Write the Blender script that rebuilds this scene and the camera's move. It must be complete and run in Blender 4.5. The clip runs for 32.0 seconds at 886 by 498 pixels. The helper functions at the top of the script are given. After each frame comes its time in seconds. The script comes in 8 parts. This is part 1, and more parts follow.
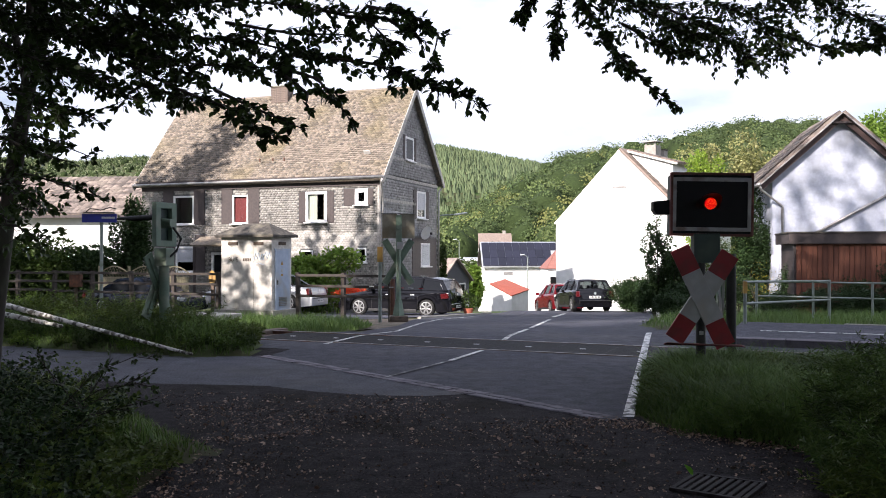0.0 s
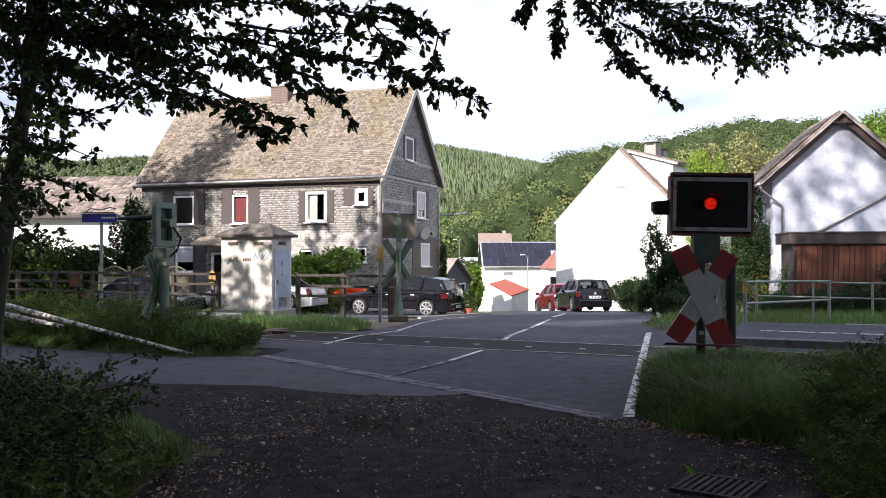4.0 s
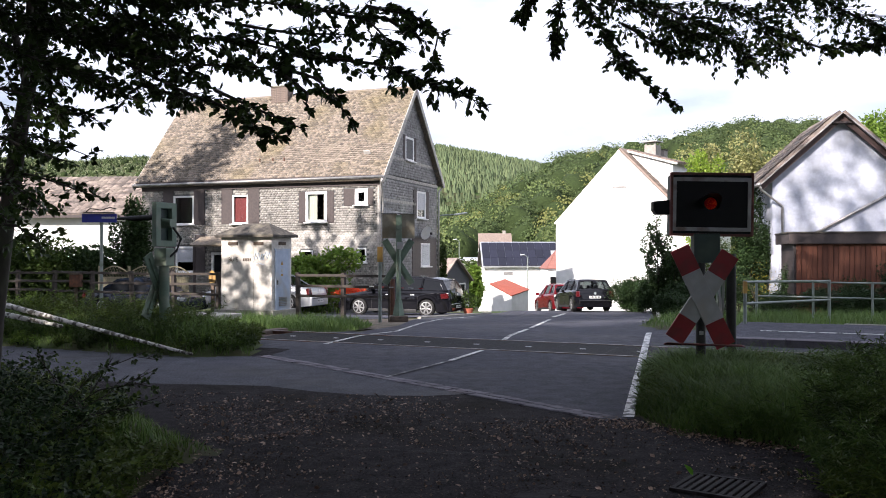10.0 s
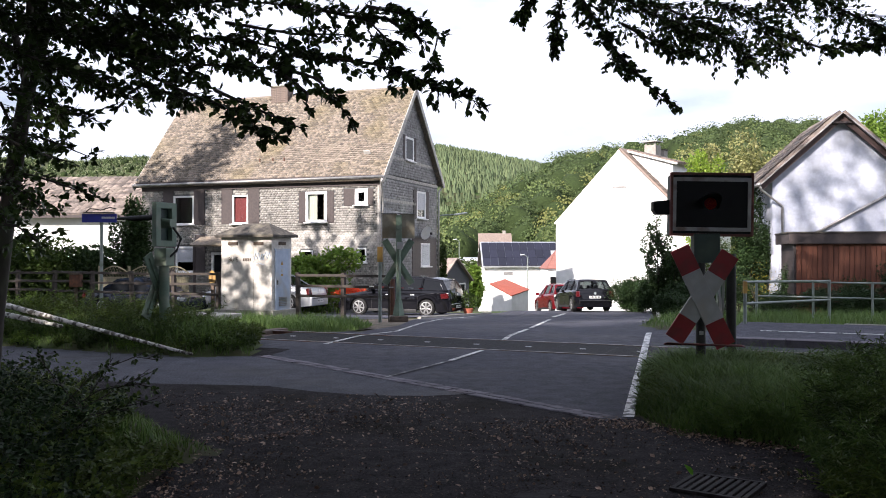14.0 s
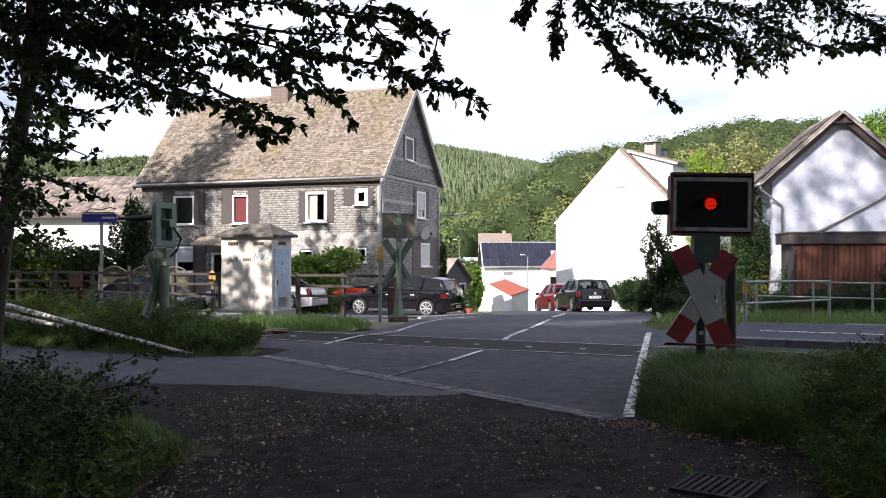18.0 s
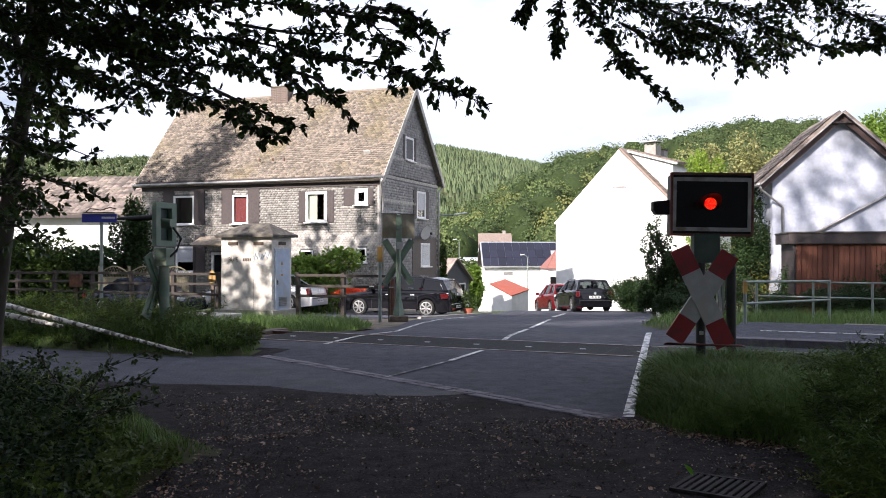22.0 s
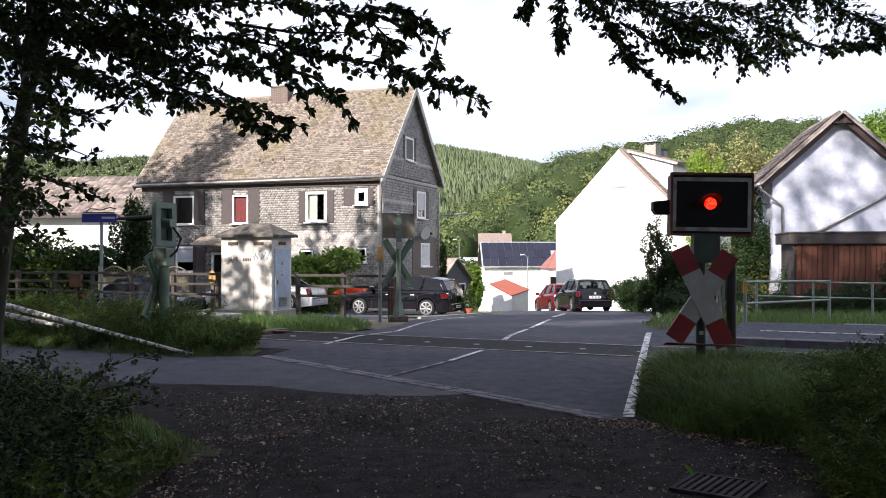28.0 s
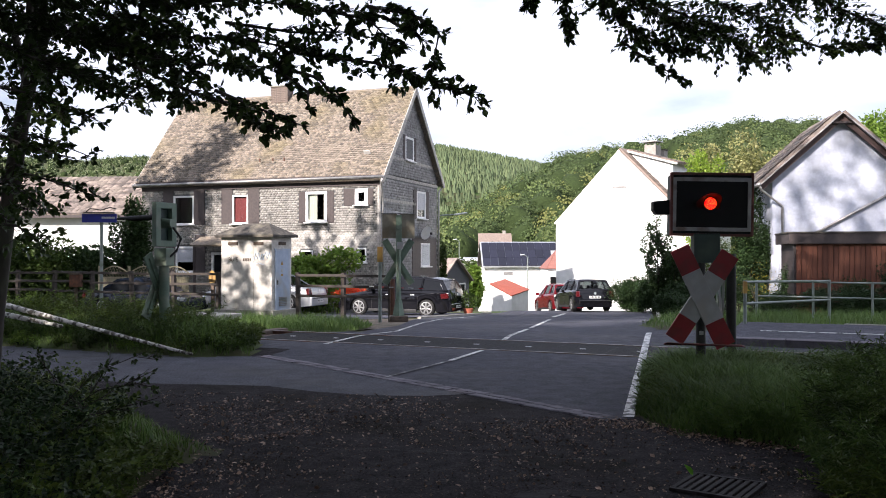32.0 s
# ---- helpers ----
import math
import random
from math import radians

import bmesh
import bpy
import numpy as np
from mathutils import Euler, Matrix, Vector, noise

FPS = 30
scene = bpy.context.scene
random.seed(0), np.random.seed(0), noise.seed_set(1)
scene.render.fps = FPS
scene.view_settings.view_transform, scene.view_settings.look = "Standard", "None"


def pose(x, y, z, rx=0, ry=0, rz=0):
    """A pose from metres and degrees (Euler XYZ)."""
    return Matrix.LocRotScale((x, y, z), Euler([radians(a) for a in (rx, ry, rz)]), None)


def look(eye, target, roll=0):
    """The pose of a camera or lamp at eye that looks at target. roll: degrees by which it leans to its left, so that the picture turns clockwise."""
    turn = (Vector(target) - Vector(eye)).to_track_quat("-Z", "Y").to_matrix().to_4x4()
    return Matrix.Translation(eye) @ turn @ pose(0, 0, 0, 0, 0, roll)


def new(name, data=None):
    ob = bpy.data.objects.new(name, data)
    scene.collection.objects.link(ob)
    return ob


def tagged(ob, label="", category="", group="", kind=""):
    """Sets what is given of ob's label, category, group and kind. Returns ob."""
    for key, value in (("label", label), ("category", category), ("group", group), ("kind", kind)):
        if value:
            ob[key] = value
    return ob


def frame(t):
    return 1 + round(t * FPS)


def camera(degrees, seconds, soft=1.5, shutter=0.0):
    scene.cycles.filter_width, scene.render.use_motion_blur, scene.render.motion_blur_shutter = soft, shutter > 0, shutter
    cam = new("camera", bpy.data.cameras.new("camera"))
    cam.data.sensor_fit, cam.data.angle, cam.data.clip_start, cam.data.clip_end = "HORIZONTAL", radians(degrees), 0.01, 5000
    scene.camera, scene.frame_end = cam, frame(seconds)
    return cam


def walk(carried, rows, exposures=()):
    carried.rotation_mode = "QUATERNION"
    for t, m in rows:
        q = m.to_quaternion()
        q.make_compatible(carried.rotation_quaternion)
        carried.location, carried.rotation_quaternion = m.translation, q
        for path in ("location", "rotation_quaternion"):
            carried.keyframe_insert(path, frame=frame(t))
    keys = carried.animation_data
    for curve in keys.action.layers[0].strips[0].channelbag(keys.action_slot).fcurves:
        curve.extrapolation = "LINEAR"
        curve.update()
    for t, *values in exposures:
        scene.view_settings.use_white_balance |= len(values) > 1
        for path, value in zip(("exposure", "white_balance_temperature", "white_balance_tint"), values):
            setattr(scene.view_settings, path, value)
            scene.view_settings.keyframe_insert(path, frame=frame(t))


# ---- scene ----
EYE = (0.0, 0.0, 1.48)
cam = camera(53.67, 32.0, 0.95)
VIEW = look(EYE, (0.0, 100.0, 1.48 + 0.71))
walk(cam, [(0.0, VIEW), (32.0, VIEW)], [(0.0, 1.1, 6220, 17.5), (32.0, 1.1, 6220, 17.5)])

# ---- daylight ----
SUN_AZ = math.atan2(-0.62, -0.78)
SUN_EL = radians(31)
TO_SUN = Vector((math.sin(SUN_AZ) * math.cos(SUN_EL), math.cos(SUN_AZ) * math.cos(SUN_EL), math.sin(SUN_EL)))
sun_data = bpy.data.lights.new("sun", "SUN")
sun_data.energy, sun_data.angle, sun_data.color = 5.0, radians(0.6), (1.0, 0.92, 0.8)
sun = new("sun", sun_data)
sun.matrix_world = look(TO_SUN * 200, (0, 0, 0))

world = bpy.data.worlds.new("sky")
scene.world = world
world.use_nodes = True
wn, wl = world.node_tree.nodes, world.node_tree.links
wn.clear()
sky = wn.new("ShaderNodeTexSky")
sky.sky_type, sky.sun_disc = "NISHITA", False
sky.sun_elevation, sky.sun_rotation, sky.dust_density, sky.air_density = SUN_EL, SUN_AZ, 1.6, 1.0
wc = wn.new("ShaderNodeTexCoord")
wmap = wn.new("ShaderNodeMapping")
wmap.inputs["Scale"].default_value = (1.0, 1.0, 3.2)
wnoise = wn.new("ShaderNodeTexNoise")
wnoise.inputs["Scale"].default_value, wnoise.inputs["Detail"].default_value = 2.6, 7
wramp = wn.new("ShaderNodeValToRGB")
wramp.color_ramp.elements[0].position, wramp.color_ramp.elements[1].position = 0.27, 0.5
wmix = wn.new("ShaderNodeMixRGB")
wmix.inputs[2].default_value = (11.0, 11.8, 13.3, 1)
wbg = wn.new("ShaderNodeBackground")
wbg.inputs["Strength"].default_value = 0.05
wout = wn.new("ShaderNodeOutputWorld")
wl.new(wc.outputs["Generated"], wmap.inputs["Vector"])
wl.new(wmap.outputs["Vector"], wnoise.inputs["Vector"])
wl.new(wnoise.outputs["Fac"], wramp.inputs["Fac"])
wl.new(wramp.outputs["Color"], wmix.inputs[0])
wl.new(sky.outputs["Color"], wmix.inputs[1])
wl.new(wmix.outputs["Color"], wbg.inputs["Color"])
wl.new(wbg.outputs["Background"], wout.inputs["Surface"])

# ---- materials ----
def mat(name, a, b=None, scale=4.0, rough=0.7, metal=0.0, bump=0.0, bump_scale=40.0, stain=None, stain_scale=0.6, stain_at=(0.5, 0.68),
        island=0.0, per_object=0.0, coat=0.0, stretch=(1, 1, 1), mottle=None, spec=0.5):
    """Two-scale surface: a to b by fine noise, stains by coarse noise, relief by bump."""
    m = bpy.data.materials.new(name)
    m.use_nodes = True
    n, l = m.node_tree.nodes, m.node_tree.links
    bs = n["Principled BSDF"]
    bs.inputs["Roughness"].default_value, bs.inputs["Metallic"].default_value = rough, metal
    bs.inputs["Coat Weight"].default_value, bs.inputs["Specular IOR Level"].default_value = coat, spec
    co = n.new("ShaderNodeTexCoord")
    mp = n.new("ShaderNodeMapping")
    mp.inputs["Scale"].default_value = stretch
    l.new(co.outputs["Object"], mp.inputs["Vector"])
    b = b or tuple(c * 0.75 for c in a)
    fine = n.new("ShaderNodeTexNoise")
    fine.inputs["Scale"].default_value, fine.inputs["Detail"].default_value = scale, 8
    l.new(mp.outputs["Vector"], fine.inputs["Vector"])
    ramp = n.new("ShaderNodeValToRGB")
    ramp.color_ramp.elements[0].position, ramp.color_ramp.elements[1].position = 0.32, 0.68
    ramp.color_ramp.elements[0].color, ramp.color_ramp.elements[1].color = (*a, 1), (*b, 1)
    l.new(fine.outputs["Fac"], ramp.inputs["Fac"])
    col = ramp.outputs["Color"]
    if stain:
        big = n.new("ShaderNodeTexNoise")
        big.inputs["Scale"].default_value, big.inputs["Detail"].default_value = stain_scale, 6
        l.new(co.outputs["Object"], big.inputs["Vector"])
        r2 = n.new("ShaderNodeValToRGB")
        r2.color_ramp.elements[0].position, r2.color_ramp.elements[1].position = stain_at
        l.new(big.outputs["Fac"], r2.inputs["Fac"])
        mx = n.new("ShaderNodeMixRGB")
        mx.inputs[2].default_value = (*stain, 1)
        l.new(r2.outputs["Color"], mx.inputs[0])
        l.new(col, mx.inputs[1])
        col = mx.outputs["Color"]
    if mottle:
        mid = n.new("ShaderNodeTexNoise")
        mid.inputs["Scale"].default_value, mid.inputs["Detail"].default_value = mottle[1], 5
        l.new(co.outputs["Object"], mid.inputs["Vector"])
        mm = n.new("ShaderNodeMapRange")
        mm.inputs["From Min"].default_value, mm.inputs["From Max"].default_value = 0.3, 0.7
        mm.inputs["To Min"].default_value, mm.inputs["To Max"].default_value = 1 - mottle[0], 1 + mottle[0]
        l.new(mid.outputs["Fac"], mm.inputs["Value"])
        mh = n.new("ShaderNodeHueSaturation")
        l.new(mm.outputs["Result"], mh.inputs["Value"])
        l.new(col, mh.inputs["Color"])
        col = mh.outputs["Color"]
    for amount, node, socket in ((island, "ShaderNodeNewGeometry", "Random Per Island"), (per_object, "ShaderNodeObjectInfo", "Random")):
        if amount:
            src = n.new(node)
            mr = n.new("ShaderNodeMapRange")
            mr.inputs["To Min"].default_value, mr.inputs["To Max"].default_value = 1 - amount, 1 + amount
            l.new(src.outputs[socket], mr.inputs["Value"])
            hsv = n.new("ShaderNodeHueSaturation")
            l.new(mr.outputs["Result"], hsv.inputs["Value"])
            l.new(col, hsv.inputs["Color"])
            col = hsv.outputs["Color"]
    l.new(col, bs.inputs["Base Color"])
    if bump:
        bn = n.new("ShaderNodeTexNoise")
        bn.inputs["Scale"].default_value, bn.inputs["Detail"].default_value = bump_scale, 4
        l.new(mp.outputs["Vector"], bn.inputs["Vector"])
        bp = n.new("ShaderNodeBump")
        bp.inputs["Strength"].default_value, bp.inputs["Distance"].default_value = bump, 0.02
        l.new(bn.outputs["Fac"], bp.inputs["Height"])
        l.new(bp.outputs["Normal"], bs.inputs["Normal"])
    return m


def leaf_mat(name, a, b, vary=0.35, through_light=0.3, rough=0.5, patch=0.9):
    """Leaves: colour varies from leaf to leaf, and some light passes through."""
    m = bpy.data.materials.new(name)
    m.use_nodes = True
    n, l = m.node_tree.nodes, m.node_tree.links
    bs, out = n["Principled BSDF"], n["Material Output"]
    bs.inputs["Roughness"].default_value, bs.inputs["Specular IOR Level"].default_value = rough, 0.22
    geo = n.new("ShaderNodeNewGeometry")
    ramp = n.new("ShaderNodeValToRGB")
    ramp.color_ramp.elements[0].color, ramp.color_ramp.elements[1].color = (*a, 1), (*b, 1)
    l.new(geo.outputs["Random Per Island"], ramp.inputs["Fac"])
    co = n.new("ShaderNodeTexCoord")
    nz = n.new("ShaderNodeTexNoise")
    nz.inputs["Scale"].default_value = patch
    l.new(co.outputs["Object"], nz.inputs["Vector"])
    mr = n.new("ShaderNodeMapRange")
    mr.inputs["From Min"].default_value, mr.inputs["From Max"].default_value = 0.3, 0.7
    mr.inputs["To Min"].default_value, mr.inputs["To Max"].default_value = 1 - vary, 1 + vary
    l.new(nz.outputs["Fac"], mr.inputs["Value"])
    hsv = n.new("ShaderNodeHueSaturation")
    l.new(ramp.outputs["Color"], hsv.inputs["Color"])
    l.new(mr.outputs["Result"], hsv.inputs["Value"])
    l.new(hsv.outputs["Color"], bs.inputs["Base Color"])
    tr = n.new("ShaderNodeBsdfTranslucent")
    l.new(hsv.outputs["Color"], tr.inputs["Color"])
    mix = n.new("ShaderNodeMixShader")
    mix.inputs[0].default_value = through_light
    l.new(bs.outputs["BSDF"], mix.inputs[1])
    l.new(tr.outputs["BSDF"], mix.inputs[2])
    l.new(mix.outputs["Shader"], out.inputs["Surface"])
    return m


ASPHALT = mat("asphalt", (0.067, 0.069, 0.091), (0.026, 0.027, 0.036), 38, 0.85, bump=0.5, bump_scale=110, stain=(0.078, 0.077, 0.087), stain_scale=0.35, stain_at=(0.48, 0.72), mottle=(0.35, 4.5), spec=0.22)
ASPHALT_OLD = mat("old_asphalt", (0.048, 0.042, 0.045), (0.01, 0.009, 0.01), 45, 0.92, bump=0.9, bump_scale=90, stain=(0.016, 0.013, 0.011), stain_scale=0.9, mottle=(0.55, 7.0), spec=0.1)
ASPHALT_PALE = mat("pale_asphalt", (0.097, 0.099, 0.121), (0.045, 0.046, 0.058), 34, 0.85, bump=0.35, bump_scale=200, stain=(0.062, 0.062, 0.066), stain_scale=0.5, mottle=(0.25, 3.5), spec=0.22)
CROSS_PANEL = mat("crossing_panel", (0.016, 0.016, 0.0185), (0.009, 0.009, 0.0105), 30, 0.75, bump=0.3, bump_scale=120, spec=0.12)
PAINT_FADED = mat("faded_road_paint", (0.4, 0.4, 0.39), (0.2, 0.2, 0.2), 16, 0.75, bump=0.2, stain=(0.05, 0.05, 0.056), stain_scale=7, stain_at=(0.42, 0.54))
ROAD_PAINT = mat("road_paint", (0.72, 0.72, 0.7), (0.5, 0.5, 0.49), 14, 0.7, bump=0.2, stain=(0.07, 0.07, 0.07), stain_scale=9, stain_at=(0.5, 0.58))
SOIL = mat("soil", (0.07, 0.085, 0.035), (0.05, 0.04, 0.025), 1.5, 0.95, bump=0.6, bump_scale=12, stain=(0.05, 0.09, 0.025), stain_scale=0.2, spec=0.12)
DIRT = mat("sandy_gravel", (0.22, 0.185, 0.15), (0.1, 0.085, 0.07), 26, 0.95, bump=0.9, bump_scale=40, stain=(0.09, 0.09, 0.06), stain_scale=1.2, mottle=(0.3, 6.0), spec=0.12)
BALLAST = mat("ballast", (0.16, 0.13, 0.11), (0.07, 0.055, 0.045), 18, 0.9, bump=1.0, bump_scale=25, spec=0.12)
RUST = mat("rusty_steel", (0.16, 0.07, 0.04), (0.08, 0.04, 0.03), 12, 0.7, 0.5, bump=0.2)
RAIL_TOP = mat("rail_steel", (0.42, 0.38, 0.37), (0.28, 0.24, 0.23), 9, 0.4, 0.9)
COBBLE = mat("cobble_stone", (0.2, 0.185, 0.21), (0.125, 0.115, 0.135), 9, 0.85, bump=0.5, bump_scale=30, per_object=0.25, spec=0.12)
SLATE_ROOF = mat("roof_slate", (0.26, 0.21, 0.16), (0.1, 0.09, 0.08), 9, 0.75, bump=0.4, bump_scale=14, stain=(0.165, 0.135, 0.085), stain_scale=0.5, island=0.4)
SLATE_ROOF_PIECE = mat("roof_slate_piece", (0.26, 0.21, 0.16), (0.1, 0.09, 0.08), 9, 0.75, bump=0.4, bump_scale=14, stain=(0.165, 0.135, 0.085), stain_scale=0.5, per_object=0.4)
SLATE_WALL = mat("wall_slate", (0.43, 0.405, 0.365), (0.225, 0.215, 0.2), 9, 0.7, bump=0.3, bump_scale=14, stain=(0.4, 0.38, 0.35), stain_scale=0.5, island=0.24)
SLATE_WALL_PIECE = mat("wall_slate_piece", (0.43, 0.405, 0.365), (0.225, 0.215, 0.2), 9, 0.7, bump=0.3, bump_scale=14, stain=(0.4, 0.38, 0.35), stain_scale=0.5, per_object=0.24)
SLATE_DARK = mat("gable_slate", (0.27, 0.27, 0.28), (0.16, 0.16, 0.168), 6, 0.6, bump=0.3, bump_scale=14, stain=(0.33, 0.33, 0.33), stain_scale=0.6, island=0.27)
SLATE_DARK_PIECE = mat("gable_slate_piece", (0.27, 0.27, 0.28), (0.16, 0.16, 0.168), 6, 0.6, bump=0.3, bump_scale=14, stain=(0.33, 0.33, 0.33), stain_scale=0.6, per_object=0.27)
DARK_TRIM = mat("dark_brown_boards", (0.06, 0.045, 0.042), (0.04, 0.03, 0.03), 10, 0.65, bump=0.2)
WHITE_PAINT = mat("white_paint", (0.8, 0.8, 0.79), (0.72, 0.72, 0.7), 5, 0.45, bump=0.05)
SHUTTER = mat("roller_shutter", (0.46, 0.47, 0.5), (0.4, 0.41, 0.44), 5, 0.5, stretch=(0.2, 0.2, 30), bump=0.3, bump_scale=3)
RENDER_WHITE = mat("white_render", (0.82, 0.82, 0.8), (0.74, 0.74, 0.72), 3, 0.85, bump=0.15, bump_scale=60, stain=(0.66, 0.66, 0.63), stain_scale=0.35)
# Bluish base puts the shade on white plaster into colour; stains are weathering
RENDER_BLUE_SHADE = mat("weathered_shade_render", (0.48, 0.505, 0.59), (0.4, 0.425, 0.5), 9, 0.85, bump=0.3, bump_scale=40, stain=(0.36, 0.375, 0.43), stain_scale=1.3, mottle=(0.12, 3.0))
CURTAIN = mat("curtain", (0.6, 0.58, 0.5), (0.4, 0.4, 0.36), 3, 0.9, stretch=(12, 12, 0.4))
CURTAIN_RED = mat("red_curtain", (0.24, 0.05, 0.055), (0.13, 0.028, 0.03), 3, 0.9, stretch=(12, 12, 0.4))
# Green held near black, for the shade inside the window
CURTAIN_GREEN = mat("green_curtain", (0.008, 0.018, 0.008), (0.004, 0.008, 0.004), 3, 0.9, stretch=(8, 8, 0.6), spec=0.1)
# Near-black colour stands for the unlit rooms behind the windows
ROOM_SHADE = mat("room_shade", (0.009, 0.009, 0.01), (0.006, 0.006, 0.006), 2, 0.9, spec=0.1)
ZINC = mat("zinc_gutter", (0.42, 0.41, 0.4), (0.28, 0.27, 0.26), 6, 0.45, 0.7)
BRICK = mat("chimney_brick", (0.19, 0.145, 0.12), (0.12, 0.095, 0.082), 14, 0.85, bump=0.5, bump_scale=20)
CHIM_RENDER = mat("chimney_render", (0.33, 0.3, 0.27), (0.24, 0.22, 0.2), 5, 0.85, bump=0.3)
TILE_RED = mat("red_tile", (0.34, 0.085, 0.05), (0.25, 0.062, 0.038), 6, 0.7, bump=0.4, bump_scale=8, island=0.15)
TILE_ROSE = mat("rose_tile", (0.3, 0.13, 0.1), (0.2, 0.08, 0.065), 7, 0.7, bump=0.5, bump_scale=9)
TILE_BROWN = mat("brown_tile", (0.2, 0.16, 0.135), (0.1, 0.083, 0.075), 5, 0.75, bump=0.4, bump_scale=8, stain=(0.24, 0.2, 0.165), stain_scale=0.8, island=0.5)
SHED_WOOD = mat("red_brown_boards", (0.175, 0.056, 0.027), (0.11, 0.037, 0.02), 3, 0.7, stretch=(6, 6, 0.5), bump=0.3, per_object=0.18)
WOOD_GREY = mat("weathered_wood", (0.12, 0.085, 0.06), (0.06, 0.045, 0.036), 8, 0.85, stretch=(1, 1, 1), bump=0.4)
WOOD_BROWN = mat("brown_fence_wood", (0.052, 0.04, 0.033), (0.028, 0.022, 0.019), 8, 0.8, bump=0.4)
TRELLIS = mat("trellis_wood", (0.3, 0.26, 0.16), (0.18, 0.16, 0.1), 8, 0.8, bump=0.3)
SLATE_JOINT = mat("slate_joint", (0.13, 0.13, 0.13), (0.08, 0.08, 0.08), 9, 0.8, bump=0.3)
SLATE_BLACK = mat("black_slate", (0.075, 0.078, 0.088), (0.045, 0.047, 0.053), 12, 0.6, bump=0.4, bump_scale=18)
TILE_PALE = mat("pale_brown_tile", (0.23, 0.175, 0.145), (0.15, 0.115, 0.095), 5, 0.75, bump=0.4, bump_scale=8, island=0.25)
GALV = mat("galvanised_steel", (0.26, 0.29, 0.28), (0.18, 0.21, 0.19), 7, 0.6, 0.3, stain=(0.14, 0.18, 0.13), stain_scale=2)
GREEN_PAINT = mat("faded_green_paint", (0.16, 0.22, 0.16), (0.1, 0.15, 0.11), 6, 0.6, bump=0.15, stain=(0.24, 0.26, 0.2), stain_scale=3)
GREEN_DARK = mat("dark_green_paint", (0.03, 0.06, 0.05), (0.02, 0.035, 0.03), 6, 0.5, stain=(0.05, 0.08, 0.06), stain_scale=3)
SIGN_BACK = mat("sign_back", (0.27, 0.25, 0.19), (0.15, 0.135, 0.1), 5, 0.7, 0.2, stain=(0.2, 0.16, 0.1), stain_scale=2.5, bump=0.1)
BLACK_PLATE = mat("black_plate", (0.007, 0.007, 0.008), (0.005, 0.005, 0.006), 8, 0.5, spec=0.2)
SIGN_WHITE = mat("sign_white", (0.45, 0.45, 0.45), (0.34, 0.34, 0.34), 7, 0.5, stain=(0.4, 0.38, 0.34), stain_scale=4)
SIGN_GREY = mat("sign_border", (0.4, 0.4, 0.4), (0.3, 0.29, 0.29), 9, 0.5, stain=(0.18, 0.12, 0.1), stain_scale=5)
SIGN_RED = mat("sign_red", (0.28, 0.01, 0.016), (0.22, 0.008, 0.012), 7, 0.45, stain=(0.18, 0.02, 0.022), stain_scale=4)
# Pale grey paints the sunlight on the barn's tile edge
VERGE_SUNLIT = mat("sunlit_verge", (0.42, 0.4, 0.39), (0.3, 0.28, 0.27), 7, 0.8, bump=0.2, stain=(0.22, 0.17, 0.15), stain_scale=2.0)
SOFFIT_BROWN = mat("brown_soffit", (0.085, 0.05, 0.045), (0.055, 0.035, 0.032), 9, 0.7, bump=0.2)
RED_RIM = mat("faded_red_paint", (0.17, 0.045, 0.04), (0.1, 0.035, 0.03), 9, 0.65, bump=0.2)
POST_DARK = mat("dark_steel", (0.045, 0.045, 0.042), (0.025, 0.025, 0.024), 8, 0.6, 0.3, bump=0.15)
HUT_WALL = mat("hut_wall", (0.6, 0.57, 0.52), (0.43, 0.405, 0.365), 11, 0.7, bump=0.25, stain=(0.36, 0.33, 0.29), stain_scale=2.2, mottle=(0.15, 5.0))
# Darkened blue base holds the shade that lies on the door side
HUT_DOOR_SHADE = mat("hut_door_shade", (0.38, 0.45, 0.56), (0.31, 0.37, 0.47), 6, 0.6, stain=(0.36, 0.38, 0.4), stain_scale=2)
BITUMEN = mat("bitumen_felt", (0.085, 0.075, 0.062), (0.035, 0.03, 0.026), 9, 0.85, bump=0.5, stain=(0.14, 0.125, 0.095), stain_scale=2.5, mottle=(0.4, 6.0))
CONCRETE = mat("concrete", (0.36, 0.34, 0.3), (0.25, 0.235, 0.21), 7, 0.85, bump=0.4, stain=(0.2, 0.2, 0.15), stain_scale=1)
BLUE_SIGN = mat("station_blue", (0.012, 0.02, 0.2), (0.01, 0.015, 0.15), 6, 0.35)
YELLOW = mat("yellow_paint", (0.36, 0.21, 0.055), (0.28, 0.16, 0.045), 6, 0.5, stain=(0.4, 0.25, 0.05), stain_scale=4)
TERRA = mat("terracotta", (0.4, 0.12, 0.07), (0.3, 0.09, 0.05), 8, 0.8)
CAR_BLACK = mat("black_car_paint", (0.006, 0.006, 0.008), (0.005, 0.005, 0.007), 2, 0.025, spec=0.4)
CAR_NAVY = mat("dark_car_paint", (0.008, 0.012, 0.022), (0.007, 0.01, 0.018), 2, 0.08, spec=0.4)
CAR_RED = mat("red_car_paint", (0.1, 0.004, 0.008), (0.088, 0.0035, 0.007), 2, 0.12, spec=0.4)
CAR_SILVER = mat("silver_car_paint", (0.4, 0.41, 0.42), (0.36, 0.37, 0.38), 2, 0.35, 0.2, coat=0.3)
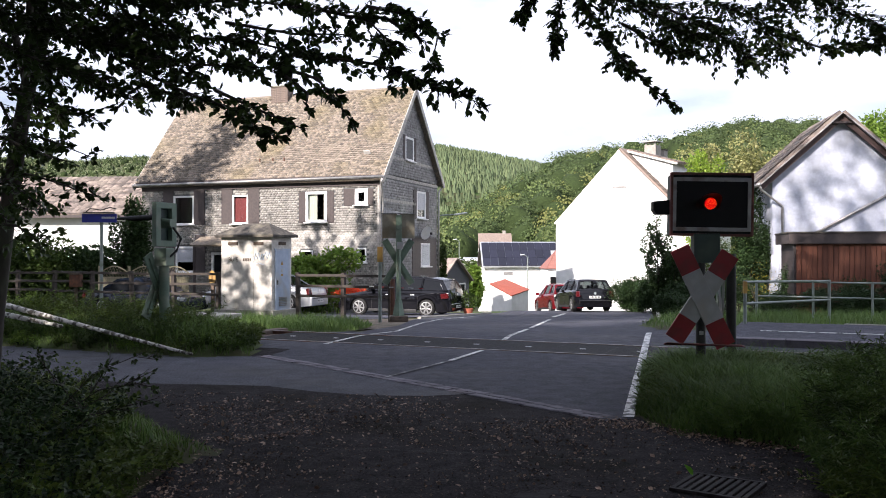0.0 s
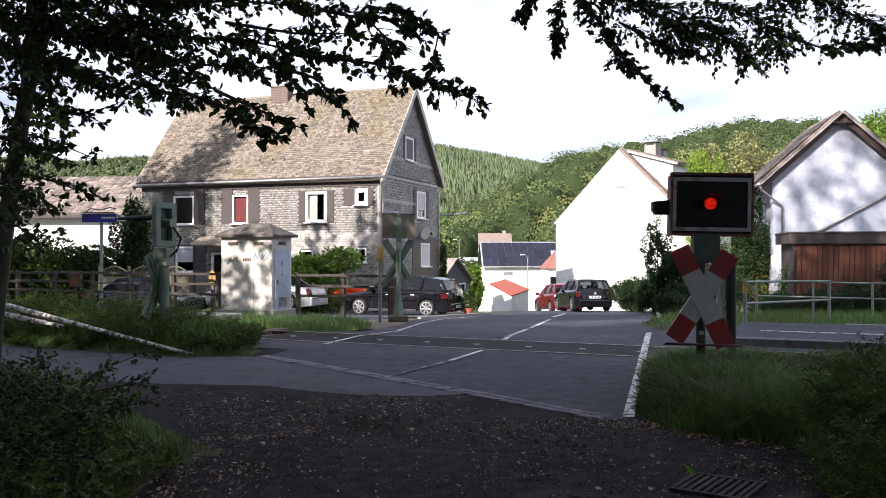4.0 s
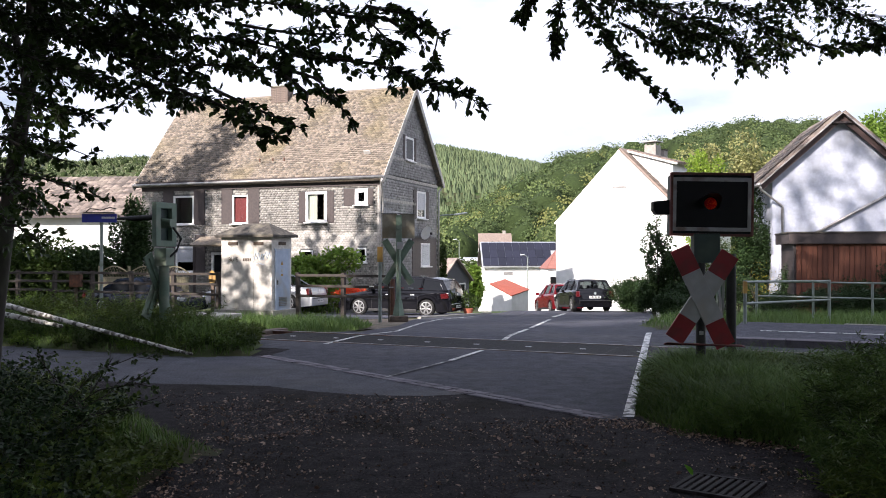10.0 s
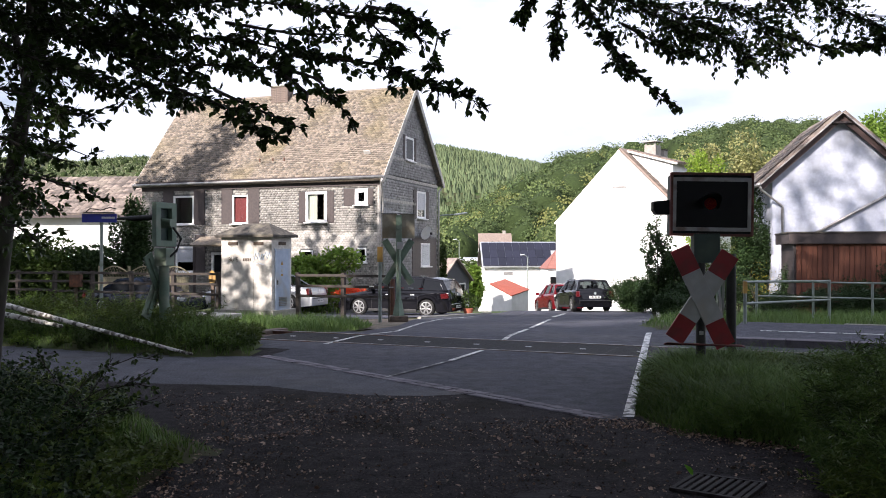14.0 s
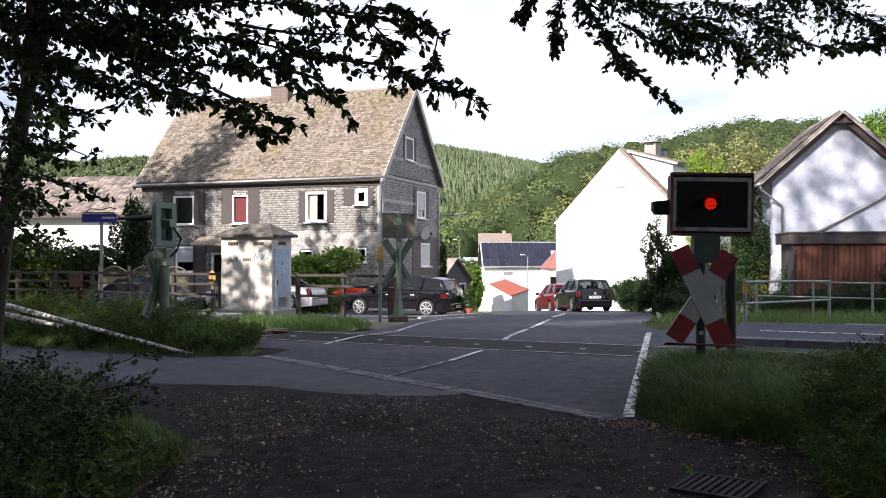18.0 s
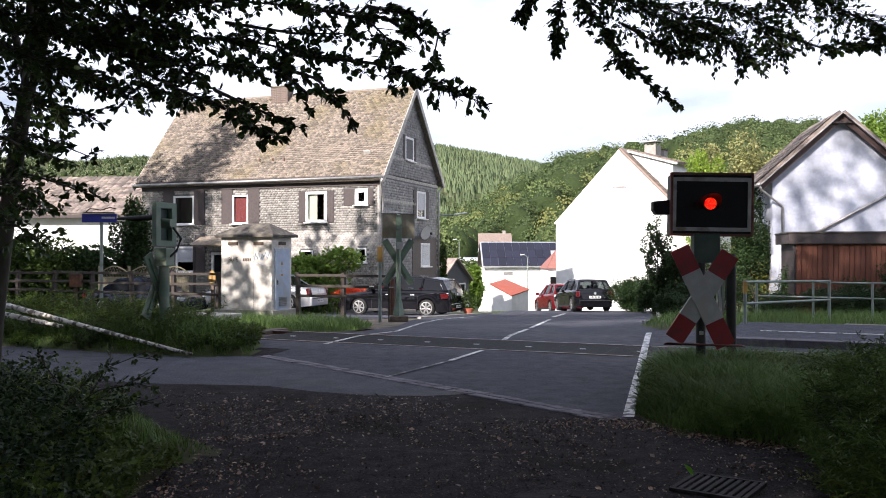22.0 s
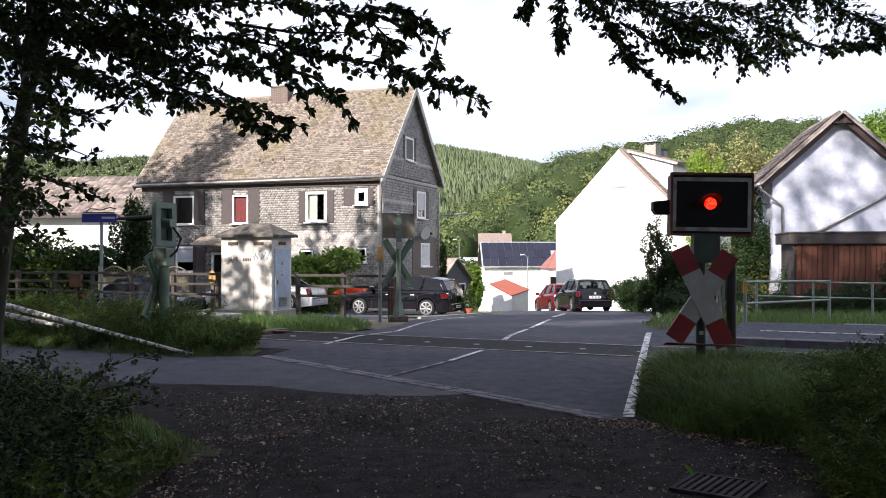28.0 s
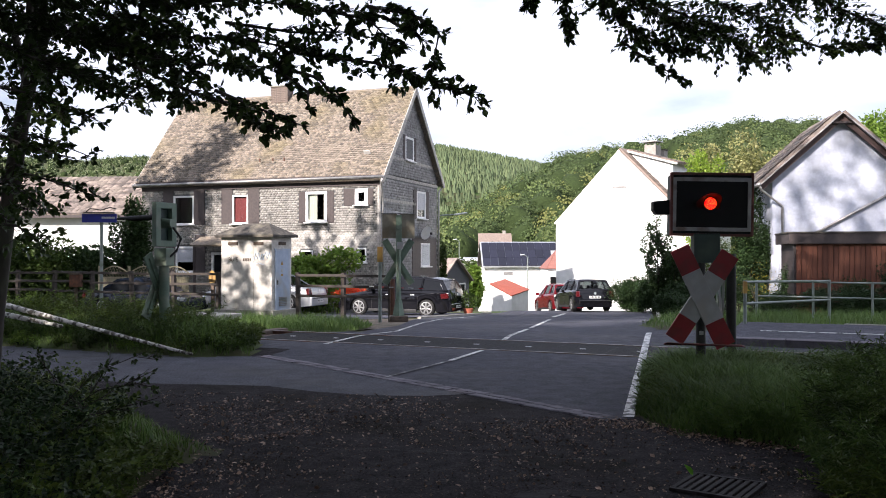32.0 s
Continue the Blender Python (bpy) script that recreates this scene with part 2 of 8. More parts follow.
# Near-black glass colour stands for the unlit space behind it
CAR_GLASS = mat("dark_inside_glass", (0.01, 0.011, 0.013), (0.008, 0.009, 0.011), 2, 0.05, spec=0.22)
TYRE = mat("tyre_rubber", (0.02, 0.02, 0.02), (0.014, 0.014, 0.014), 20, 0.85)
ALLOY = mat("alloy_wheel", (0.5, 0.5, 0.5), (0.4, 0.4, 0.4), 6, 0.3, 0.9)
TAIL = mat("tail_light", (0.075, 0.004, 0.006), (0.05, 0.003, 0.005), 20, 0.15, coat=1.0)
PLASTIC = mat("black_plastic", (0.02, 0.02, 0.021), (0.015, 0.015, 0.016), 10, 0.5)
PLATE_WHITE = mat("number_plate", (0.75, 0.75, 0.74), (0.7, 0.7, 0.7), 5, 0.4)
SOLAR = mat("solar_panel", (0.016, 0.017, 0.03), (0.012, 0.013, 0.024), 2, 0.4, per_object=0.2, spec=0.25)
TUBE_BLACK = mat("soot_black", (0.004, 0.004, 0.004), (0.003, 0.003, 0.003), 5, 1.0, spec=0.0)
SPRAY_BLUE = mat("pale_spray_paint", (0.6, 0.66, 0.74), (0.5, 0.57, 0.66), 8, 0.5)
FRESH_LEAF = leaf_mat("fresh_leaf", (0.2, 0.5, 0.05), (0.25, 0.55, 0.06), 0.1, 0.5)
TAR = mat("tar_seam", (0.016, 0.016, 0.016), (0.01, 0.01, 0.01), 20, 0.7, bump=0.3)
ALU = mat("aluminium", (0.7, 0.71, 0.72), (0.62, 0.63, 0.64), 6, 0.4, 0.8)
BARK = mat("bark", (0.06, 0.05, 0.04), (0.03, 0.025, 0.02), 9, 0.9, stretch=(1, 1, 0.3), bump=0.8, bump_scale=14, stain=(0.06, 0.075, 0.04), stain_scale=2)
TWIG = mat("twig_bark", (0.05, 0.04, 0.032), (0.03, 0.024, 0.02), 9, 0.85)
POLE_WHITE = mat("peeling_white_pole", (0.78, 0.77, 0.73), (0.55, 0.53, 0.48), 12, 0.7, bump=0.3, stain=(0.1, 0.09, 0.07), stain_scale=11, stain_at=(0.46, 0.56))
WET_LEAF = mat("fallen_leaf", (0.36, 0.25, 0.18), (0.09, 0.045, 0.035), 8, 0.7, island=0.7)
CRUMB = mat("leaf_crumb", (0.075, 0.045, 0.03), (0.012, 0.009, 0.008), 30, 0.9, island=0.8)
LEAF_BEECH = leaf_mat("beech_leaf", (0.028, 0.05, 0.012), (0.055, 0.09, 0.02), 0.3, 0.14, 0.45)
LEAF_SHRUB = leaf_mat("shrub_leaf", (0.033, 0.06, 0.014), (0.076, 0.115, 0.024), 0.35, 0.2)
LEAF_LIGHT = leaf_mat("pale_leaf", (0.1, 0.18, 0.03), (0.19, 0.28, 0.05), 0.3, 0.4)
LEAF_BRIGHT = leaf_mat("bright_leaf", (0.16, 0.26, 0.03), (0.3, 0.4, 0.06), 0.25, 0.45)
LEAF_OLIVE = leaf_mat("olive_leaf", (0.2, 0.21, 0.075), (0.34, 0.33, 0.15), 0.35, 0.3)
LEAF_THUJA = leaf_mat("conifer_needles", (0.022, 0.045, 0.016), (0.045, 0.075, 0.024))
# Ivy green, also the darkened leaf colour of growth lying in shade
LEAF_IVY_SHADE = leaf_mat("ivy_and_shade_leaf", (0.015, 0.033, 0.011), (0.033, 0.062, 0.018), 0.3, 0.15, 0.6)
LEAF_YELLOW = leaf_mat("goldenrod_flower", (0.42, 0.3, 0.03), (0.3, 0.26, 0.05))
RED_FLOWER = leaf_mat("red_flower", (0.6, 0.04, 0.02), (0.75, 0.16, 0.05), 0.2, 0.3)
LEAF_WEED = leaf_mat("weed_leaf", (0.055, 0.09, 0.017), (0.12, 0.165, 0.034), 0.35, 0.3)
GRASS = leaf_mat("grass_blade", (0.062, 0.12, 0.026), (0.14, 0.21, 0.054), 0.4, 0.3)
FOREST = leaf_mat("forest_leaf", (0.088, 0.125, 0.042), (0.14, 0.175, 0.06), 0.3, 0.2, 0.7, 0.1)
# Paler, low-contrast leaf colour puts the haze over the far hill into the paint
FOREST_HAZE = leaf_mat("hazed_forest_leaf", (0.13, 0.165, 0.085), (0.19, 0.215, 0.115), 0.2, 0.2, 0.7, 0.03)
FOREST_B = leaf_mat("dark_forest_leaf", (0.05, 0.08, 0.03), (0.085, 0.115, 0.042), 0.3, 0.2, 0.7, 0.1)
FOREST_C = leaf_mat("turning_forest_leaf", (0.15, 0.165, 0.052), (0.21, 0.22, 0.072), 0.25, 0.2, 0.7, 0.1)
IRON = mat("cast_iron", (0.03, 0.024, 0.025), (0.016, 0.013, 0.014), 14, 0.75, 0.0, bump=0.3, spec=0.2)
# Dark green of the crown cores stands for shade between the leaf clumps
CROWN_SHADE = mat("crown_shade", (0.036, 0.054, 0.019), (0.02, 0.03, 0.011), 2, 0.95, spec=0.1)
SETT = mat("dark_sett", (0.04, 0.036, 0.037), (0.016, 0.014, 0.015), 12, 0.9, bump=0.5, bump_scale=30, per_object=0.3, spec=0.15)
FOREST_DARK = leaf_mat("conifer_forest", (0.075, 0.108, 0.052), (0.115, 0.145, 0.068), 0.3, 0.1, 0.7, 0.05)

# ---- building helpers ----
def part(name, bm, material, parent=None, label="", m=None, smooth=False):
    """Links a bmesh as one mesh object under a thing or a part."""
    me = bpy.data.meshes.new(name)
    if smooth:
        for f in bm.faces:
            f.smooth = True
        for e in bm.edges:
            e.smooth = len(e.link_faces) != 2 or e.calc_face_angle(0) < 0.65
    bm.to_mesh(me)
    bm.free()
    me.materials.append(material)
    ob = new(name, me)
    ob.parent = parent
    if m is not None:
        ob.matrix_basis = m
    return tagged(ob, label)


def shared(name, me, parent, m):
    """One more piece on a mesh that is already there."""
    ob = new(name, me)
    ob.parent = parent
    ob.matrix_basis = m
    return ob


def thing(name, m, label, category, group="", kind=""):
    ob = new(name)
    ob.empty_display_size = 0.2
    ob.matrix_basis = m
    return tagged(ob, label, category, group, kind)


def cube(bm, size, at=(0, 0, 0), turn=(0, 0, 0), bevel=0.0):
    made = bmesh.ops.create_cube(bm, size=1.0, matrix=pose(*at, *turn) @ Matrix.Diagonal((*size, 1)))
    if bevel:
        edges = list({e for v in made["verts"] for e in v.link_edges})
        bmesh.ops.bevel(bm, geom=edges, offset=bevel, segments=2, affect="EDGES", profile=0.6)
    return bm


def slab(name, size, at, material, parent=None, label="", turn=(0, 0, 0), bevel=0.006):
    """One bevelled board as a part, centred at a place."""
    return part(name, cube(bmesh.new(), size, bevel=min(bevel, min(size) * 0.4)), material, parent, label, pose(*at, *turn))


def rod(bm, a, b, r1, r2=None, seg=10, caps=True):
    a, b = Vector(a), Vector(b)
    r2 = r1 if r2 is None else r2
    d = b - a
    m = Matrix.Translation((a + b) / 2) @ d.to_track_quat("Z", "Y").to_matrix().to_4x4()
    bmesh.ops.create_cone(bm, cap_ends=caps, segments=seg, radius1=r1, radius2=r2, depth=d.length, matrix=m)
    return bm


def pipe(bm, points, radii, seg=8):
    """A tube along a line of points, with one ring a point."""
    points = [Vector(p) for p in points]
    rings = []
    for i, p in enumerate(points):
        d = (points[min(i + 1, len(points) - 1)] - points[max(i - 1, 0)]).normalized()
        q = d.to_track_quat("Z", "Y")
        r = radii[i] if isinstance(radii, (list, tuple)) else radii
        rings.append([bm.verts.new(p + q @ Vector((r * math.cos(2 * math.pi * k / seg), r * math.sin(2 * math.pi * k / seg), 0))) for k in range(seg)])
    for a, b in zip(rings, rings[1:]):
        for k in range(seg):
            bm.faces.new((a[k], a[(k + 1) % seg], b[(k + 1) % seg], b[k]))
    bm.faces.new(list(reversed(rings[0])))
    bm.faces.new(rings[-1])
    return bm


def prism(bm, outline, depth, axis="y"):
    """An outline in (u, z), given depth along y (or x) and centred on it."""
    def at(u, z, w):
        return (u, w, z) if axis == "y" else (w, u, z)
    a = [bm.verts.new(at(u, z, -depth / 2)) for u, z in outline]
    b = [bm.verts.new(at(u, z, depth / 2)) for u, z in outline]
    bm.faces.new(a)
    bm.faces.new(list(reversed(b)))
    n = len(a)
    for i in range(n):
        bm.faces.new((a[i], b[i], b[(i + 1) % n], a[(i + 1) % n]))
    bmesh.ops.recalc_face_normals(bm, faces=bm.faces)
    return bm


def mesh_object(name, verts, faces, material, parent=None, label="", m=None, smooth=False):
    """A mesh from arrays: verts (n, 3), faces (k, 3) or (k, 4)."""
    me = bpy.data.meshes.new(name)
    verts, faces = np.asarray(verts, np.float32), np.asarray(faces, np.int32)
    k = faces.shape[1]
    me.vertices.add(len(verts))
    me.vertices.foreach_set("co", verts.ravel())
    me.loops.add(faces.size)
    me.loops.foreach_set("vertex_index", faces.ravel())
    me.polygons.add(len(faces))
    me.polygons.foreach_set("loop_start", np.arange(len(faces), dtype=np.int32) * k)
    me.polygons.foreach_set("loop_total", np.full(len(faces), k, np.int32))
    if smooth:
        me.polygons.foreach_set("use_smooth", np.ones(len(faces), bool))
    me.update(calc_edges=True)
    me.materials.append(material)
    ob = new(name, me)
    ob.parent = parent
    if m is not None:
        ob.matrix_basis = m
    return tagged(ob, label)


def unit(a):
    return a / np.maximum(np.linalg.norm(a, axis=1, keepdims=True), 1e-9)


LEAF_SHAPE = np.array([(0, 0, 0), (0.27, 0.28, 0.07), (0.3, 0.58, 0.05), (0, 1.0, -0.06), (-0.3, 0.58, 0.05), (-0.27, 0.28, 0.07), (0, 0.5, 0)])
LEAF_FACES = np.array([(0, 1, 6), (1, 2, 6), (2, 3, 6), (3, 4, 6), (4, 5, 6), (5, 0, 6)])
CARD_SHAPE = np.array([(0, 0, 0), (0.38, 0.5, 0.1), (0, 1.0, 0), (-0.38, 0.5, 0.1)])
CARD_FACES = np.array([(0, 1, 2), (0, 2, 3)])


def leaf_arrays(rng, places, out, size, fine=False, droop=0.3, wild=0.8, skin=False, slim=1.0):
    """Verts and faces of one leaf at each place, growing along out, with wild turns."""
    n = len(places)
    y = unit(out + rng.normal(0, wild, (n, 3)) + np.array((0, 0, -droop)))
    up = unit(np.array((0, 0, 1.0)) + rng.normal(0, 0.55, (n, 3)))
    if skin:
        y, up = unit(np.cross(out, rng.normal(0, 1, (n, 3)))), unit(out + rng.normal(0, 0.4, (n, 3)))
    x = unit(np.cross(y, up))
    z = np.cross(x, y)
    s = size * rng.uniform(0.65, 1.25, (n, 1, 1))
    shape, tri = (LEAF_SHAPE, LEAF_FACES) if fine else (CARD_SHAPE, CARD_FACES)
    basis = np.stack((x, y, z), 1)
    shape = shape * np.array((slim, 1, 1))
    verts = places[:, None, :] + s * np.einsum("ki,nij->nkj", shape, basis)
    faces = tri[None] + (np.arange(n) * len(shape))[:, None, None]
    return verts.reshape(-1, 3), faces.reshape(-1, 3)


def crown_points(rng, n, centre, radii, lumps=14, lump=0.45, fill=0.5):
    """Places for leaves in a crown of several lumps, mostly near their skins, and the way out at each."""
    c = unit(rng.normal(0, 1, (lumps, 3))) * rng.uniform(0.35, 0.85, (lumps, 1))
    pick = rng.integers(0, lumps, n)
    d = unit(rng.normal(0, 1, (n, 3)))
    r = lump * (fill + (1 - fill) * rng.uniform(0, 1, (n, 1))) * (0.7 + 0.6 * rng.random(lumps)[pick][:, None])
    p = c[pick] + d * r
    return np.array(centre) + p * np.array(radii), unit(d + c[pick] * 0.6)


def foliage(name, seed, n, centre, radii, size, material, parent=None, label="", lumps=14, lump=0.45, fill=0.5, fine=False, droop=0.2):
    rng = np.random.default_rng(seed)
    p, d = crown_points(rng, n, centre, radii, lumps, lump, fill)
    return mesh_object(name, *leaf_arrays(rng, p, d, size, fine, droop), material, parent, label)


def tree(name, seed, at, height, crown_c, crown_r, leaves, size, material, label, trunk_r=0.2, lumps=16, lump=0.42, category="tree", lean=(0, 0), group=""):
    """A tapered trunk, limbs, and a crown of many leaves in uneven lumps."""
    rng = random.Random(seed)
    t = thing(name, pose(*at), label, category, group)
    top = Vector((lean[0], lean[1], height))
    bm = bmesh.new()
    steps = 7
    pipe(bm, [(top.x * (i / steps) ** 1.3 + rng.uniform(-0.08, 0.08) * (i > 0), top.y * (i / steps) ** 1.3 + rng.uniform(-0.08, 0.08) * (i > 0), height * i / steps) for i in range(steps + 1)],
         [trunk_r * (1.25 if i == 0 else 1.0) * (1 - 0.85 * i / steps) for i in range(steps + 1)], 10)
    part("trunk", bm, BARK, t, smooth=True)
    for k in range(6):
        f = rng.uniform(0.35, 0.8)
        a = rng.uniform(0, 2 * math.pi)
        s = Vector((top.x * f ** 1.3, top.y * f ** 1.3, height * f))
        reach = rng.uniform(0.5, 0.9)
        e = Vector(crown_c) + Vector((math.cos(a) * crown_r[0] * reach, math.sin(a) * crown_r[1] * reach, rng.uniform(-0.3, 0.5) * crown_r[2]))
        mid = (s + e) / 2 + Vector((0, 0, rng.uniform(-0.1, 0.25) * (e - s).length))
        part("limb", pipe(bmesh.new(), [s, mid, e], [trunk_r * 0.4, trunk_r * 0.22, trunk_r * 0.06], 7), BARK, t, smooth=True)
    foliage("crown", seed, leaves, crown_c, crown_r, size, material, t, "", lumps, lump)
    return t


def gz(x, y):
    """Height of the ground: level at the crossing, falling towards the valley behind it."""
    x, y = np.asarray(x, float), np.asarray(y, float)
    return np.interp(y, (-3000, 16, 42, 95, 150, 3000), (0, 0, -1.18, -6.2, -7.0, -7.0)) + 0 * x


def sheet(name, xs, ys, lift, material, height=None, label="", parent=None, keep=None):
    """A draped grid over the ground."""
    X, Y = np.meshgrid(xs, ys)
    Z = gz(X, Y) + lift if height is None else height(X, Y)
    nx = len(xs)
    idx = np.arange(X.size).reshape(X.shape)
    q = np.stack((idx[:-1, :-1], idx[:-1, 1:], idx[1:, 1:], idx[1:, :-1]), -1).reshape(-1, 4)
    v = np.stack((X, Y, Z), -1).reshape(-1, 3)
    if keep is not None:
        ok = keep(X, Y).ravel()
        q = q[ok[q].all(1)]
    return mesh_object(name, v, q, material, parent, label, smooth=True)


def poly_sheet(name, poly, lift, material, kind_label, category):
    """A flat paved area with an exact outline, draped over the ground's falls."""
    b = bmesh.new()
    b.faces.new([b.verts.new((x, y, 0)) for x, y in poly])
    for y in (16, 29, 42, 95):
        bmesh.ops.bisect_plane(b, geom=b.verts[:] + b.edges[:] + b.faces[:], plane_co=(0, y, 0), plane_no=(0, 1, 0))
    bmesh.ops.triangulate(b, faces=b.faces)
    for v in b.verts:
        v.co.z = float(gz(v.co.x, v.co.y)) + lift
    bmesh.ops.recalc_face_normals(b, faces=b.faces)
    if sum(f.normal.z for f in b.faces) < 0:
        bmesh.ops.reverse_faces(b, faces=b.faces)
    return tagged(part(name, b, material), kind_label, category, kind="structure")


def strip(name, points, width, lift, material, parent=None, label="", step=0.6, thick=0.0):
    """A painted line or band along points in plan, draped over the ground."""
    pts = []
    for (x0, y0), (x1, y1) in zip(points, points[1:]):
        n = max(1, int(math.hypot(x1 - x0, y1 - y0) / step))
        pts += [(x0 + (x1 - x0) * i / n, y0 + (y1 - y0) * i / n) for i in range(n)]
    pts.append(points[-1])
    v, q = [], []
    for i, (x, y) in enumerate(pts):
        ax, ay = pts[max(i - 1, 0)]
        bx, by = pts[min(i + 1, len(pts) - 1)]
        d = math.hypot(bx - ax, by - ay)
        nx, ny = -(by - ay) / d * width / 2, (bx - ax) / d * width / 2
        for s in (1, -1):
            v.append((x + s * nx, y + s * ny, float(gz(x + s * nx, y + s * ny)) + lift))
        if i:
            k = 2 * i
            q.append((k - 2, k - 1, k + 1, k))
    return mesh_object(name, v, q, material, parent, label)


def inside(poly, X, Y):
    """Signed distance to a polygon's edge in plan, positive inside."""
    dist = np.full(X.shape, 1e9)
    odd = np.zeros(X.shape, bool)
    for (x0, y0), (x1, y1) in zip(poly, poly[1:] + poly[:1]):
        dx, dy = x1 - x0, y1 - y0
        t = np.clip(((X - x0) * dx + (Y - y0) * dy) / (dx * dx + dy * dy), 0, 1)
        dist = np.minimum(dist, np.hypot(X - x0 - t * dx, Y - y0 - t * dy))
        if y0 != y1:
            cross = (Y >= min(y0, y1)) & (Y < max(y0, y1)) & (X < x0 + (Y - y0) / dy * dx)
            odd ^= cross
    return np.where(odd, dist, -dist)


def mound_height(poly, rise, edge=0.4):
    def h(X, Y):
        d = inside(poly, X, Y)
        bumps = 0.05 * np.sin(X * 2.1 + Y) * np.sin(Y * 1.7 - X * 0.6)
        return gz(X, Y) + np.where(d > -0.06, (rise + bumps * min(1, rise * 4)) * (1 - np.exp(-np.maximum(d, 0) / edge)) + 0.004, 0.0012)
    return h


def verge(name, seed, poly, rise, material, blades, blade_h, label, grass=GRASS, step=0.12, edge=0.4, lean=0.75, width=0.0045):
    """A grown-over bank: a raised patch of soil and its own blades of grass."""
    xs = [p[0] for p in poly]
    ys = [p[1] for p in poly]
    h = mound_height(poly, rise, edge)
    base = sheet(name, np.arange(min(xs) - 0.1, max(xs) + 0.2, step), np.arange(min(ys) - 0.1, max(ys) + 0.2, step), 0, material, h, keep=lambda X, Y: inside(poly, X, Y) > -0.12)
    tagged(base, label, "bank", kind="structure")
    rng = np.random.default_rng(seed)
    X = rng.uniform(min(xs), max(xs), blades * 3)
    Y = rng.uniform(min(ys), max(ys), blades * 3)
    ok = inside(poly, X, Y) > 0.0
    X, Y = X[ok][:blades], Y[ok][:blades]
    grass_blades(name + "_grass", rng, np.stack((X, Y, h(X, Y)), 1), blade_h, lean, grass, width, fade=np.clip(0.35 + inside(poly, X, Y) * 1.6, 0, 1))
    return base


def grass_blades(name, rng, p, height, lean, material, width=0.007, label="tall green grass growing on the verge", fade=1.0):
    n = len(p)
    a = rng.uniform(0, 2 * np.pi, n)
    tuft = 0.55 + 0.45 * np.sin(p[:, 0] * 3.1 + np.sin(p[:, 1] * 2.3) * 2) * np.sin(p[:, 1] * 2.7)
    hgt = height * rng.uniform(0.35, 1.15, n) * (0.6 + 0.5 * tuft) * fade
    d = np.stack((np.cos(a), np.sin(a), np.zeros(n)), 1)
    s = np.stack((-np.sin(a), np.cos(a), np.zeros(n)), 1) * (width * rng.uniform(0.7, 1.5, n))[:, None]
    bend = (lean * hgt * rng.uniform(0.3, 1.6, n))[:, None]
    up = np.array((0, 0, 1.0))
    v = np.stack((p - s, p + s, p + d * bend * 0.35 + up * (hgt * 0.6)[:, None] + s * 0.8, p + d * bend * 0.35 + up * (hgt * 0.6)[:, None] - s * 0.8, p + d * bend + up * hgt[:, None]), 1)
    k = (np.arange(n) * 5)[:, None, None]
    f = (np.array([(0, 1, 2), (0, 2, 3), (3, 2, 4)])[None] + k).reshape(-1, 3)
    return tagged(mesh_object(name, v.reshape(-1, 3), f, material), label, "grass", kind="stuff")

# ---- ground, roads, track ----
RAIL = (0.914, -0.407)
ACROSS = (0.407, 0.914)


def on_track(s, c):
    """Plan place s metres along the track and c metres across it."""
    return (RAIL[0] * s + ACROSS[0] * c, RAIL[1] * s + ACROSS[1] * c)


gx = np.concatenate((-np.geomspace(3000, 40, 14), np.arange(-36, 37, 4.0), np.geomspace(40, 3000, 14)))
gy = np.concatenate((-np.geomspace(3000, 30, 10), np.arange(-24, 12, 6.0), (12, 16, 20, 25, 30, 36, 42, 48, 55, 65, 75, 85, 95, 120, 150, 200, 300, 500, 800, 1300, 2000, 3000)))
ground = sheet("ground", gx, gy, -0.03, SOIL)
tagged(ground, "mossy soil and grass under the verges", "ground", kind="structure")

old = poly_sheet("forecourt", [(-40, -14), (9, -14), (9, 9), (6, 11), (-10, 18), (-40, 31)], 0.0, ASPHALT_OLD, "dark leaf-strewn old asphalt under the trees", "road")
lane = [(-30, 24.6), (-30, 20.3), (-12, 13.4), (-7.0, 11.3), (-5.0, 10.6), (-3.3, 10.1), (-2.0, 9.92), (-1.38, 9.5), (-0.78, 9.25), (-0.2, 9.2), (0.3, 9.35), (-1.2, 11.1), (-2.6, 12.75), (-3.1, 12.85), (-4.3, 13.25)]
side = poly_sheet("side_lane", lane, 0.0025, ASPHALT_PALE, "paler worn asphalt lane running along the track", "road")
main = [(-2.6, 12.6), (0.3, 9.4), (1.45, 7.9), (1.72, 7.9), (4.2, 17.2), (8.6, 36), (12.5, 52), (6, 56), (2.2, 36), (0.2, 31.2), (-0.9, 27), (-1.1, 21.5), (-2.2, 14.9)]
road = poly_sheet("road", main, 0.004, ASPHALT, "dark grey asphalt road over the level crossing", "road")
street = [(1.5, 34), (-2.5, 27), (-30, 39), (-30, 45), (-4, 37.5), (2.5, 36.5)]
cross_street = poly_sheet("street", street, 0.003, ASPHALT_PALE, "grey asphalt street along the slate house", "road")
poly_sheet("dirt_shoulder", [(-2.7, 20.3), (-1.35, 19.3), (-1.05, 21.5), (-0.88, 27), (-1.6, 27.6), (-3.4, 25.2), (-3.4, 21.6)], 0.003, DIRT, "sandy gravel beside the road at the crossing", "gravel")
